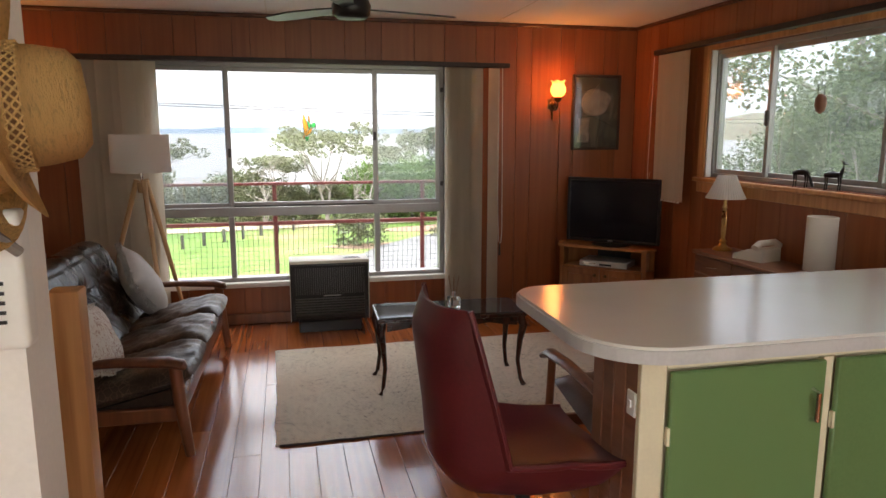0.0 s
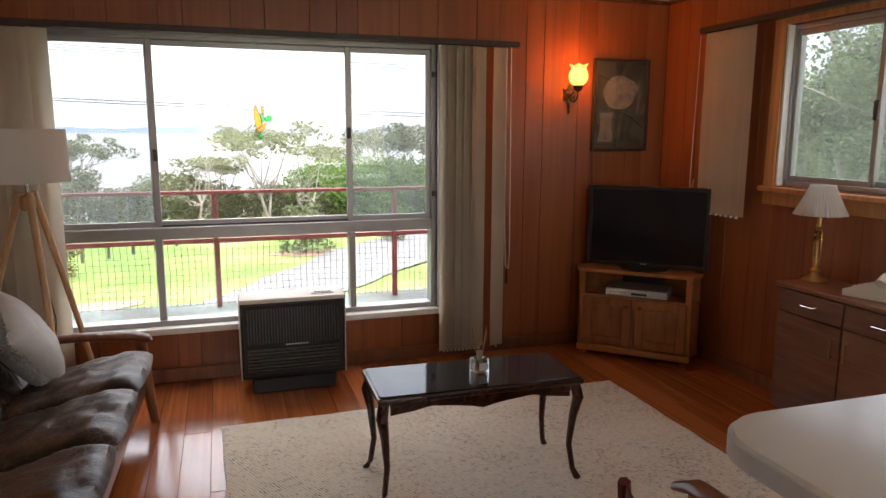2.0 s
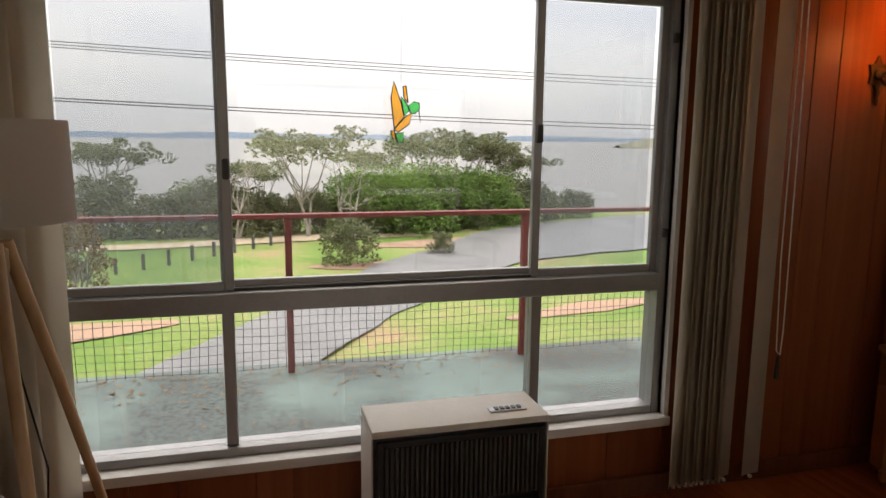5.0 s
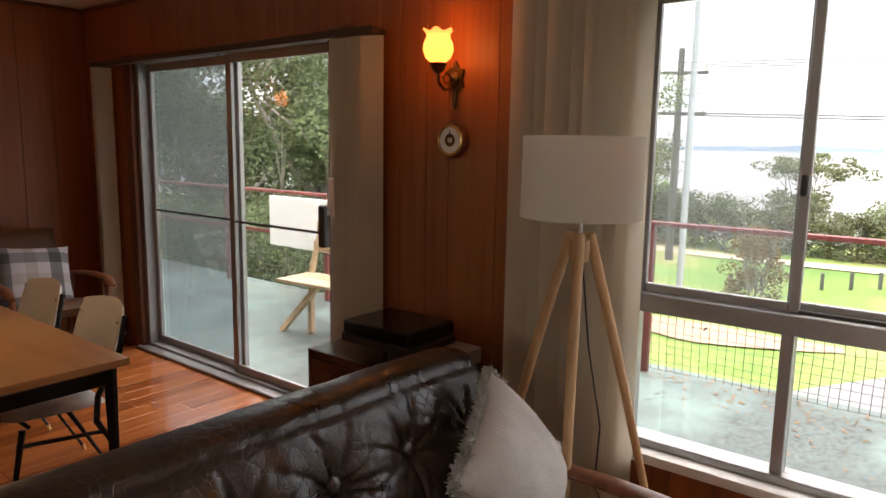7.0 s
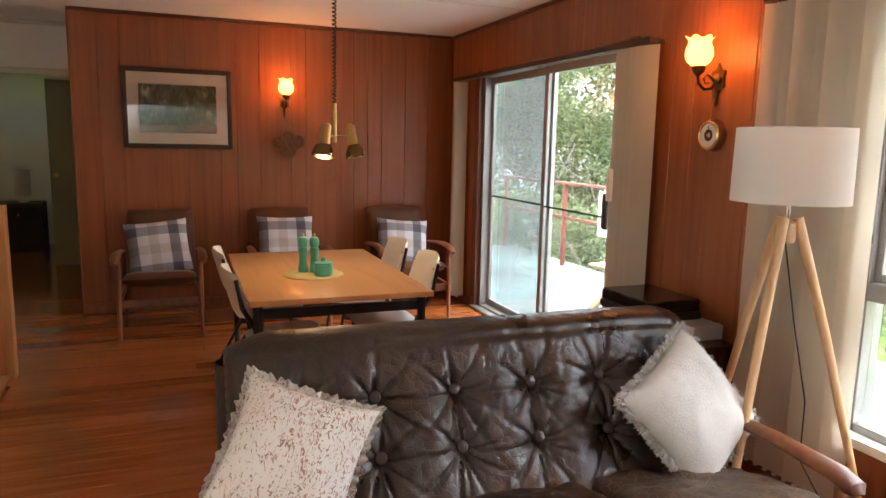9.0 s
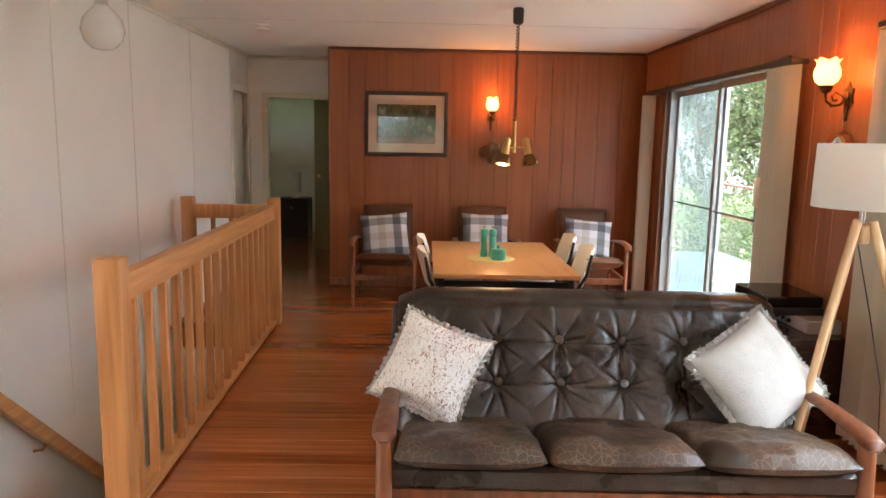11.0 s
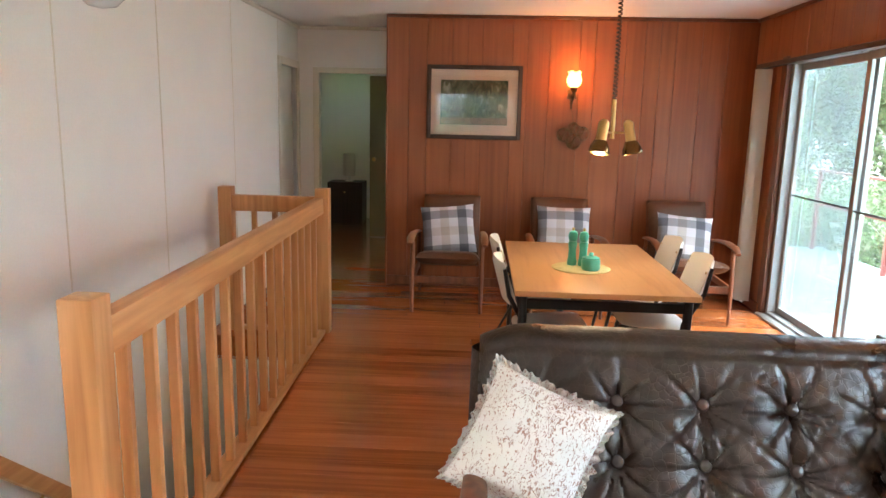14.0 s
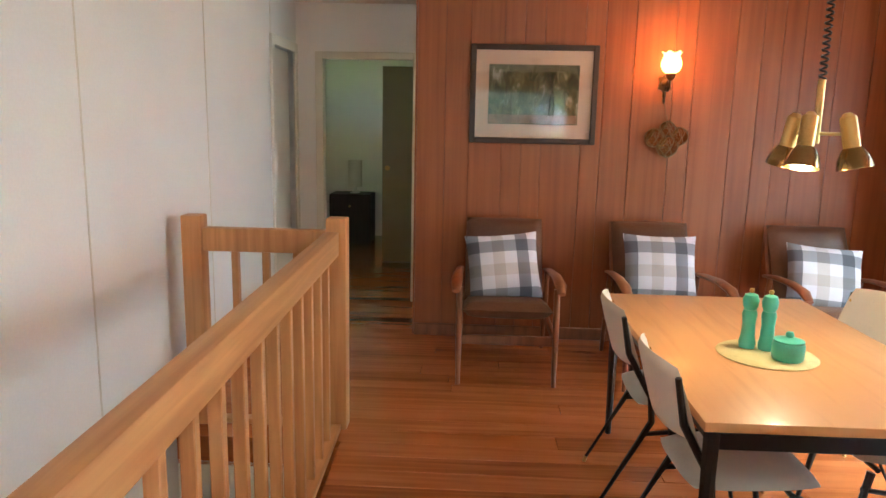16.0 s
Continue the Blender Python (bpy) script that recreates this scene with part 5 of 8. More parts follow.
pend = thing("pendant_light", "brass three-spot pendant on a coiled black cord", "pendant lamp", pose(2.15, -1.575, 0))
part("ceiling_cup", lt([(0.022, H - 0.11), (0.035, H - 0.10), (0.038, H - 0.02), (0.034, H - 0.001)], seg=18), BLACKP, pend, "black ceiling cup")
pts = []
for i in range(260):
    z = H - 0.11 - 0.66 * i / 259
    pts.append((0.011 * math.cos(i * 0.72), 0.011 * math.sin(i * 0.72), z))
part("coiled_cord", tb(pts, 0.0042, 5), BLACKP, pend, "coiled black cord")
part("stem", tb([(0, 0, 1.64), (0, 0, 1.42)], [0.013, 0.013], 12), BRASS, pend, "brass stem")
OLDBRASS = paint("bronzed_brass", (0.20, 0.12, 0.045), 0.25, 1.0, vary=0.25)
for k, a in enumerate((-40, 55, 205)):
    dx, dy = math.cos(radians(a)), math.sin(radians(a))
    px, py = 0.105 * dx, 0.105 * dy
    part("spoke", tb([(0.01 * dx, 0.01 * dy, 1.455), (px, py, 1.455)], 0.006, 8), BRASS, pend)
    tilt = Matrix.Translation((px, py, 1.455)) @ Matrix.Rotation(radians(-13), 4, (-dy, dx, 0)) @ Matrix.Translation((0, 0, -1.455))
    sp = part("spot", lt([(0.003, 1.53), (0.014, 1.528), (0.018, 1.52), (0.026, 1.515), (0.028, 1.505), (0.028, 1.41), (0.030, 1.405)][::-1], (0, 0, 0), 20, tilt), BRASS, pend, "brass spotlight body")
    part("hood", lt([(0.058, 1.335), (0.057, 1.345), (0.052, 1.368), (0.041, 1.392), (0.031, 1.408)], (0, 0, 0), 24, tilt, False), OLDBRASS, sp, "dark bronzed hood")
    if k == 0:
        b = part("bulb", lt([(0.002, 1.343), (0.040, 1.346), (0.044, 1.356), (0.03, 1.38)], (0, 0, 0), 18, tilt), glowing("lit_spot_bulb", (1.0, 0.80, 0.5), 2.0), sp, "lit reflector bulb")
        b.visible_shadow = False
    else:
        part("bulb", lt([(0.002, 1.345), (0.040, 1.348), (0.044, 1.358), (0.03, 1.38)], (0, 0, 0), 18, tilt), WHITEP, sp, "unlit reflector bulb")

fan = thing("ceiling_fan", "dark ceiling fan with three blades at rest", "ceiling fan", pose(5.60, -1.93, 0))
part("canopy", lt([(0.03, H - 0.07), (0.06, H - 0.05), (0.07, H - 0.01), (0.07, H - 0.001)], seg=20), BLACKM, fan)
part("rod", tb([(0, 0, 2.2), (0, 0, H - 0.06)], 0.012, 10), BLACKM, fan)
part("motor", lt([(0.02, 2.085), (0.075, 2.09), (0.095, 2.11), (0.10, 2.15), (0.085, 2.19), (0.03, 2.215)], seg=28), BLACKM, fan, "black motor housing")
for a in (135, 15, 255):
    bm = bmesh.new()
    add_prism(bm, [(0.09, -0.03), (0.2, -0.045), (0.42, -0.06), (0.57, -0.05), (0.60, -0.01), (0.58, 0.03), (0.42, 0.05), (0.2, 0.045), (0.09, 0.03)], -0.004, 0.004, pose(0, 0, 2.14, 9, 0, a))
    part("blade", bm, paint("dark_grey_fan_blade", (0.06, 0.06, 0.062), 0.35, vary=0.1), fan, "dark grey fan blade", False)

globe = thing("globe_light", "opal glass ceiling globe over the stairs", "ceiling light", pose(3.69, -3.70, 0))
part("rod", tb([(0, 0, 2.07), (0, 0, H - 0.001)], [0.03, 0.012], 12), CHROME, globe, "chrome stem")
part("glass", lt([(0.004, 1.87), (0.05, 1.88), (0.083, 1.915), (0.096, 1.965), (0.085, 2.015), (0.05, 2.055), (0.034, 2.072)], seg=28), paint("opal_glass", (0.72, 0.72, 0.70), 0.15, vary=0.03), globe, "white opal glass globe")
smoke = thing("smoke_alarm", "small round white smoke alarm on the ceiling", "smoke alarm", pose(1.2, -3.54, 0))
part("body", lt([(0.035, H - 0.045), (0.055, H - 0.04), (0.06, H - 0.015), (0.064, H - 0.001)], seg=24), WHITEP, smoke)
part("vent", lt([(0.0605, H - 0.022), (0.0615, H - 0.020), (0.0605, H - 0.018)], (0, 0, 0), 24, None, False), BLACKP, smoke)

lamp = thing("floor_lamp", "tripod floor lamp with pale timber legs and linen drum shade", "floor lamp", pose(4.258, -0.385, 0))
bm = bmesh.new()
add_lathe(bm, [(0.198, 1.245), (0.194, 1.505)], seg=48, cap=False)
bmesh.ops.solidify(bm, geom=bm.faces[:], thickness=0.003)
part("shade", bm, LINEN, lamp, "off-white linen drum shade")
part("stem", tb([(0, 0, 1.17), (0, 0, 1.36)], 0.009, 10), CHROME, lamp, "chrome lamp stem")
part("socket", lt([(0.02, 1.33), (0.022, 1.40), (0.016, 1.41)], seg=14), WHITEP, lamp)
part("hub", lt([(0.03, 1.10), (0.034, 1.12), (0.034, 1.17), (0.02, 1.18)], seg=18), LIGHTWOOD, lamp)
for a in (55, 175, 295):
    d = Vector((math.cos(radians(a)), math.sin(radians(a)), 0))
    part("leg", tb([d * 0.035 + Vector((0, 0, 1.19)), d * 0.16 + Vector((0, 0, 0.78)), d * 0.375], [0.019, 0.017, 0.013], 10), LIGHTWOOD, lamp, "round tapered oak leg")
part("power_cord", tb([(0.03, -0.03, 1.10), (0.02, 0.06, 0.8), (0.05, 0.12, 0.5), (0.02, 0.16, 0.25), (0.06, 0.30, 0.01)], 0.003, 6), BLACKP, lamp, "thin black cord")

# ---- wall things ----
def picture(m, w, h, fw, border, framemat, art, label):
    """A framed picture whose wall is at y = 0 behind it; centre at the pose."""
    p = thing("picture_frame", label, "picture", m)
    bm = bmesh.new()
    frame_xz(bm, -w / 2, w / 2, -h / 2, h / 2, -0.03, -0.001, fw, 0.004)
    part("frame", bm, framemat, p)
    part("mount", bx(-w / 2 + fw, w / 2 - fw, -0.014, -0.004, -h / 2 + fw, h / 2 - fw), art[0], p, "", False)
    part("print", bx(-w / 2 + fw + border[0], w / 2 - fw - border[0], -0.019, -0.0145, -h / 2 + fw + border[1], h / 2 - fw - border[1]), art[1], p, "", False)
    g = part("glazing", bx(-w / 2 + fw, w / 2 - fw, -0.0245, -0.0225, -h / 2 + fw, h / 2 - fw), CLEARGLASS, p, "picture glass", False)
    g.visible_shadow = False
    return p


def bush_print(name, cols, scale):
    """A printed woodland scene in soft patches of colour."""
    m, n, l, b = nodes_of(name)
    co = n.new("ShaderNodeTexCoord")
    mp = n.new("ShaderNodeMapping")
    mp.inputs["Scale"].default_value = (1.5, 1, 0.75)
    l.new(co.outputs["Object"], mp.inputs[0])
    a = n.new("ShaderNodeTexNoise")
    a.inputs["Scale"].default_value, a.inputs["Detail"].default_value, a.inputs["Distortion"].default_value = scale, 7, 1.2
    l.new(mp.outputs[0], a.inputs["Vector"])
    r = n.new("ShaderNodeValToRGB")
    e = r.color_ramp.elements
    e[0].position, e[0].color = 0.28, (*cols[0], 1)
    e[1].position, e[1].color = 0.74, (*cols[-1], 1)
    for i, c in enumerate(cols[1:-1]):
        k = e.new(0.28 + 0.46 * (i + 1) / (len(cols) - 1))
        k.color = (*c, 1)
    l.new(a.outputs["Fac"], r.inputs[0])
    l.new(r.outputs[0], b.inputs["Base Color"])
    b.inputs["Roughness"].default_value = 0.6
    return m


MATBOARD = paint("pinkish_mount_board", (0.56, 0.44, 0.37), 0.9, vary=0.04)
scene_print = bush_print("woodland_print", [(0.012, 0.016, 0.010), (0.045, 0.065, 0.025), (0.13, 0.15, 0.08), (0.42, 0.44, 0.38)], 15)
pic = picture(pose(0, -2.398, 1.660, 0, 0, 90), 0.83, 0.635, 0.036, (0.085, 0.09), DARKTRACK, (MATBOARD, scene_print), "framed woodland print with a pale mount in a dark frame")
TRUNKINK = paint("printed_tree_trunks", (0.20, 0.16, 0.13), 0.7, vary=0.6, scale=30)
bm = bmesh.new()
for x, lean, r in ((-0.20, 0.05, 0.010), (-0.13, -0.06, 0.014), (0.10, 0.03, 0.020), (0.14, -0.03, 0.014), (-0.24, -0.02, 0.008)):
    add_tube(bm, [(x, -0.0195, -0.13), (x + lean * 0.5, -0.0195, 0.02), (x + lean * 1.6, -0.0195, 0.175)], [r, r * 0.8, r * 0.4], 6, True, 0.05)
part("printed_trees", bm, TRUNKINK, pic)
bm = bmesh.new()
add_box(bm, -0.29, 0.29, -0.0195, -0.0191, -0.185, -0.13)
part("printed_track", bm, paint("printed_earth_track", (0.20, 0.13, 0.09), 0.7, vary=0.35, scale=14), pic, "", False)
pic2 = picture(pose(7.857, 0, 1.685), 0.44, 0.63, 0.022, (0.001, 0.001), DARKTRACK, (BLACKP, bush_print("night_bush_print", [(0.006, 0.007, 0.006), (0.02, 0.025, 0.018), (0.05, 0.06, 0.04), (0.10, 0.11, 0.08)], 7)), "dark framed picture with pale rounded shapes and branches")
bm = bmesh.new()
blob = []
for k in range(40):
    a = 2 * math.pi * k / 40
    r = 1 + 0.10 * noise.noise((math.cos(a) * 1.6, math.sin(a) * 1.6, 2)) + 0.12 * max(0, math.cos(a - 0.5)) ** 6
    blob.append((-0.012 + 0.128 * r * math.cos(a), 0.085 + 0.112 * r * math.sin(a)))
add_prism(bm, [(x, -z) for x, z in blob], 0.0190, 0.0196, pose(0, 0, 0, 90, 0, 0) @ Matrix.Diagonal((1, -1, 1, 1)))
add_prism(bm, [(-0.165 + 0.012 * math.sin(q), -0.05 - 0.05 * q) for q in range(5)] + [(-0.065 + 0.010 * math.sin(q * 2.0), -0.25 + 0.05 * q) for q in range(5)], 0.0190, 0.0194, pose(0, 0, 0, 90, 0, 0))
part("printed_shape", bm, paint("pale_printed_shape", (0.13, 0.12, 0.105), 0.8, vary=0.55, scale=22, fine=60), pic2, "pale rounded printed shape")
bm = bmesh.new()
for p in ([(-0.19, -0.0198, -0.015), (0.0, -0.0198, -0.03), (0.19, -0.0198, -0.02)], [(0.0, -0.0198, -0.05), (0.10, -0.0198, -0.09), (0.185, -0.0198, -0.16)], [(0.09, -0.0198, -0.085), (0.14, -0.0198, -0.10), (0.19, -0.0198, -0.12)], [(-0.18, -0.02, 0.20), (-0.05, -0.02, 0.15), (0.02, -0.02, 0.24)]):
    add_tube(bm, p, 0.007, 6, True, 0.1)
part("printed_branch", bm, paint("grey_printed_branch", (0.07, 0.07, 0.065), 0.8, vary=0.4), pic2)

baro = thing("barometer", "round brass and timber barometer under the wall sconce", "barometer", pose(3.435, 0, 1.492))
part("rim", lt([(0.078, 0), (0.08, 0.012), (0.072, 0.03), (0.062, 0.034)], (0, 0, 0), 32, pose(0, 0, 0, 90, 0, 0), False), REDWOOD, baro, "turned timber rim")
part("bezel", lt([(0.066, 0.03), (0.068, 0.038), (0.060, 0.043), (0.056, 0.040)], (0, 0, 0), 32, pose(0, 0, 0, 90, 0, 0), False), BRASS, baro, "brass bezel")
part("dial", lt([(0.056, 0.0345), (0.056, 0.036), (0.001, 0.036)], (0, 0, 0), 32, pose(0, 0, 0, 90, 0, 0)), WHITEP, baro, "white dial")
part("dial_ring", lt([(0.028, 0.0362), (0.028, 0.0368), (0.012, 0.0368), (0.012, 0.0362)], (0, 0, 0), 28, pose(0, 0, 0, 90, 0, 0), False), BRONZE, baro)
part("needle", bx(-0.0015, 0.0015, -0.040, -0.038, -0.012, 0.042), BLACKP, baro, "black needle", False)

floats = thing("glass_floats", "cluster of glass fishing floats hung in a cord net", "glass floats", pose(0.0, -1.535, 1.40))
FLOATGLASS = glassy("amber_brown_glass", (0.80, 0.62, 0.36), 0.05)
CORD = paint("brown_net_cord", (0.24, 0.14, 0.07), 0.9)
for dx, dy, dz, r in ((0.085, 0.01, -0.055, 0.066), (0.07, -0.075, 0.0, 0.058), (0.065, 0.088, 0.012, 0.056), (0.06, 0.01, 0.055, 0.05)):
    prof = [(max(0.002, r * math.sin(math.pi * k / 12)), -r * math.cos(math.pi * k / 12)) for k in range(13)]
    part("float", lt(prof, (dx, dy, dz), 20), FLOATGLASS, floats, "brown glass ball")
    bm = bmesh.new()
    for k in range(6):
        for tw in (1, -1):
            add_tube(bm, [(dx + (r + 0.003) * math.sin(q) * math.cos(k * math.pi / 3 + tw * q * 0.6), dy + (r + 0.003) * math.sin(q) * math.sin(k * math.pi / 3 + tw * q * 0.6), dz + (r + 0.003) * math.cos(q)) for q in [0.05 + 3.04 * i / 12 for i in range(13)]], 0.0022, 4, False)
    part("net", bm, CORD, floats, "knotted cord net")
part("cord", tb([(0.07, 0.02, 0.06), (0.04, 0.0, 0.15), (0.012, -0.01, 0.225)], 0.002, 5), CORD, floats)

switch_1 = thing("light_switch", "white wall switch plate beside the stairs", "light switch", pose(4.224, YW, 1.005))
part("plate", bx(-0.036, 0.036, 0.001, 0.009, -0.058, 0.058, 0.004), WHITEP, switch_1)
part("rocker", bx(-0.008, 0.008, 0.009, 0.014, -0.012, 0.012, 0.002), WHITEP, switch_1)
bm = bmesh.new()
for x in (-0.2, 1.0, 2.2, 3.2, 4.4):
    add_box(bm, x - 0.004, x + 0.004, YW, YW + 0.003, -0.1, H - 0.04)
structure("wall_joint", bm, TRIM, "thin cover strips on the white wall", "trim")

phone_box = thing("wall_intercom", "cream plastic wall telephone with a grey cord", "intercom", pose(4.755, YW - 0.14, 1.10))
part("case", bx(-0.07, 0.07, -0.05, -0.001, 0.07, 0.30, 0.012, 3), WHITEP, phone_box)
for k in range(5):
    part("vent_slot", bx(0.005, 0.04, -0.0525, -0.0495, 0.115 + k * 0.016, 0.121 + k * 0.016), BLACKP, phone_box, "dark slot", False)
part("cord", tb([(-0.05, -0.05, 0.27), (-0.01, -0.10, 0.285), (0.05, -0.10, 0.27), (0.075, -0.07, 0.235)], 0.009, 8), paint("grey_cord", (0.22, 0.2, 0.18), 0.8), phone_box, "thick grey cord")
STRAW = paint("woven_straw", (0.55, 0.35, 0.14), 0.8, vary=0.35, scale=60, bump=0.5, fine=220, stretch=(1, 1, 4))


def hat(m, label, crown):
    h = thing("straw_hat", label, "hat", m, "straw hats")
    bm = bmesh.new()
    prof = [(0.165, 0.018), (0.150, 0.004), (0.125, 0.0), (0.098, 0.004), (0.09, 0.02), (0.087, crown * 0.5), (0.08, crown * 0.85), (0.06, crown), (0.002, crown + 0.004)]
    rows = []
    seg = 40
    for r, z in prof:
        rows.append([bm.verts.new((r * math.cos(a) * (1 + 0.04 * math.sin(2 * a)), r * 1.08 * math.sin(a), z + (0.02 * math.cos(2 * a) if r > 0.11 else 0))) for a in [2 * math.pi * k / seg for k in range(seg)]])
    for a, b in zip(rows, rows[1:]):
        for k in range(seg):
            bm.faces.new((a[k], a[(k + 1) % seg], b[(k + 1) % seg], b[k]))
    bmesh.ops.solidify(bm, geom=bm.faces[:], thickness=0.003)
    part("weave", bm, STRAW, h)
    part("band", lt([(0.0915, 0.012), (0.0925, 0.014), (0.091, 0.034), (0.09, 0.034)], (0, 0, 0), 40, Matrix.Diagonal((1, 1.08, 1, 1)), False), paint("brown_hat_band", (0.16, 0.08, 0.03), 0.8), h, "dark open hat band")
    bm = bmesh.new()
    for k in range(40):
        for sgn in (-1, 1):
            a0 = 2 * math.pi * k / 40
            add_tube(bm, [(0.0935 * math.cos(a0 + sgn * q * 0.16), 0.0935 * 1.08 * math.sin(a0 + sgn * q * 0.16), 0.010 + 0.013 * q) for q in (0, 1, 2)], 0.0017, 4, False)
    part("lattice", bm, STRAW, h, "crossed straw lattice")
    return h


hat(pose(4.84, -4.46, 1.555, 0, 86, 14), "natural straw sun hat hanging on the wall end", 0.115)
hat(pose(4.75, -4.47, 1.50, 0, 80, -20), "second straw hat hanging below the first", 0.10)
part("peg", tb([(4.74, -4.341, 1.62), (4.74, -4.40, 1.63)], 0.008, 8), BRASS, tagged(thing("hat_peg", "small brass hat peg on the wall", "peg")))


# ---- vertical blinds ----
def blind(name, label, x0, x1, z0, vanes, y=-0.10, turn=None, ztop=2.035):
    b = thing(name, label, "blind", turn)
    part("head_rail", bx(x0, x1, y - 0.03, y + 0.028, ztop, ztop + 0.035, 0.003), DARKTRACK, b, "dark timber head rail")
    part("bracket", bx((x0 + x1) / 2 - 0.02, (x0 + x1) / 2 + 0.02, y + 0.028, -0.001, ztop + 0.005, ztop + 0.03, 0.002), DARKTRACK, b)
    part("bracket", bx(x1 - 0.06, x1 - 0.02, y + 0.028, -0.001, ztop + 0.005, ztop + 0.03, 0.002), DARKTRACK, b)
    for x, ang, w in vanes:
        bm = bmesh.new()
        c, s = math.cos(radians(ang)), math.sin(radians(ang))
        def vane(u, v):
            q = (u - 0.5) * w
            bow = 0.006 * (1 - (2 * u - 1) ** 2) + 0.005 * noise.noise((x * 9, v * 2.0, 1))
            return (x + q * c - bow * s, y + q * s + bow * c, z0 + (ztop - 0.004 - z0) * v)
        add_grid(bm, 6, 8, vane)
        bmesh.ops.solidify(bm, geom=bm.faces[:], thickness=0.0012)
        vn = part("vane", bm, BLIND, b)
        part("hem_clip", bx(x - 0.006, x + 0.006, y - 0.008, y + 0.008, z0 - 0.012, z0 - 0.001), WHITEP, vn, "", False)
    return b


vanes = [(3.83 + k * 0.052, 12 if k % 3 else 24, 0.10) for k in range(10)] + [(6.55 + k * 0.027, 28 if k % 2 else 36, 0.10) for k in range(10)] + [(6.925, 10, 0.10)]
bl1 = blind("vertical_blind", "cream vertical blind drawn aside from the sea window", 3.78, 7.05, 0.06, vanes, -0.08)
part("pull_cord", tb([(6.955, -0.115, 2.03), (6.955, -0.118, 1.0), (6.965, -0.125, 0.62), (6.985, -0.125, 0.60), (6.995, -0.12, 0.70), (6.985, -0.115, 2.03)], 0.0028, 6), WHITEP, bl1, "looped white bead cord")
part("cord_weight", tb([(6.975, -0.125, 0.60), (6.975, -0.125, 0.50)], [0.006, 0.011], 8), DARKTRACK, bl1)
vanes = [(0.37 + k * 0.012, 82 - k, 0.11) for k in range(6)] + [(2.80 + k * 0.021, 24, 0.115) for k in range(11)]
bl2 = blind("vertical_blind", "cream vertical blind drawn aside from the sliding door", 0.31, 3.04, 0.06, vanes, -0.085, None, 1.965)
part("wand_clip", bx(2.745, 2.775, -0.13, -0.10, 1.12, 1.30, 0.004), WHITEP, bl2, "white blind control clip")
vanes = [(0.595 + k * 0.045, 3, 0.11) for k in range(8)]
bl3 = blind("vertical_blind", "short cream vertical blind beside the side window", 0.5, 3.36, 1.0, vanes, -0.09, pose(XR, 0, 0, 0, 0, -90), 2.115)
part("pull_cord", tb([(0.52, -0.12, 2.1), (0.50, -0.122, 1.2), (0.51, -0.12, 1.08), (0.53, -0.118, 1.2)], 0.0022, 5), WHITEP, bl3, "looped bead cord")

# ---- living area ----
def rug_material():
    m, n, l, b = nodes_of("woven_oatmeal_jute")
    co = n.new("ShaderNodeTexCoord")
    mp = n.new("ShaderNodeMapping")
    mp.inputs["Scale"].default_value = (75, 36, 40)
    l.new(co.outputs["Object"], mp.inputs[0])
    w = n.new("ShaderNodeTexWave")
    w.wave_type, w.bands_direction = "BANDS", "DIAGONAL"
    w.inputs["Scale"].default_value, w.inputs["Distortion"].default_value, w.inputs["Detail"].default_value = 0.6, 3.5, 2
    l.new(mp.outputs[0], w.inputs["Vector"])
    nz = n.new("ShaderNodeTexNoise")
    nz.inputs["Scale"].default_value, nz.inputs["Detail"].default_value = 55, 5
    l.new(co.outputs["Object"], nz.inputs["Vector"])
    st = n.new("ShaderNodeTexNoise")
    st.inputs["Scale"].default_value, st.inputs["Detail"].default_value = 3.0, 3
    l.new(co.outputs["Object"], st.inputs["Vector"])
    a = n.new("ShaderNodeMath")
    a.operation = "MULTIPLY_ADD"
    a.inputs[1].default_value = 0.45
    l.new(w.outputs["Fac"], a.inputs[0])
    l.new(nz.outputs["Fac"], a.inputs[2])
    a2 = n.new("ShaderNodeMath")
    a2.operation = "MULTIPLY_ADD"
    a2.inputs[1].default_value = 0.3
    l.new(st.outputs["Fac"], a2.inputs[0])
    l.new(a.outputs[0], a2.inputs[2])
    r = n.new("ShaderNodeValToRGB")
    e = r.color_ramp.elements
    e[0].position, e[0].color = 0.50, (0.08, 0.06, 0.045, 1)
    e[1].position, e[1].color = 1.0, (0.76, 0.69, 0.57, 1)
    k = e.new(0.61)
    k.color = (0.55, 0.48, 0.39, 1)
    l.new(a2.outputs[0], r.inputs[0])
    l.new(r.outputs[0], b.inputs["Base Color"])
    b.inputs["Roughness"].default_value = 0.95
    bp = n.new("ShaderNodeBump")
    bp.inputs["Strength"].default_value, bp.inputs["Distance"].default_value = 0.6, 0.006
    l.new(a.outputs[0], bp.inputs["Height"])
    l.new(bp.outputs[0], b.inputs["Normal"])
    return m


bm = bmesh.new()


def rug_top(u, v):
    x, y = 5.125 + 2.27 * u, -2.33 + 1.55 * v
    x += 0.012 * noise.noise((v * 9, u * 2, 0)) + (0.04 * (1 - v) if u == 0 else 0)
    y += 0.012 * noise.noise((u * 11, v * 2, 4)) + 0.03 * u * (1 - v)
    edge = 0.0 if min(u, 1 - u, v, 1 - v) < 0.004 else 1.0
    return (x, y, 0.002 + edge * (0.009 + 0.002 * noise.noise((u * 14, v * 10, 7))))


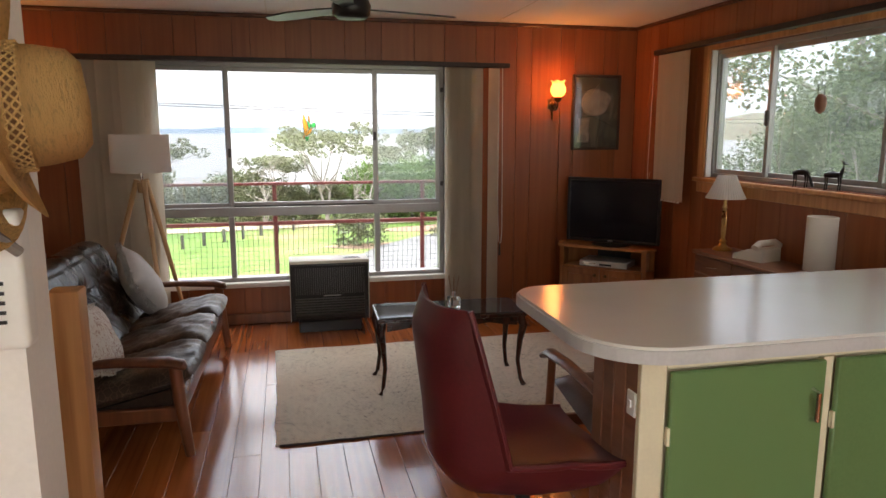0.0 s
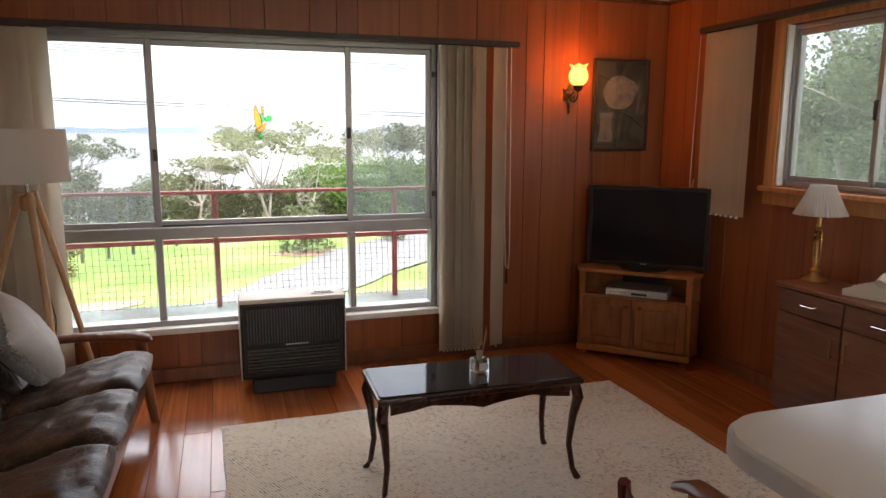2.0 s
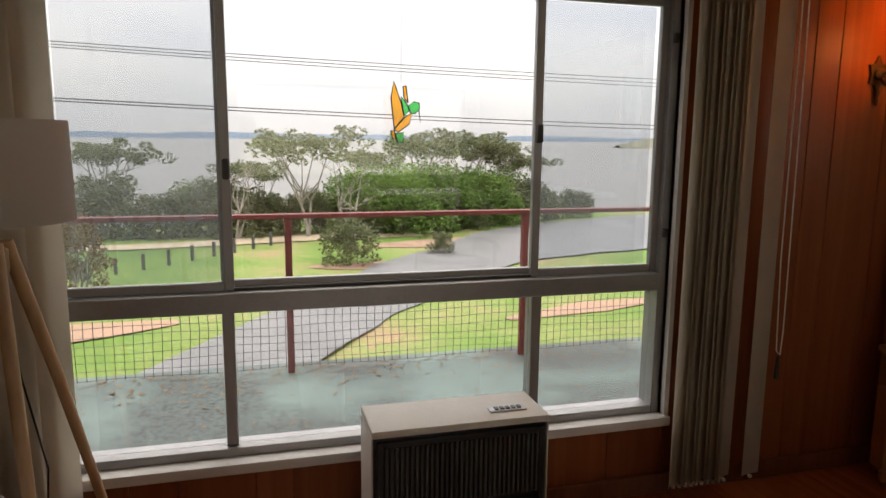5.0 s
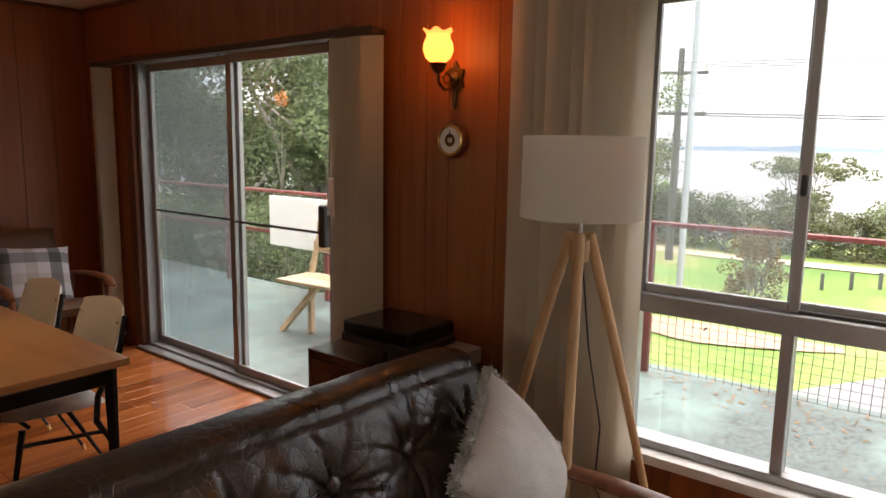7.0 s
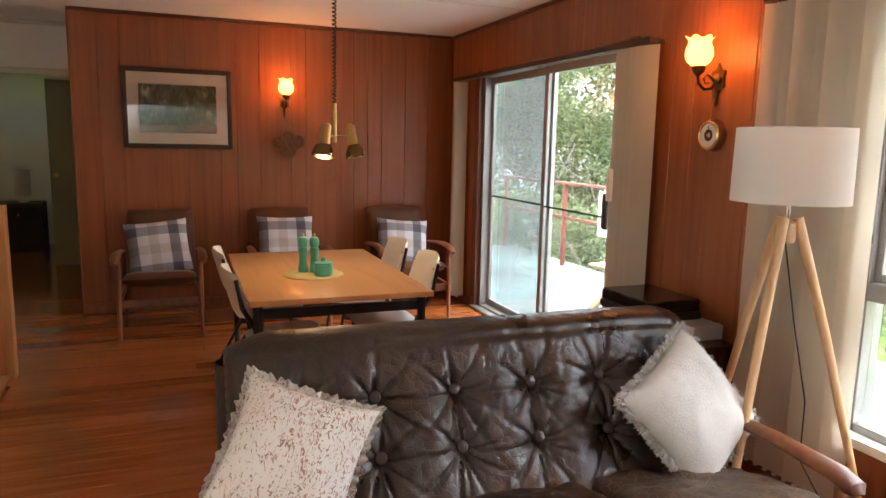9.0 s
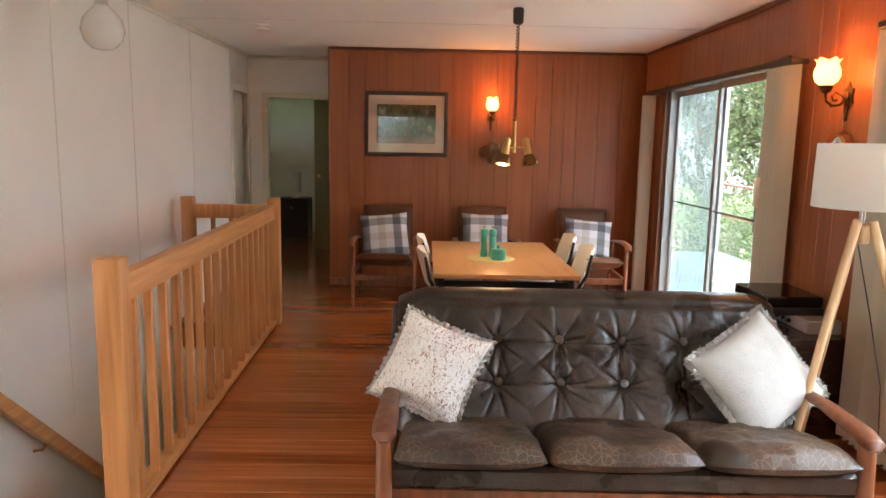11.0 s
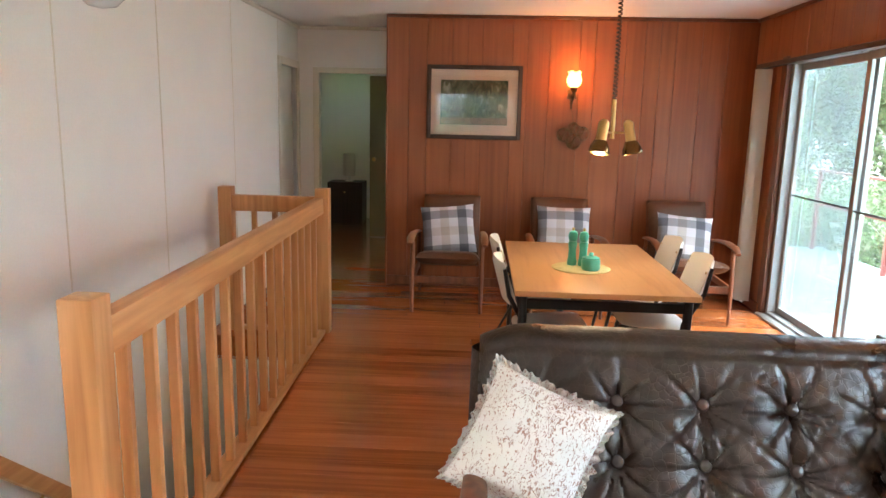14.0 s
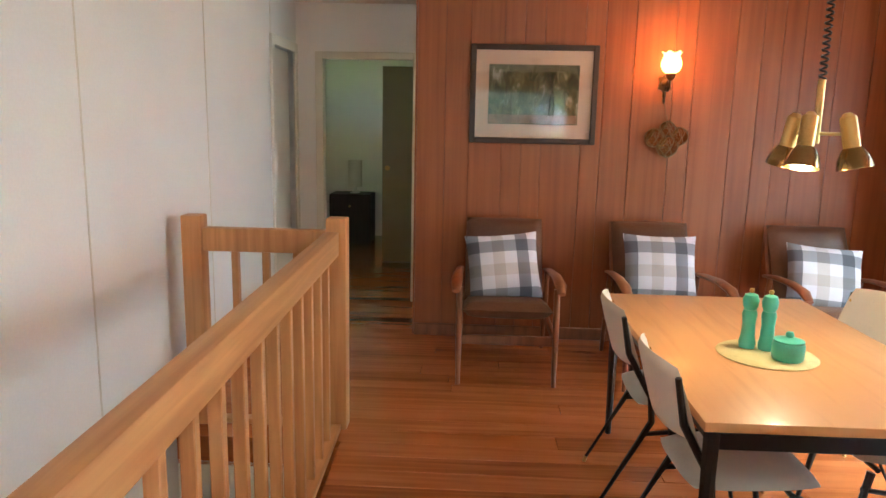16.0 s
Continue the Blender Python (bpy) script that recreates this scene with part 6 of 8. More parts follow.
add_grid(bm, 120, 80, rug_top)
rug = thing("rug", "oatmeal woven jute rug on the timber floor", "rug")
part("weave", bm, rug_material(), rug)
bm = bmesh.new()
add_tube(bm, [(5.165 + 2.2 * i / 30, -2.333 + 0.03 * i / 30 + 0.006 * noise.noise((i * 0.9, 0, 0)), 0.006) for i in range(31)], 0.006, 6)
part("binding", bm, paint("dark_rug_binding", (0.05, 0.035, 0.03), 0.9), rug, "dark bound edge")

ct = thing("coffee_table", "dark mahogany coffee table with cabriole legs and glass top", "coffee table", pose(6.175, -1.63, 0.0, 0, 0, -1.5))
BLACKGLASS = paint("black_glass_top", (0.012, 0.012, 0.014), 0.06, vary=0.1, bump=0.0)
part("tabletop", bx(-0.445, 0.445, -0.185, 0.185, 0.44, 0.466, 0.008, 3), DARKWOOD, ct)
part("glass_top", bx(-0.435, 0.435, -0.175, 0.175, 0.4665, 0.4715, 0.002), BLACKGLASS, ct, "dark glass table top")
for sx in (-1, 1):
    for sy in (-1, 1):
        x, y = sx * 0.405, sy * 0.145
        part("leg", tb([(x + sx * 0.030, y + sy * 0.030, 0.008), (x + sx * 0.012, y + sy * 0.012, 0.05), (x - sx * 0.002, y - sy * 0.002, 0.16), (x + sx * 0.008, y + sy * 0.008, 0.29), (x + sx * 0.022, y + sy * 0.022, 0.38), (x + sx * 0.010, y + sy * 0.010, 0.44)], [0.016, 0.012, 0.013, 0.018, 0.025, 0.022], 10), DARKWOOD, ct, "curved cabriole leg")
scallop = [(-0.39, 0.44), (0.39, 0.44), (0.39, 0.385), (0.30, 0.395), (0.22, 0.41), (0.12, 0.40), (0.05, 0.39), (0.0, 0.378), (-0.05, 0.39), (-0.12, 0.40), (-0.22, 0.41), (-0.30, 0.395), (-0.39, 0.385)]
for sy in (-1, 1):
    bm = bmesh.new()
    add_prism(bm, scallop[::-1], -0.008, 0.008, Matrix.Translation((0, sy * 0.155, 0)) @ pose(0, 0, 0, 90, 0, 0))
    part("apron", bm, DARKWOOD, ct, "scalloped apron", False)
for sx in (-1, 1):
    part("end_apron", bx(sx * 0.413 - 0.008, sx * 0.413 + 0.008, -0.13, 0.13, 0.395, 0.44, 0.003), DARKWOOD, ct)

dif = thing("reed_diffuser", "glass reed diffuser on the coffee table", "diffuser", pose(6.215, -1.62, 0.472, 0, 0, 12))
part("bottle", bx(-0.032, 0.032, -0.032, 0.032, 0, 0.062, 0.006, 2), glassy("clear_bottle_glass", (0.95, 0.97, 0.96)), dif)
part("label", bx(-0.02, 0.02, -0.034, -0.0325, 0.012, 0.045), paint("white_label", (0.7, 0.7, 0.66), 0.7), dif, "plain white label", False)
part("neck", lt([(0.012, 0.062), (0.012, 0.08), (0.015, 0.081), (0.015, 0.09)], seg=14), SILVER, dif)
for k in range(6):
    a = k * 1.05
    part("reed", tb([(0.004 * math.cos(a), 0.004 * math.sin(a), 0.02), (0.036 * math.cos(a), 0.036 * math.sin(a), 0.19)], 0.0016, 5), LIGHTWOOD, dif, "thin timber reed")

SLATGREY = paint("worn_dark_grey_slats", (0.07, 0.068, 0.066), 0.35, 0.3, vary=0.2)
heater = thing("gas_heater", "free-standing gas heater with cream top and black slatted front", "heater", pose(5.545, -0.27, 0))
part("case", bx(-0.295, 0.295, -0.10, 0.11, 0.09, 0.535, 0.008, 2), BLACKM, heater, "black enamel case")
part("top", bx(-0.30, 0.30, -0.115, 0.115, 0.536, 0.562, 0.008, 2), CREAMMETAL, heater, "cream enamel top")
for sx in (-1, 1):
    part("side_panel", bx(sx * 0.2985 - 0.003, sx * 0.2985 + 0.003, -0.108, 0.11, 0.09, 0.535, 0.002), CREAMMETAL, heater)
part("front_frame", frame_xz(bm := bmesh.new(), -0.285, 0.285, 0.115, 0.525, -0.118, -0.101, 0.022) or bm, BLACKM, heater)
for k in range(32):
    x = -0.255 + k * 0.51 / 31
    part("slat", bx(x - 0.0035, x + 0.0035, -0.124, -0.102, 0.30, 0.503), SLATGREY, heater, "", False)
for k in range(7):
    part("louvre", bx(-0.262, 0.262, -0.122, -0.102, 0.14 + k * 0.02, 0.149 + k * 0.02), SLATGREY, heater, "", False)
part("badge", bx(-0.05, 0.08, -0.1195, -0.117, 0.285, 0.293), SILVER, heater, "small silver badge strip", False)
part("control_strip", bx(0.11, 0.24, -0.06, -0.02, 0.5625, 0.568, 0.002), SILVER, heater, "silver control strip")
for k in range(5):
    part("control_button", bx(0.13 + k * 0.02, 0.143 + k * 0.02, -0.05, -0.03, 0.568, 0.572), BLACKP, heater, "", False)
part("base", bx(-0.24, 0.24, -0.10, 0.10, 0.0, 0.09, 0.008), BLACKM, heater)

# television corner
ang = -43.5
tvc = thing("television_cabinet", "orange pine corner television cabinet with two doors", "cabinet", pose(7.735, -0.475, 0, 0, 0, ang))
bm = bmesh.new()
out = [(-0.36, 0.0), (0.36, 0.0), (0.40, 0.12), (0.16, 0.40), (-0.16, 0.40), (-0.40, 0.12)]
add_prism(bm, [(x * 1.03, y - (0.012 if y == 0 else 0)) for x, y in out], 0.578, 0.60)
part("top", bm, ORANGEPINE, tvc, "red-brown varnished top", False)
bm = bmesh.new()
add_prism(bm, [(-0.36, 0.02), (0.36, 0.02), (0.40, 0.12), (0.16, 0.39), (-0.16, 0.39), (-0.40, 0.12)], 0.06, 0.42)
part("body", bm, ORANGEPINE, tvc, "", False)
for sx in (-1, 1):
    bm = bmesh.new()
    add_box(bm, *sorted((sx * 0.36, sx * 0.325)), 0.005, 0.12, 0.42, 0.577)
    add_prism(bm, [(sx * 0.16, 0.39), (sx * 0.40, 0.12), (sx * 0.36, 0.12), (sx * 0.14, 0.36)][::sx], 0.42, 0.577)
    part("shelf_side", bm, ORANGEPINE, tvc, "", False)
bm = bmesh.new()
add_prism(bm, [(-0.15, 0.365), (-0.15, 0.355), (0.15, 0.355), (0.15, 0.365)], 0.425, 0.577)
part("shelf_back", bm, BLACKP, tvc, "dark shelf back", False)
part("plinth", bx(-0.37, 0.37, -0.01, 0.03, 0.03, 0.075, 0.006), ORANGEPINE, tvc)
for sx in (-1, 1):
    bm = bmesh.new()
    x0, x1 = sorted((sx * 0.012, sx * 0.335))
    frame_xz(bm, x0, x1, 0.085, 0.41, -0.002, 0.018, 0.055, 0.003)
    d = part("door", bm, ORANGEPINE, tvc, "framed pine door")
    part("panel", bx(x0 + 0.055, x1 - 0.055, 0.006, 0.016, 0.14, 0.355), ORANGEPINE, d, "", False)
    part("handle", lt([(0.007, 0), (0.007, 0.012), (0.014, 0.018), (0.012, 0.026), (0.003, 0.028)], (0, 0, 0), 12, Matrix.Translation((sx * 0.045, -0.003, 0.36)) @ pose(0, 0, 0, 90, 0, 0)), BRONZE, d, "small dark knob")
for x in (-0.33, 0.33):
    part("foot", lt([(0.02, 0), (0.026, 0.015), (0.02, 0.03)], (x, 0.03, 0), 12), ORANGEPINE, tvc)
dvd = thing("disc_player", "slim silver disc player on the cabinet shelf", "disc player", pose(7.735, -0.475, 0.4205, 0, 0, ang))
part("case", bx(-0.19, 0.21, 0.015, 0.26, 0.006, 0.055, 0.004), SILVER, dvd)
part("display", bx(-0.02, 0.08, 0.0125, 0.0155, 0.018, 0.034), BLACKP, dvd, "black display window", False)
part("tray", bx(-0.16, -0.05, 0.0125, 0.0155, 0.022, 0.04), CHROME, dvd, "", False)
tv = thing("television", "black flat screen television on the corner cabinet", "television", pose(7.735, -0.475, 0.601, 0, 0, ang))
part("stand", lt([(0.16, 0.0), (0.165, 0.008), (0.08, 0.016), (0.03, 0.02), (0.025, 0.07)], (0.03, 0.16, 0), 26), BLACKP, tv)
bm = bmesh.new()
frame_xz(bm, -0.35, 0.43, 0.018, 0.55, 0.12, 0.15, 0.026, 0.005)
part("bezel", bm, BLACKP, tv, "gloss black bezel")
part("screen", bx(-0.325, 0.405, 0.128, 0.136, 0.043, 0.525), SCREEN, tv, "dark switched-off screen", False)
part("back_shell", bx(-0.33, 0.41, 0.137, 0.20, 0.04, 0.53, 0.012), BLACKP, tv)
part("badge", bx(0.01, 0.05, 0.1185, 0.1205, 0.028, 0.036), SILVER, tv, "", False)

# sideboard with its things
sb = thing("sideboard", "low walnut veneer sideboard under the side window", "sideboard")
part("top", bx(7.895, XR - 0.012, -3.12, -1.505, 0.722, 0.745, 0.004), WALNUT, sb)
part("body", bx(7.925, XR - 0.012, -3.11, -1.515, 0.07, 0.721, 0.003), WALNUT, sb)
part("plinth", bx(7.96, XR - 0.03, -3.10, -1.53, 0.0, 0.07), DARKTRACK, sb, "", False)
for k in range(4):
    y1 = -1.52 - k * 0.397
    y0 = y1 - 0.39
    dr = part("drawer", bx(7.909, 7.924, y0, y1, 0.60, 0.715, 0.003), WALNUT, sb)
    part("handle", tb([(7.909, (y0 + y1) / 2 - 0.045, 0.66), (7.892, (y0 + y1) / 2 - 0.035, 0.655), (7.892, (y0 + y1) / 2 + 0.035, 0.655), (7.909, (y0 + y1) / 2 + 0.045, 0.66)], 0.004, 8), CHROME, dr, "slim metal handle")
    d = part("door", bx(7.909, 7.924, y0, y1, 0.085, 0.594, 0.003), WALNUT, sb)
    yh = y0 + 0.035 if k % 2 == 0 else y1 - 0.035
    part("handle", tb([(7.909, yh, 0.44), (7.89, yh, 0.45), (7.89, yh, 0.53), (7.909, yh, 0.54)], 0.004, 8), BRASS, d, "brass loop handle")

tl = thing("table_lamp", "brass table lamp with a pleated cream shade on the sideboard", "table lamp", pose(8.07, -1.58, 0.7455))
part("base", lt([(0.062, 0), (0.064, 0.008), (0.05, 0.018), (0.03, 0.026), (0.018, 0.05), (0.026, 0.06), (0.014, 0.075)], seg=28), BRASS, tl)
for sx in (-1, 1):
    part("upright", tb([(0, sx * 0.01, 0.075), (0, sx * 0.02, 0.10), (0, sx * 0.02, 0.25), (0, sx * 0.008, 0.275)], 0.0045, 8), BRASS, tl)
part("stem", lt([(0.006, 0.07), (0.012, 0.11), (0.006, 0.13), (0.006, 0.26), (0.018, 0.285), (0.012, 0.30), (0.012, 0.36)], seg=14), BRASS, tl)
bm = bmesh.new()
rows = []
for r, z in ((0.125, 0.345), (0.10, 0.395), (0.072, 0.455), (0.056, 0.495)):
    rows.append([bm.verts.new(((r + 0.003 * math.cos(44 * a)) * math.cos(a), (r + 0.003 * math.cos(44 * a)) * math.sin(a), z)) for a in [2 * math.pi * k / 132 for k in range(132)]])
for a, b in zip(rows, rows[1:]):
    for k in range(132):
        bm.faces.new((a[k], a[(k + 1) % 132], b[(k + 1) % 132], b[k]))
bmesh.ops.solidify(bm, geom=bm.faces[:], thickness=0.002)
part("shade", bm, LINEN, tl, "pleated cream shade")
wl2 = thing("table_lamp", "white cylinder table lamp on the sideboard", "table lamp", pose(8.06, -2.45, 0.7455))
part("shade", lt([(0.078, 0.03), (0.078, 0.325), (0.074, 0.326), (0.074, 0.03)], (0, 0, 0), 36, None, False), LINEN, wl2, "white cylindrical shade")
part("base", lt([(0.05, 0), (0.05, 0.006), (0.012, 0.012), (0.012, 0.20)], seg=20), CHROME, wl2)
ph = thing("telephone", "cream push-button telephone on the sideboard", "telephone", pose(8.06, -1.93, 0.7455, 0, 0, -75))
bm = bmesh.new()
add_prism(bm, [(-0.10, 0.0), (0.11, 0.0), (0.11, 0.075), (0.06, 0.085), (-0.10, 0.03)], -0.085, 0.085, pose(0, 0, 0, 90, 0, 0))
part("body", bm, CREAMMETAL, ph, "", False)
part("handset", tb([(0.075, -0.105, 0.085), (0.075, -0.07, 0.112), (0.075, 0.07, 0.112), (0.075, 0.105, 0.085)], [0.026, 0.02, 0.02, 0.026], 12), CREAMMETAL, ph)
for i in range(3):
    for j in range(4):
        part("key", bx(-0.008, 0.008, -0.006, 0.006, 0, 0.006, m=Matrix.Translation((-0.07 + j * 0.026, -0.03 + i * 0.03, 0.040 + j * 0.0089)) @ pose(0, 0, 0, 0, -19, 0)), WHITEP, ph, "", False)

DARKIRON = paint("dark_cast_metal", (0.02, 0.017, 0.014), 0.45, 0.6)


def deer(m, grazing, label):
    """A small cast ornament in one mesh."""
    bm = bmesh.new()
    add_tube(bm, [(-0.045, 0, 0.085), (0.0, 0, 0.092), (0.045, 0, 0.09)], [0.016, 0.019, 0.016], 8)
    for x in (-0.04, 0.038):
        for y in (-0.009, 0.009):
            add_tube(bm, [(x, y, 0.085), (x + 0.004, y, 0.045), (x, y, 0.0)], [0.007, 0.0035, 0.003], 6)
    if grazing:
        add_tube(bm, [(0.045, 0, 0.092), (0.066, 0, 0.06), (0.082, 0, 0.022), (0.092, 0, 0.012)], [0.012, 0.008, 0.009, 0.004], 7)
    else:
        add_tube(bm, [(0.043, 0, 0.092), (0.056, 0, 0.13), (0.058, 0, 0.155), (0.082, 0, 0.152)], [0.012, 0.008, 0.009, 0.004], 7)
        for y in (-1, 1):
            add_tube(bm, [(0.055, y * 0.004, 0.16), (0.048, y * 0.014, 0.175)], [0.004, 0.001], 5)
    add_tube(bm, [(-0.045, 0, 0.09), (-0.06, 0, 0.08)], [0.005, 0.002], 5)
    ob = part("deer_figurine", bm, DARKIRON, None)
    ob.matrix_basis = m
    return tagged(ob, label, "figurine", "deer figurines")


deer(pose(XR + 0.005, -2.06, SZ0 - 0.0045, 0, 0, -80), True, "small dark metal grazing deer on the window sill")
deer(pose(XR + 0.005, -2.31, SZ0 - 0.0045, 0, 0, -75), False, "small dark metal standing deer on the window sill")
orn = thing("hanging_ornament", "brown leather pouch ornament hung at the side window", "ornament", pose(XR + 0.03, -2.14, 1.70))
part("pouch", lt([(0.004, -0.075), (0.022, -0.06), (0.032, -0.03), (0.03, 0.01), (0.02, 0.03), (0.012, 0.036)], seg=18), paint("brown_leather_pouch", (0.16, 0.055, 0.025), 0.5), orn)
part("strap", tb([(0, -0.02, 0.03), (0, -0.025, 0.08), (0, 0.03, 0.095), (0, 0.025, 0.03)], 0.003, 6), DARKIRON, orn, "dark looped strap")
part("thread", tb([(0, 0.0, 0.09), (0, 0.0, 0.355)], 0.0008, 4), DARKIRON, orn)

# stained glass ornament in the sea window
sg = thing("stained_glass_ornament", "orange and green stained glass ornament hung in the sea window", "ornament", pose(5.425, 0.028, 1.565))
AMBER = glassy("amber_stained_glass", (0.95, 0.42, 0.02), 0.1)
GREEN = glassy("green_stained_glass", (0.03, 0.55, 0.10), 0.1)
LEAD = paint("dark_lead_came", (0.03, 0.03, 0.028), 0.5, 0.5)
pieces = [
    (AMBER, [(-0.028, -0.075), (0.012, -0.025), (0.0, 0.03), (-0.03, 0.115), (-0.042, 0.05), (-0.036, -0.01)]),
    (GREEN, [(0.002, 0.03), (0.014, -0.022), (0.035, 0.0), (0.022, 0.03), (0.0, 0.055)]),
    (AMBER, [(0.012, 0.05), (0.03, 0.03), (0.02, 0.10), (0.008, 0.095)]),
    (AMBER, [(-0.03, -0.078), (0.014, -0.03), (0.045, -0.01), (0.035, -0.055), (-0.01, -0.088)]),
    (GREEN, [(0.04, -0.012), (0.06, -0.012), (0.078, 0.006), (0.076, 0.03), (0.055, 0.035), (0.03, 0.018)]),
    (GREEN, [(-0.025, -0.095), (0.012, -0.09), (0.008, -0.13), (-0.012, -0.135)]),
    (AMBER, [(-0.044, -0.085), (-0.028, -0.082), (-0.022, -0.12), (-0.034, -0.115)]),
]
for mt, o in pieces:
    bm = bmesh.new()
    add_prism(bm, o, -0.002, 0.002, pose(0, 0, 0, 90, 0, 0))
    g = part("glass_piece", bm, mt, sg, "", False)
    g.visible_shadow = False
    part("lead", tb([(x, 0, z) for x, z in o + [o[0]]], 0.0028, 5), LEAD, sg, "dark lead edge")
part("beak", tb([(0.074, 0, 0.004), (0.082, 0, -0.05)], [0.003, 0.001], 5), LEAD, sg)
part("thread", tb([(0.0, 0, 0.11), (0.0, 0, 0.54)], 0.0006, 4), LEAD, sg)
sg.scale = (0.86, 0.86, 0.86)

# stereo console by the sliding door
con = thing("stereo_console", "dark timber stereo console by the sliding door", "console")
part("case", bx(2.89, 3.72, -0.385, -0.03, 0.0, 0.53, 0.004), DARKWOOD, con)
part("speaker_cloth", bx(3.30, 3.68, -0.392, -0.386, 0.06, 0.47), paint("brown_speaker_cloth", (0.05, 0.035, 0.025), 0.9, fine=400, bump=0.3), con, "", False)
part("drawer", bx(2.92, 3.26, -0.392, -0.386, 0.30, 0.49), DARKWOOD, con, "", False)
part("tuner", bx(3.22, 3.62, -0.20, -0.02, 0.53, 0.60, 0.004), SILVER, con, "silver tuner face")
for k in range(4):
    part("knob", tb([(3.26 + k * 0.06, -0.20, 0.56), (3.26 + k * 0.06, -0.215, 0.56)], 0.011, 12), BLACKP, con)
tt = thing("record_player", "black record player with a closed smoked lid on the console", "record player", pose(3.30, -0.21, 0.6005))
part("plinth", bx(-0.2, 0.2, -0.16, 0.16, 0.0, 0.04, 0.005), BLACKP, tt)
part("lid", bx(-0.195, 0.195, -0.155, 0.155, 0.041, 0.10, 0.008), SCREEN, tt, "smoked plastic lid")

# ---- breakfast bar, cupboards and stool ----
def rounded(x0, x1, y0, y1, rs, n=10):
    """Corners in order: low-low, high-low, high-high, low-high, with their radii."""
    out = []
    for (cx, cy, a0), r in zip(((x0, y0, 180), (x1, y0, 270), (x1, y1, 0), (x0, y1, 90)), rs):
        sx, sy = (1 if cx == x0 else -1), (1 if cy == y0 else -1)
        if r < 0.001:
            out.append((cx, cy))
            continue
        for k in range(n + 1):
            a = radians(a0 + 90 * k / n)
            out.append((cx + sx * r + r * math.cos(a), cy + sy * r + r * math.sin(a)))
    return out


LAMINATE = paint("speckled_white_laminate", (0.74, 0.72, 0.68), 0.16, vary=0.05, scale=3, bump=0.015, fine=300)
EDGING = paint("ribbed_grey_edging", (0.55, 0.55, 0.55), 0.35, 0.0, vary=0.08)
GREENP = paint("sage_green_gloss_paint", (0.125, 0.225, 0.085), 0.38, vary=0.08, scale=3)
CREAMP = paint("cream_gloss_paint", (0.74, 0.68, 0.49), 0.4, vary=0.05)
worktop = thing("bar_worktop", "pale speckled laminate breakfast bar top with rounded corners", "worktop")
bm = bmesh.new()
add_prism(bm, rounded(6.0, XR - 0.02, -4.085, -3.325, (0.22, 0, 0, 0.12)), 0.942, 0.98)
bmesh.ops.bevel(bm, geom=[e for e in bm.edges if abs(e.verts[0].co.z - 0.98) < 1e-4 and abs(e.verts[1].co.z - 0.98) < 1e-4], offset=0.004, segments=2, affect="EDGES")
part("top", bm, LAMINATE, worktop)
line = rounded(5.994, XR - 0.02, -4.092, -3.318, (0.22, 0, 0, 0.12))
bm = bmesh.new()
inner = rounded(6.001, XR - 0.021, -4.084, -3.326, (0.22, 0, 0, 0.12))
rows = [[bm.verts.new((x, y, z)) for (x, y), z in ((q, 0.936), (o, 0.936), (o, 0.971), (q, 0.971))] for o, q in zip(line, inner)]
for a, b in zip(rows, rows[1:] + rows[:1]):
    for k in range(3):
        bm.faces.new((a[k], b[k], b[k + 1], a[k + 1]))
part("edge_strip", bm, EDGING, worktop, "grey metal edge strip", False)

bar = thing("bar_cabinet", "breakfast bar with sage green doors and timber panelled end", "cabinet")
BX0, BY0, BY1 = 6.13, -4.03, -3.74
part("carcass", bx(BX0 + 0.02, XR - 0.03, BY0 + 0.02, BY1, 0.0, 0.935), CREAMP, bar, "cream painted carcass", False)
for k in range(4):
    y0 = BY0 + 0.02 + k * (BY1 - BY0 - 0.02) / 4
    part("end_board", bx(BX0 + 0.004, BX0 + 0.019, y0 + 0.002, y0 + (BY1 - BY0 - 0.02) / 4 - 0.001, 0.0, 0.934, 0.003), WALNUT, bar, "grooved timber end board")
part("end_stile", bx(BX0, BX0 + 0.075, BY0 - 0.004, BY0 + 0.019, 0.0, 0.934, 0.003), CREAMP, bar, "cream corner stile")
part("top_stile", bx(BX0 + 0.076, XR - 0.03, BY0 - 0.002, BY0 + 0.019, 0.905, 0.934, 0.002), CREAMP, bar)
part("kick_board", bx(BX0 + 0.076, XR - 0.03, BY0 + 0.04, BY0 + 0.06, 0.0, 0.09), CREAMP, bar, "", False)
x = BX0 + 0.08
while x < XR - 0.4:
    d = part("door", bx(x, x + 0.475, BY0 - 0.022, BY0 - 0.003, 0.10, 0.90, 0.004), GREENP, bar, "sage green painted door")
    part("handle", tb([(x + 0.435, BY0 - 0.022, 0.73), (x + 0.435, BY0 - 0.045, 0.735), (x + 0.435, BY0 - 0.045, 0.815), (x + 0.435, BY0 - 0.022, 0.82)], 0.007, 8), CHROME, d, "chrome bow handle")
    for z in (0.25, 0.72):
        part("hinge", bx(x - 0.006, x + 0.002, BY0 - 0.02, BY0 - 0.006, z - 0.025, z + 0.025), CREAMP, d, "", False)
    part("stile", bx(x + 0.478, x + 0.512, BY0 - 0.003, BY0 + 0.019, 0.09, 0.904, 0.002), CREAMP, bar)
    x += 0.515
outlet = thing("power_outlet", "white power outlet on the bar end", "power outlet", pose(BX0 + 0.004, -3.99, 0.80))
part("plate", bx(-0.009, -0.001, -0.022, 0.022, -0.035, 0.035, 0.003), WHITEP, outlet)
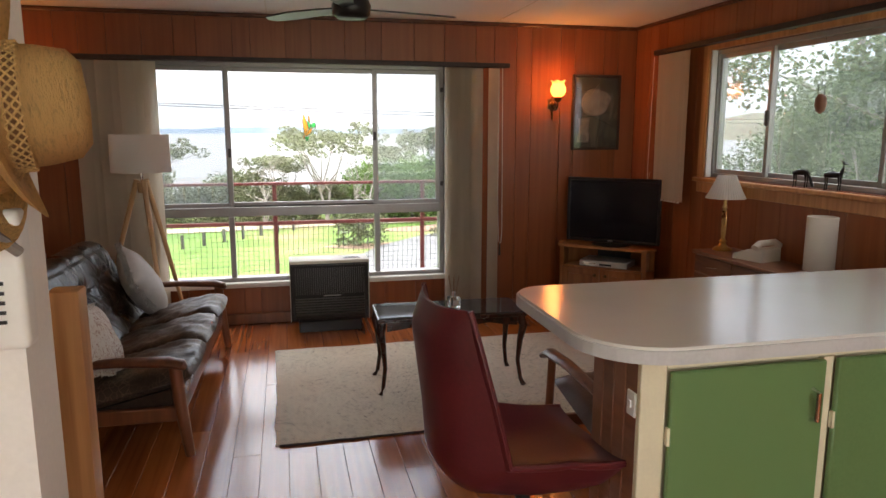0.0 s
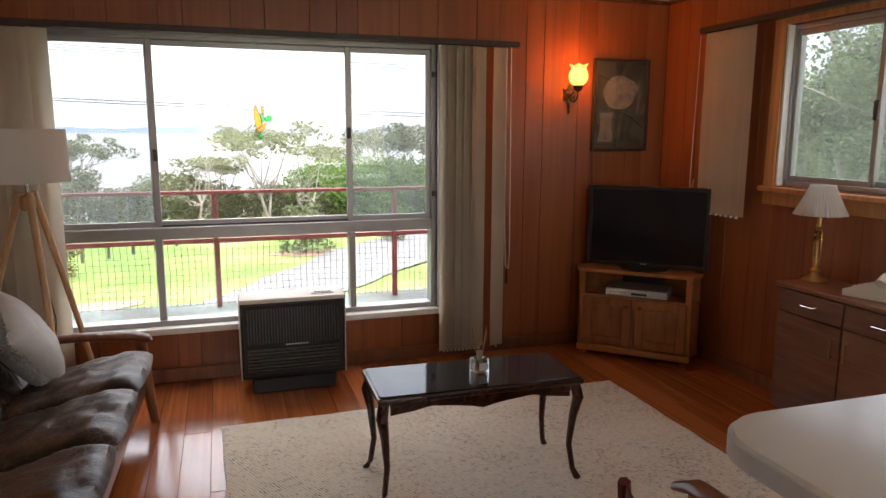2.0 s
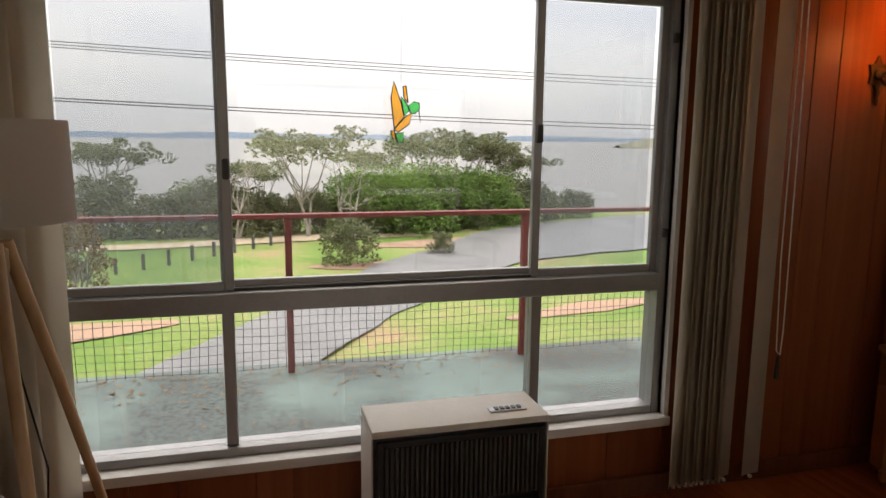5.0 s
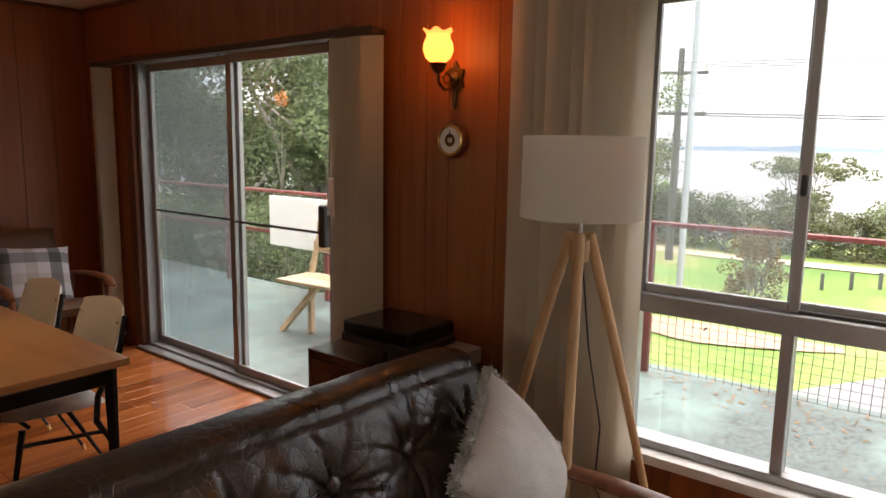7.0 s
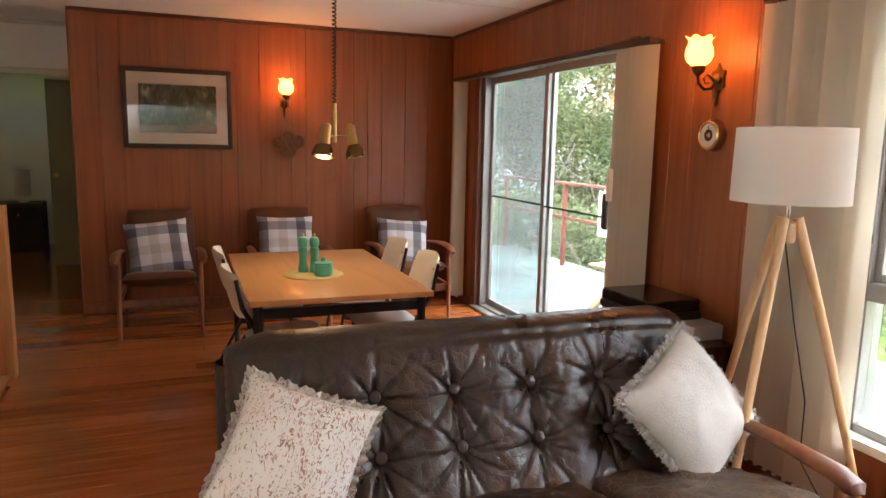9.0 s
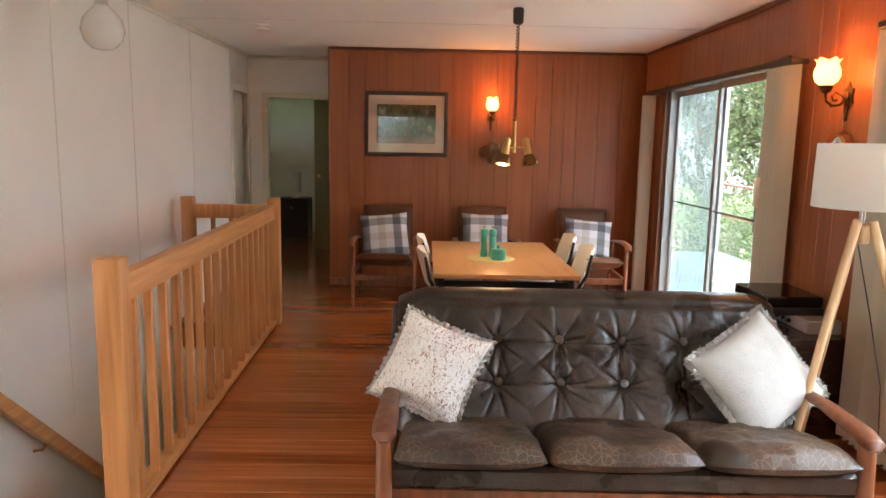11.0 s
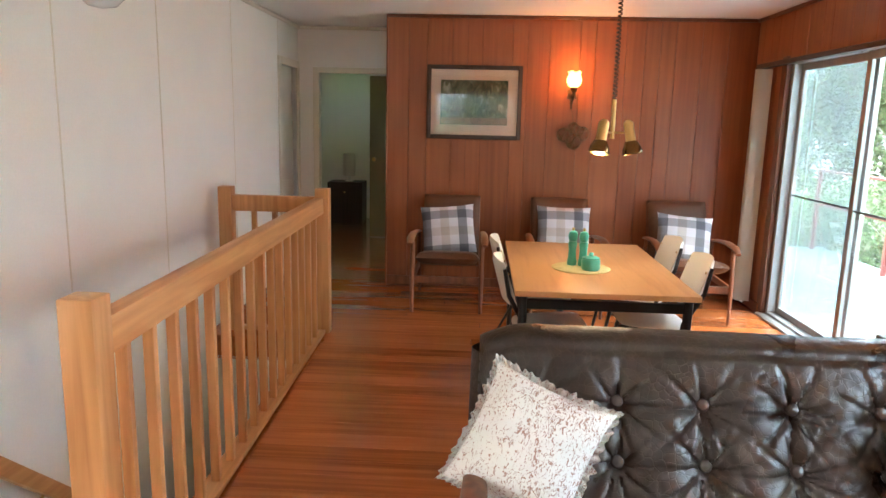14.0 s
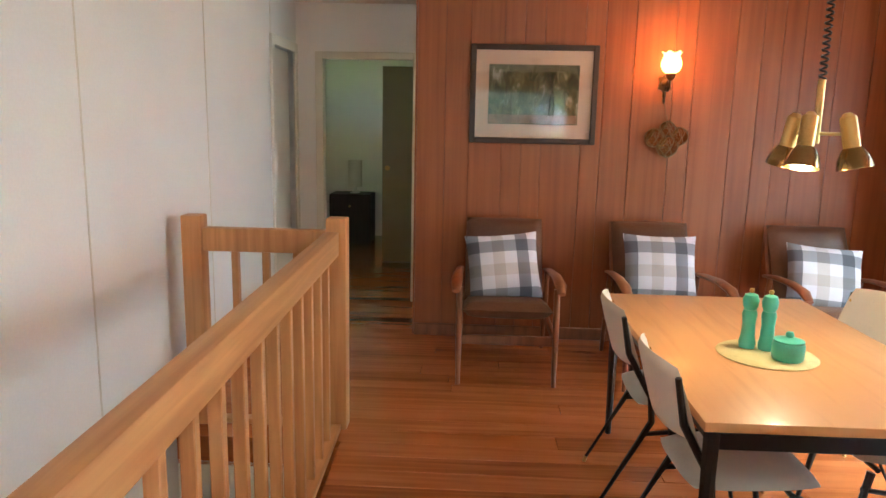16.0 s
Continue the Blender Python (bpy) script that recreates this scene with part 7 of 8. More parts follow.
part("rocker", bx(-0.013, -0.009, -0.006, 0.006, -0.01, 0.01), WHITEP, outlet)

stool = thing("bar_stool", "burgundy vinyl swivel bar stool with a high back", "bar stool", pose(5.90, -3.78, 0, 0, 0, 8))


def shell(u, v, off):
    """Bucket seat: from the front edge back and up, sides turned up; off: out along the padding."""
    s = 2 * v - 1
    if u < 0.42:
        f = u / 0.42
        c = Vector((0.245 - 0.40 * f, 0, 0.585 - 0.025 * math.sin(math.pi * f)))
        w = 0.205 + 0.015 * f
        n = Vector((0, 0, 1))
        rise = 0.085 * (abs(s) ** 3.0) * min(1, f * 1.3 + 0.3)
    elif u < 0.58:
        f = (u - 0.42) / 0.16
        a = f * radians(78)
        c = Vector((-0.155 - 0.085 * math.sin(a), 0, 0.67 - 0.085 * math.cos(a)))
        w = 0.22
        n = Vector((math.sin(a), 0, math.cos(a)))
        rise = 0.085 * abs(s) ** 2.6
    else:
        f = (u - 0.58) / 0.42
        c = Vector((-0.238 - 0.055 * f, 0, 0.652 + 0.42 * f))
        w = 0.22 - 0.05 * f ** 1.5
        n = Vector((0.98, 0, 0.2))
        rise = (0.085 - 0.04 * f) * abs(s) ** 2.4
    return c + Vector((0, s * w, 0)) + n * (rise + off * (1 - 0.75 * abs(s) ** 4) * min(1, min(u, 1 - u) * 14 + 0.1))


bm = bmesh.new()
add_grid(bm, 40, 20, lambda u, v: shell(u, v, 0.028))
part("seat_pad", bm, BURGUNDY, stool, "padded burgundy vinyl seat and back")
bm = bmesh.new()
add_grid(bm, 40, 20, lambda u, v: shell(u, v, -0.045 - 0.04 * max(0, 1 - u / 0.7)))
for v in (0, 1):
    add_grid(bm, 40, 3, lambda u, w, v=v: shell(u, v, 0.028).lerp(shell(u, v, -0.045 - 0.04 * max(0, 1 - u / 0.7)), w) + Vector((0, (v - 0.5) * 0.03 * math.sin(math.pi * w), 0)))
for u in (0, 1):
    add_grid(bm, 3, 20, lambda w, v, u=u: shell(u, v, 0.028).lerp(shell(u, v, -0.045 - 0.04 * max(0, 1 - u / 0.7)), w))
part("shell", bm, BURGUNDY, stool, "burgundy outer shell")
for v in (0.0, 1.0):
    part("piping", tb([shell(i / 30, v, 0.0) + Vector((0, (v - 0.5) * 0.012, 0)) for i in range(31)], 0.008, 6), BURGUNDY, stool, "vinyl piping")
part("column", tb([(0.0, 0, 0.03), (0, 0, 0.52)], [0.026, 0.022], 16), BLACKM, stool, "black steel column")
part("mount", lt([(0.10, 0.505), (0.11, 0.515), (0.06, 0.535)], seg=20), BLACKM, stool)
part("base", lt([(0.20, 0.0), (0.205, 0.01), (0.15, 0.022), (0.05, 0.035), (0.028, 0.05)], seg=32), BLACKM, stool, "round black base")
part("foot_ring", tb([(0.14 * math.cos(2 * math.pi * k / 24), 0.14 * math.sin(2 * math.pi * k / 24), 0.22) for k in range(25)], 0.008, 8), CHROME, stool)

# bedroom seen through the hall
drw = thing("bedside_cabinet", "dark bedside cabinet in the shaded bedroom", "bedside cabinet", pose(-3.75, -4.25, 0))
part("body", bx(-0.2, 0.2, -0.25, 0.25, 0.0, 0.60, 0.006), DARKTRACK, drw)
part("drawer", bx(0.201, 0.212, -0.23, 0.23, 0.36, 0.56, 0.003), DARKTRACK, drw)
part("knob", tb([(0.212, 0, 0.46), (0.23, 0, 0.46)], 0.012, 10), BRASS, drw)
bl = thing("bedside_lamp", "white cylinder bedside lamp on the dark cabinet", "bedside lamp", pose(-3.75, -4.22, 0.6005))
part("shade", lt([(0.085, 0.08), (0.085, 0.40)], (0, 0, 0), 28, None, False), LINEN, bl, "white shade")
part("base", lt([(0.06, 0), (0.06, 0.01), (0.02, 0.02), (0.02, 0.10)], seg=18), WHITEP, bl)

# ---- trees, shore things and wires ----
def leaf_material(name, dark, light):
    m, n, l, b = nodes_of(name)
    g = n.new("ShaderNodeNewGeometry")
    oi = n.new("ShaderNodeObjectInfo")
    s = n.new("ShaderNodeMath")
    s.operation = "MULTIPLY_ADD"
    s.inputs[1].default_value = 0.35
    l.new(oi.outputs["Random"], s.inputs[0])
    l.new(g.outputs["Random Per Island"], s.inputs[2])
    r = n.new("ShaderNodeValToRGB")
    r.color_ramp.elements[0].position, r.color_ramp.elements[0].color = 0.05, (*dark, 1)
    r.color_ramp.elements[1].position, r.color_ramp.elements[1].color = 1.0, (*light, 1)
    l.new(s.outputs[0], r.inputs[0])
    l.new(r.outputs[0], b.inputs["Base Color"])
    b.inputs["Roughness"].default_value = 0.6
    b.inputs["Specular IOR Level"].default_value = 0.3
    return let_light_through(m, 0.45, light)


BARK = paint("pale_grey_bark", (0.26, 0.23, 0.20), 0.9, vary=0.35, scale=5, bump=0.4, stretch=(1, 1, 0.3))
OLIVELEAF = leaf_material("olive_gum_leaves", (0.075, 0.095, 0.045), (0.21, 0.225, 0.115))
GREENLEAF = leaf_material("fresh_green_leaves", (0.085, 0.12, 0.06), (0.23, 0.275, 0.145))
BRIGHTLEAF = leaf_material("bright_green_leaves", (0.08, 0.15, 0.03), (0.20, 0.31, 0.08))
RUSTLEAF = leaf_material("rusty_yellow_leaves", (0.10, 0.065, 0.02), (0.30, 0.20, 0.07))


def tree(name, m, label, height, spread, leaf, kind, seed, clumps=34, per=46, size=0.16):
    """Forked trunk with bent limbs; the crown is many small leaf sprays gathered in uneven clumps."""
    rng = random.Random(seed)
    t = thing(name, label, "tree" if kind != "bush" else "shrub", m)
    bm = bmesh.new()
    tips = []
    stems = 1 if kind == "tall" else rng.randint(2, 3)
    for s in range(stems):
        a = rng.uniform(0, 6.28)
        lean = spread * rng.uniform(0.06, 0.22)
        fork = height * (0.35 if kind != "bush" else 0.15)
        r0 = 0.028 * height * (0.8 if stems > 1 else 1)
        p0 = Vector((rng.uniform(-0.1, 0.1), rng.uniform(-0.1, 0.1), -0.15))
        p1 = p0 + Vector((math.cos(a) * lean * 0.4, math.sin(a) * lean * 0.4, fork * 0.55))
        p2 = Vector((math.cos(a) * lean, math.sin(a) * lean, fork))
        add_tube(bm, [p0, p1, p2], [r0, r0 * 0.75, r0 * 0.6], 7)
        for b in range(rng.randint(4, 6)):
            a2 = rng.uniform(0, 6.28)
            rr = spread * rng.uniform(0.3, 0.9)
            zt = height * (rng.uniform(0.78, 0.95) if kind == "umbrella" else rng.uniform(0.45, 0.93))
            q2 = Vector((math.cos(a2) * rr * 0.5, math.sin(a2) * rr * 0.5, zt))
            q1 = p2.lerp(q2, 0.5) + Vector((rng.uniform(-0.2, 0.2), rng.uniform(-0.2, 0.2), -0.08 * height))
            add_tube(bm, [p2, q1, q2], [r0 * 0.5, r0 * 0.3, r0 * 0.12], 5)
            tips.append(q2)
            for c in range(2):
                q3 = q2 + Vector((rng.uniform(-0.3, 0.3) * spread, rng.uniform(-0.3, 0.3) * spread, rng.uniform(0.0, 0.10) * height))
                add_tube(bm, [q1.lerp(q2, 0.6), q3], [r0 * 0.2, r0 * 0.07], 4)
                tips.append(q3)
    part("trunk", bm, BARK, t, "pale bent trunk and limbs")
    if not clumps:
        return t
    verts, faces = [], []
    for k in range(clumps):
        if kind == "bush":
            a, q = rng.uniform(0, 6.28), rng.uniform(0, 1) ** 0.5
            z = rng.uniform(0.08, 0.9)
            c = Vector((math.cos(a) * spread * 0.5 * q * (1.05 - 0.55 * z * z), math.sin(a) * spread * 0.5 * q * (1.05 - 0.55 * z * z), height * z))
        else:
            c = tips[k % len(tips)] + Vector((rng.gauss(0, 0.08) * spread, rng.gauss(0, 0.08) * spread, rng.gauss(0, 0.02) * height))
        cr = spread * rng.uniform(0.09, 0.17)
        flat = 0.5 if kind == "umbrella" else 0.8
        for i in range(per):
            d = Vector((rng.gauss(0, 1), rng.gauss(0, 1), rng.gauss(0, 1))).normalized()
            p = c + Vector((d.x * cr, d.y * cr, d.z * cr * flat)) * rng.uniform(0.55, 1.1)
            u = Vector((rng.gauss(0, 1), rng.gauss(0, 1), rng.gauss(0, 0.6))).normalized()
            w = u.cross(Vector((rng.gauss(0, 1), rng.gauss(0, 1), rng.gauss(0, 1)))).normalized()
            ls = size * rng.uniform(0.6, 1.3)
            o = len(verts)
            verts += [p - u * ls * 0.5, p + w * ls * 0.26, p + u * ls * 0.5, p - w * ls * 0.26]
            faces.append((o, o + 1, o + 2, o + 3))
    me = bpy.data.meshes.new("crown")
    me.from_pydata([tuple(v) for v in verts], [], faces)
    me.materials.append(leaf)
    ob = new("crown", me)
    ob.parent = t
    tagged(ob, "open crown of small leaf sprays")
    return t


def at_ground(x, y, turn=0, s=1.0):
    return Matrix.LocRotScale((x, y, ground_z(x, y)), Euler((0, 0, radians(turn))), (s, s, s))


def grown(ob, x, y, turn, s):
    """Another plant of the same kind, larger or smaller."""
    c = copy_thing(ob, at_ground(x, y, turn))
    c.scale = (s, s, s)
    return c


umb = tree("tree", at_ground(7.1, 28.0), "umbrella-crowned coastal gum with pale bare limbs", 4.3, 3.6, OLIVELEAF, "umbrella", 3, 44, 60, 0.2)
for x, y, a, k in ((13.2, 32.5, 70, 1.02), (15.6, 33.0, 150, 1.06), (17.8, 33.5, 260, 0.95), (11.2, 34.0, 20, 0.85), (19.6, 35, 200, 0.8), (-1.8, 33, 120, 0.92), (5.2, 30.0, 40, 0.72)):
    grown(umb, x, y, a, k)
bush = tree("shrub", at_ground(11.5, 28.5), "dense bright green coastal shrub", 3.1, 4.0, BRIGHTLEAF, "bush", 8, 90, 60, 0.18)
for x, y, a in ((13.8, 30.0, 80), (9.6, 30.5, 200), (16.4, 31.5, 20), (-9.0, 33, 300)):
    copy_thing(bush, at_ground(x, y, a))
low = tree("shrub", at_ground(3.0, 30.5), "dark olive shoreline shrub", 2.7, 3.6, OLIVELEAF, "bush", 12, 80, 60, 0.18)
for i in range(15):
    grown(low, 0.6 - i * 2.2, 30.2 + 1.2 * math.sin(i * 2.1), i * 67, 0.72 + 0.34 * abs(math.sin(i * 1.3)))
for x, y, a, k in ((5.4, 31.6, 40, 0.62), (8.4, 32, 90, 0.62), (21.2, 34.5, 60, 0.62), (23.4, 35, 160, 0.62), (4.3, 29.2, 15, 0.8), (6.2, 29.6, 210, 0.7), (7.8, 29.9, 130, 0.75), (10.4, 29.0, 310, 0.7), (12.6, 29.3, 250, 0.8), (14.9, 30.6, 20, 0.85), (17.6, 32.2, 110, 0.9), (19.4, 33.2, 290, 0.9)):
    grown(low, x, y, a, k)
for x, y, a, k in ((12.4, 31.2, 140, 1.1), (15.0, 32.4, 40, 1.05), (18.4, 34.0, 230, 0.95), (2.2, 32.4, 60, 0.75)):
    grown(bush, x, y, a, k)
bare = tree("tree", at_ground(9.0, 27.4), "dead pale tree with bare limbs by the shore", 3.6, 3.2, OLIVELEAF, "round", 53, 0)
grown(bare, 4.2, 28.0, 120, 0.95)
grown(bare, 13.9, 29.0, 220, 0.9)
near_bush = tree("shrub", at_ground(8.0, 20.6), "small dark green shrub in a bare earth patch", 1.7, 2.0, OLIVELEAF, "bush", 21, 60, 50, 0.13)
grown(near_bush, 11.6, 22.2, 90, 0.5)
tree("shrub", at_ground(0.3, 17.6), "rusty yellow flowering shrub on the lawn", 2.3, 1.7, RUSTLEAF, "bush", 25, 60, 50, 0.11)
dark = tree("tree", at_ground(-8.8, 28.0), "broad dark coastal tree", 4.6, 5.2, OLIVELEAF, "round", 31, 80, 70, 0.2)
for x, y, a in ((-14, 29, 90), (-20, 30, 200), (-27, 30, 30), (-35, 31, 130)):
    copy_thing(dark, at_ground(x, y, a))
shade = tree("tree", at_ground(-6.0, 7.5), "tall leafy gum close beside the deck", 7.6, 5.4, GREENLEAF, "tall", 41, 140, 150, 0.12)
for x, y, a in ((-10.5, 5.5, 100), (-9.5, 11.5, 220), (-4.0, 14.0, 300), (-12.5, 9.0, 40)):
    copy_thing(shade, at_ground(x, y, a))
hedge = tree("shrub", at_ground(-4.6, 5.4), "dense green garden shrub beside the deck", 3.2, 3.2, GREENLEAF, "bush", 47, 100, 140, 0.075)
for x, y, a in ((-6.5, 4.2, 60), (-2.6, 6.6, 130), (-7.6, 8.8, 250), (-10, 7.5, 10), (-4.4, 9.3, 300)):
    copy_thing(hedge, at_ground(x, y, a))
for x, y, a, k in ((-6.4, 7.4, 60, 1.5), (-9.4, 6.2, 130, 1.7), (-4.0, 9.8, 250, 1.4), (-10.0, 11.0, 10, 1.8), (-6.8, 12.8, 300, 1.6)):
    grown(hedge, x, y, a, k)
for x, y, a, k in ((15.4, 2.6, 10, 0.9), (18.0, 7.0, 120, 1.0), (15.6, -1.6, 240, 0.95), (20.0, 1.6, 60, 1.0), (16.6, -6.6, 200, 1.0), (21.5, 10.5, 330, 0.8)):
    grown(shade, x, y, a, k)
for x, y, a, k in ((17.2, 5.6, 40, 1.35), (18.6, 9.4, 100, 1.4), (20.6, 13.2, 180, 1.4), (17.6, 1.4, 220, 1.35), (17.4, -2.4, 300, 1.4), (22.6, 10.0, 15, 1.5), (17.6, -6.0, 80, 1.4)):
    grown(hedge, x, y, a, k)

post_wood = paint("grey_weathered_post", (0.09, 0.085, 0.075), 0.9, vary=0.3, scale=8)
for k in range(10):
    x, y = -0.6 + 0.68 * k, 18.8 + 0.76 * k
    b = part("bollard", bx(-0.05, 0.05, -0.05, 0.05, -0.2, 0.52, 0.012), post_wood)
    b.matrix_basis = at_ground(x, y, k * 7)
    tagged(b, "short weathered timber bollard on the lawn", "bollard", "lawn bollards")

steel_pole = thing("street_pole", "plain pale steel pole beyond the deck", "pole", at_ground(-0.65, 14.6))
part("shaft", tb([(0, 0, -0.2), (0, 0, 9.5)], [0.085, 0.07], 14), paint("galvanised_steel", (0.46, 0.48, 0.50), 0.6, 0.2), steel_pole)
power = thing("power_pole", "timber power pole with two crossarms", "power pole", at_ground(-4.4, 23.9, 22))
part("shaft", tb([(0, 0, -0.2), (0, 0, 8.0)], [0.16, 0.11], 12), post_wood, power)
for z in (7.1, 5.6):
    arm = part("crossarm", bx(-1.0, 1.0, -0.06, 0.06, z - 0.06, z + 0.06, 0.01), post_wood, power)
    for x in (-0.9, 0.0, 0.9):
        part("insulator", lt([(0.04, z + 0.06), (0.07, z + 0.10), (0.04, z + 0.16), (0.06, z + 0.22), (0.02, z + 0.28)], (x, 0, 0), 10), CREAMMETAL, arm)
wires = thing("power_lines", "black overhead wires crossing the view of the bay", "power lines")
gz = ground_z(-4.4, 23.9)
for z0, z1, off in ((gz + 7.38, 6.7, -0.9), (gz + 7.38, 6.4, 0.0), (gz + 7.38, 6.1, 0.9), (gz + 5.6, 2.9, -0.9), (gz + 5.55, 2.5, 0.2)):
    pts = []
    for i in range(25):
        f = i / 24
        pts.append((-4.4 + off * 0.3 + 74.4 * f, 23.9 + off + 26.1 * f, z0 + (z1 - z0) * f - 0.9 * 4 * f * (1 - f) * 0.5))
    part("wire", tb(pts, 0.016 if z1 > 4 else 0.022, 4, False), BLACKP, wires)

# deck things by the sliding door
DECKPINE = wood("weathered_outdoor_pine", (0.34, 0.23, 0.13), (0.52, 0.38, 0.23), 0.7, (2, 30, 30))
bench = thing("garden_bench", "weathered pine garden bench with crossed legs on the deck", "bench", pose(1.55, 1.15, -0.07, 0, 0, 6))
for k in range(4):
    part("seat_slat", bx(-0.75, 0.75, -0.02 + k * 0.1, 0.07 + k * 0.1, 0.42, 0.445, 0.004), DECKPINE, bench)
for k, z in enumerate((0.62, 0.78)):
    part("back_slat", bx(-0.75, 0.75, 0.42 + 0.04 * k, 0.445 + 0.04 * k, z, z + 0.09, 0.004), DECKPINE, bench)
for x in (-0.62, 0.62):
    part("leg", tb([(x - 0.12, 0.02, 0.0), (x + 0.10, 0.30, 0.42)], [0.03, 0.03], 4), DECKPINE, bench)
    part("leg", tb([(x + 0.14, 0.10, 0.0), (x - 0.10, 0.36, 0.42), (x - 0.08, 0.48, 0.88)], [0.03, 0.03, 0.025], 4), DECKPINE, bench)
board_w = thing("white_panel", "plain white board hung on the deck railing", "board")
part("panel", bx(-0.55, 0.75, 2.03, 2.062, 0.42, 0.93, 0.004), WHITEP, board_w)
mat_d = thing("door_mat", "dark rubber mat outside the sliding door", "mat")
part("mat", bx(2.05, 2.7, 0.30, 0.72, -0.0695, -0.055, 0.004), BLACKP, mat_d)

LITTER = paint("dry_brown_leaf_litter", (0.20, 0.12, 0.06), 0.9, vary=0.5, island=True)
rng = random.Random(5)
bm = bmesh.new()
for k in range(2600):
    x = rng.uniform(-2.8, 9.2)
    y = 2.22 - abs(rng.gauss(0, 0.26)) if k % 4 else rng.uniform(0.3, 2.0)
    if y < 0.2:
        continue
    a, s = rng.uniform(0, 6.28), rng.uniform(0.008, 0.022)
    u, w = Vector((math.cos(a), math.sin(a), 0)) * s, Vector((-math.sin(a), math.cos(a), 0)) * s * 0.45
    c = Vector((x, y, -0.0665 + rng.uniform(0, 0.004)))
    bm.faces.new([bm.verts.new(c + q) for q in (-u, w, u + Vector((0, 0, 0.004)), -w)])
tagged(part("leaf_litter", bm, LITTER, None, "", False), "dry brown leaf litter scattered on the wet deck", "leaf litter", "", "stuff")
EARTH = paint("bare_pinkish_earth", (0.33, 0.21, 0.14), 0.95, vary=0.25, scale=0.9, bump=0.3, fine=12)
strip("earth_patch", [(-3.0, 13.6), (0.5, 13.0), (3.2, 13.6)], [0.6, 1.9, 0.4], EARTH, "bare pinkish earth in the lawn", "bare earth", 0.025)
strip("earth_patch", [(6.6, 20.2), (8.2, 20.0), (9.6, 20.6)], [0.3, 1.4, 0.3], EARTH, "bare earth round a shrub", "bare earth", 0.025)
strip("earth_patch", [(9.5, 24.5), (12.5, 25.0), (15.5, 26.5)], [0.8, 2.6, 1.2], EARTH, "bare earth under the trees", "bare earth", 0.025)
strip("earth_patch", [(10.5, 12.2), (13.0, 12.8), (15.5, 13.2)], [0.3, 1.0, 0.3], EARTH, "bare earth in the lawn", "bare earth", 0.025)


# ---- boards of walls and floor ----
def plank_mesh(name, x0, x1, y0, y1, z0, z1, material, axis, e=0.002):
    """A board with its long edges eased on the face that shows; axis: the way that face looks."""
    if axis == "z":
        lo, mid, hi = [(x0, y0, z0), (x1, y0, z0), (x1, y1, z0), (x0, y1, z0)], [(x0, y0, z1 - e), (x1, y0, z1 - e), (x1, y1, z1 - e), (x0, y1, z1 - e)], [(x0 + e, y0 + e, z1), (x1 - e, y0 + e, z1), (x1 - e, y1 - e, z1), (x0 + e, y1 - e, z1)]
    elif axis == "y":
        lo, mid, hi = [(x0, y1, z0), (x1, y1, z0), (x1, y1, z1), (x0, y1, z1)], [(x0, y0 + e, z0), (x1, y0 + e, z0), (x1, y0 + e, z1), (x0, y0 + e, z1)], [(x0 + e, y0, z0), (x1 - e, y0, z0), (x1 - e, y0, z1), (x0 + e, y0, z1)]
    else:
        s, b = (x1, x0) if axis == "x" else (x0, x1)
        k = -e if axis == "x" else e
        lo, mid, hi = [(b, y0, z0), (b, y1, z0), (b, y1, z1), (b, y0, z1)], [(s + k, y0, z0), (s + k, y1, z0), (s + k, y1, z1), (s + k, y0, z1)], [(s, y0 + e, z0), (s, y1 - e, z0), (s, y1 - e, z1), (s, y0 + e, z1)]
    faces = [(8, 9, 10, 11)]
    for o in (0, 4):
        faces += [(o + i, o + (i + 1) % 4, o + 4 + (i + 1) % 4, o + 4 + i) for i in range(4)]
    me = bpy.data.meshes.new(name)
    me.from_pydata(lo + mid + hi, [], faces)
    me.materials.append(material)
    return me


def board(name, parent, *a, **k):
    ob = new(name, plank_mesh(name, *a, **k))
    ob.parent = parent
    return ob


dice = random.Random(7)


def widths(a, b):
    """Board edges from a to b in uneven widths, as grooved sheets have."""
    out = [a]
    while out[-1] < b - 0.28:
        out.append(out[-1] + dice.choice((0.13, 0.16, 0.19, 0.22, 0.26)))
    if b - out[-1] < 0.07:
        out.pop()
    return out + [b]


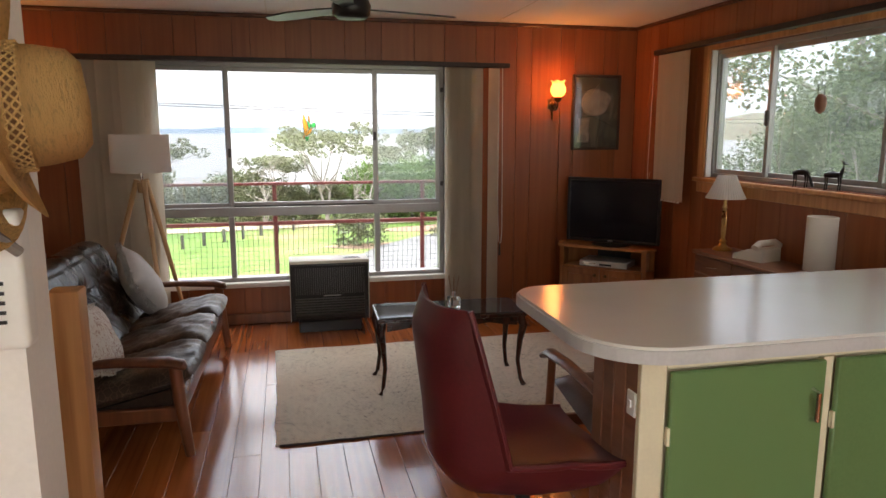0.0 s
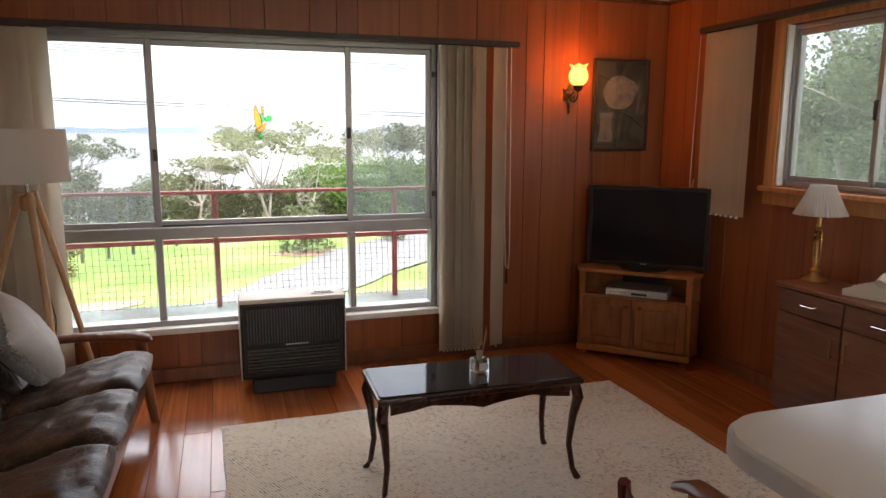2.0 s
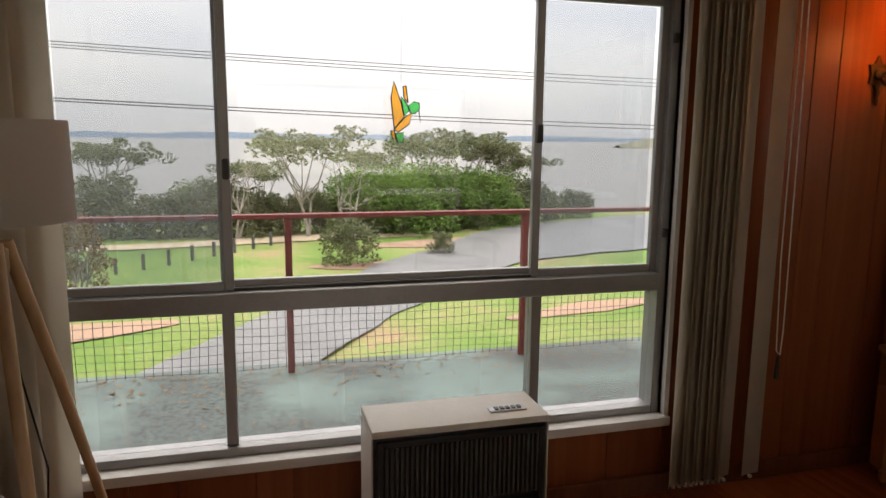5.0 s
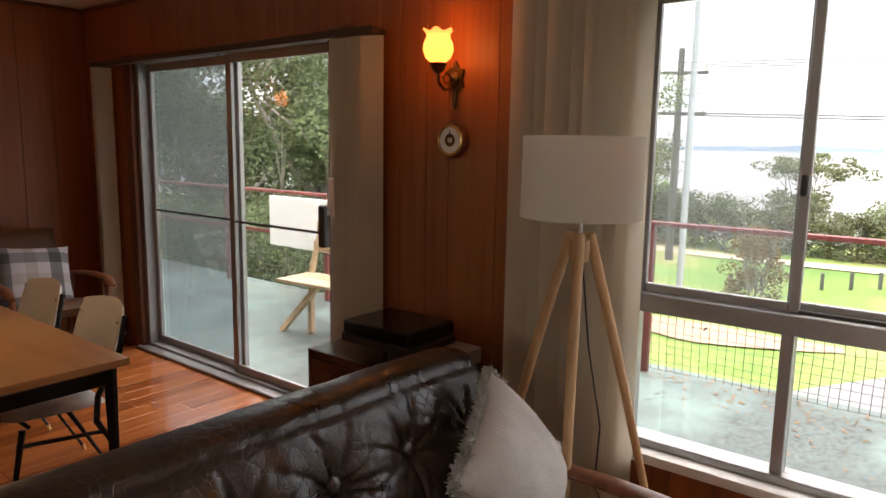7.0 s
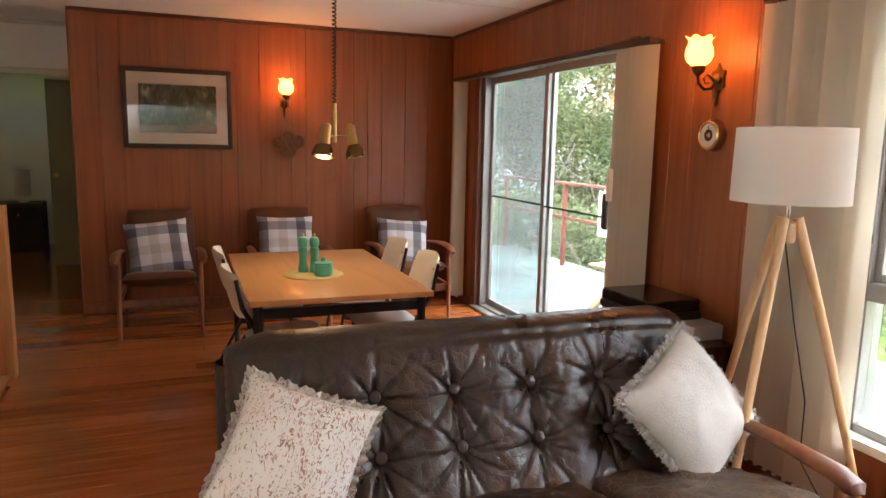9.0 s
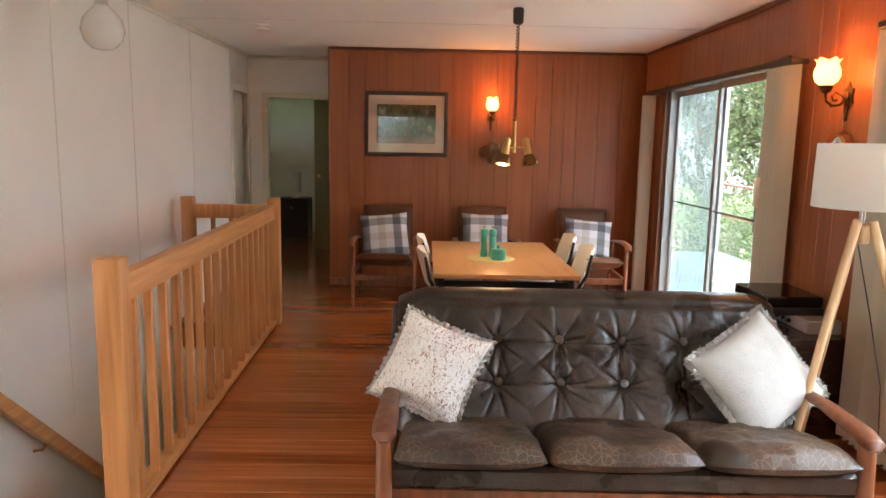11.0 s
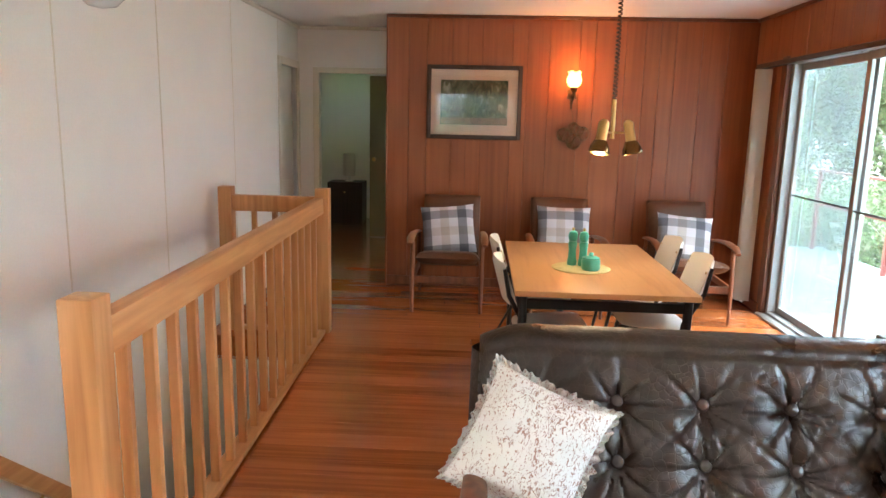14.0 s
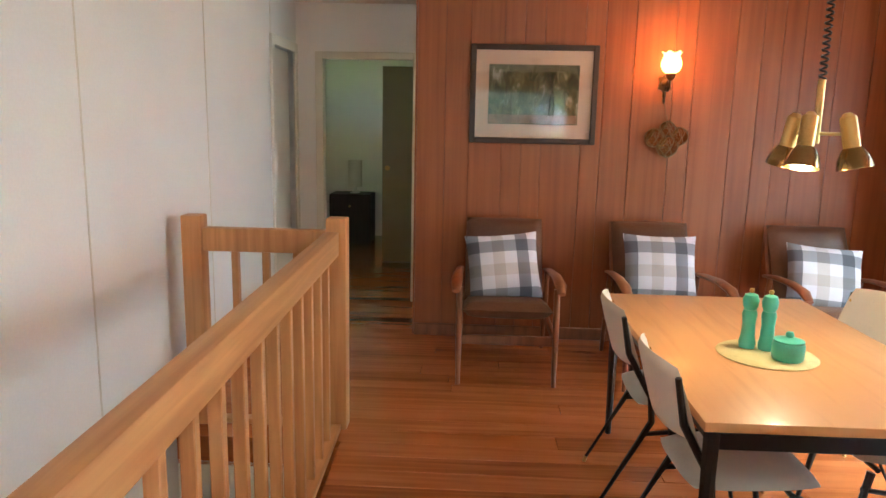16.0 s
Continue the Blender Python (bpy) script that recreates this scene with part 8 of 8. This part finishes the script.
GAP = 0.0013
for a, b in zip(*(lambda e: (e, e[1:]))(widths(-3.165, 0.0))):
    board("board", wall_dining, -0.012, 0.0, a + GAP, b - GAP, 0.0, H - 0.002, PANEL, "x")
board("board", wall_dining, -0.13, 0.0, -3.177, -3.166, 0.0, H - 0.002, PANEL, "x")
edges = widths(0.0, DX0) + widths(DX0, DX1)[1:] + widths(DX1, WX0)[1:] + widths(WX0, WX1)[1:] + widths(WX1, XR)[1:]
for a, b in zip(edges, edges[1:]):
    c = (a + b) / 2
    if DX0 < c < DX1:
        spans = [(DZ1, H - 0.002)]
    elif WX0 < c < WX1:
        spans = [(0, WZ0 - 0.036), (WZ1, H - 0.002)]
    else:
        spans = [(0, H - 0.002)]
    for z0, z1 in spans:
        board("board", wall_front, a + GAP, b - GAP, 0.0, 0.012, z0, z1, PANEL, "y")
edges = widths(YK, SY0) + widths(SY0, SY1)[1:] + widths(SY1, 0.0)[1:]
for a, b in zip(edges, edges[1:]):
    for z0, z1 in ([(0, SZ0), (SZ1, H - 0.002)] if SY0 < (a + b) / 2 < SY1 else [(0, H - 0.002)]):
        board("board", wall_side, XR, XR + 0.012, a + GAP, b - GAP, z0, z1, PANEL, "-x")

PW = 0.13
x = -1.03
while x < XR:
    x1 = min(x + PW, XR)
    spans = [(YN + 0.055 - 0.08 * (4.57 - x) / 3.035, 0.01)] if ST0 - 0.03 < x + PW / 2 < ST1 + 0.04 else [(-4.1 if x < 4.7 else -7.4, 0.01)]
    if x < ST0:
        spans = [(YW, -3.165 if x < -0.1 else 0.01)]
    if x + PW / 2 > ST1 + 0.04:
        spans = [(YK if x > XK else YW, 0.01)]
    for lo, hi in spans:
        if lo < -4.3 and hi < -4:
            continue
        y = lo
        while y < hi - 0.02:
            y1 = min(hi, y + dice.uniform(1.1, 2.9))
            if hi - y1 < 0.4:
                y1 = hi
            board("floor_board", floor, x + 0.0008, x1 - 0.0008, y + 0.0008, y1 - 0.0008, -0.02, 0.0, FLOORWOOD, "z", e=0.0012)
            y = y1
    x += PW
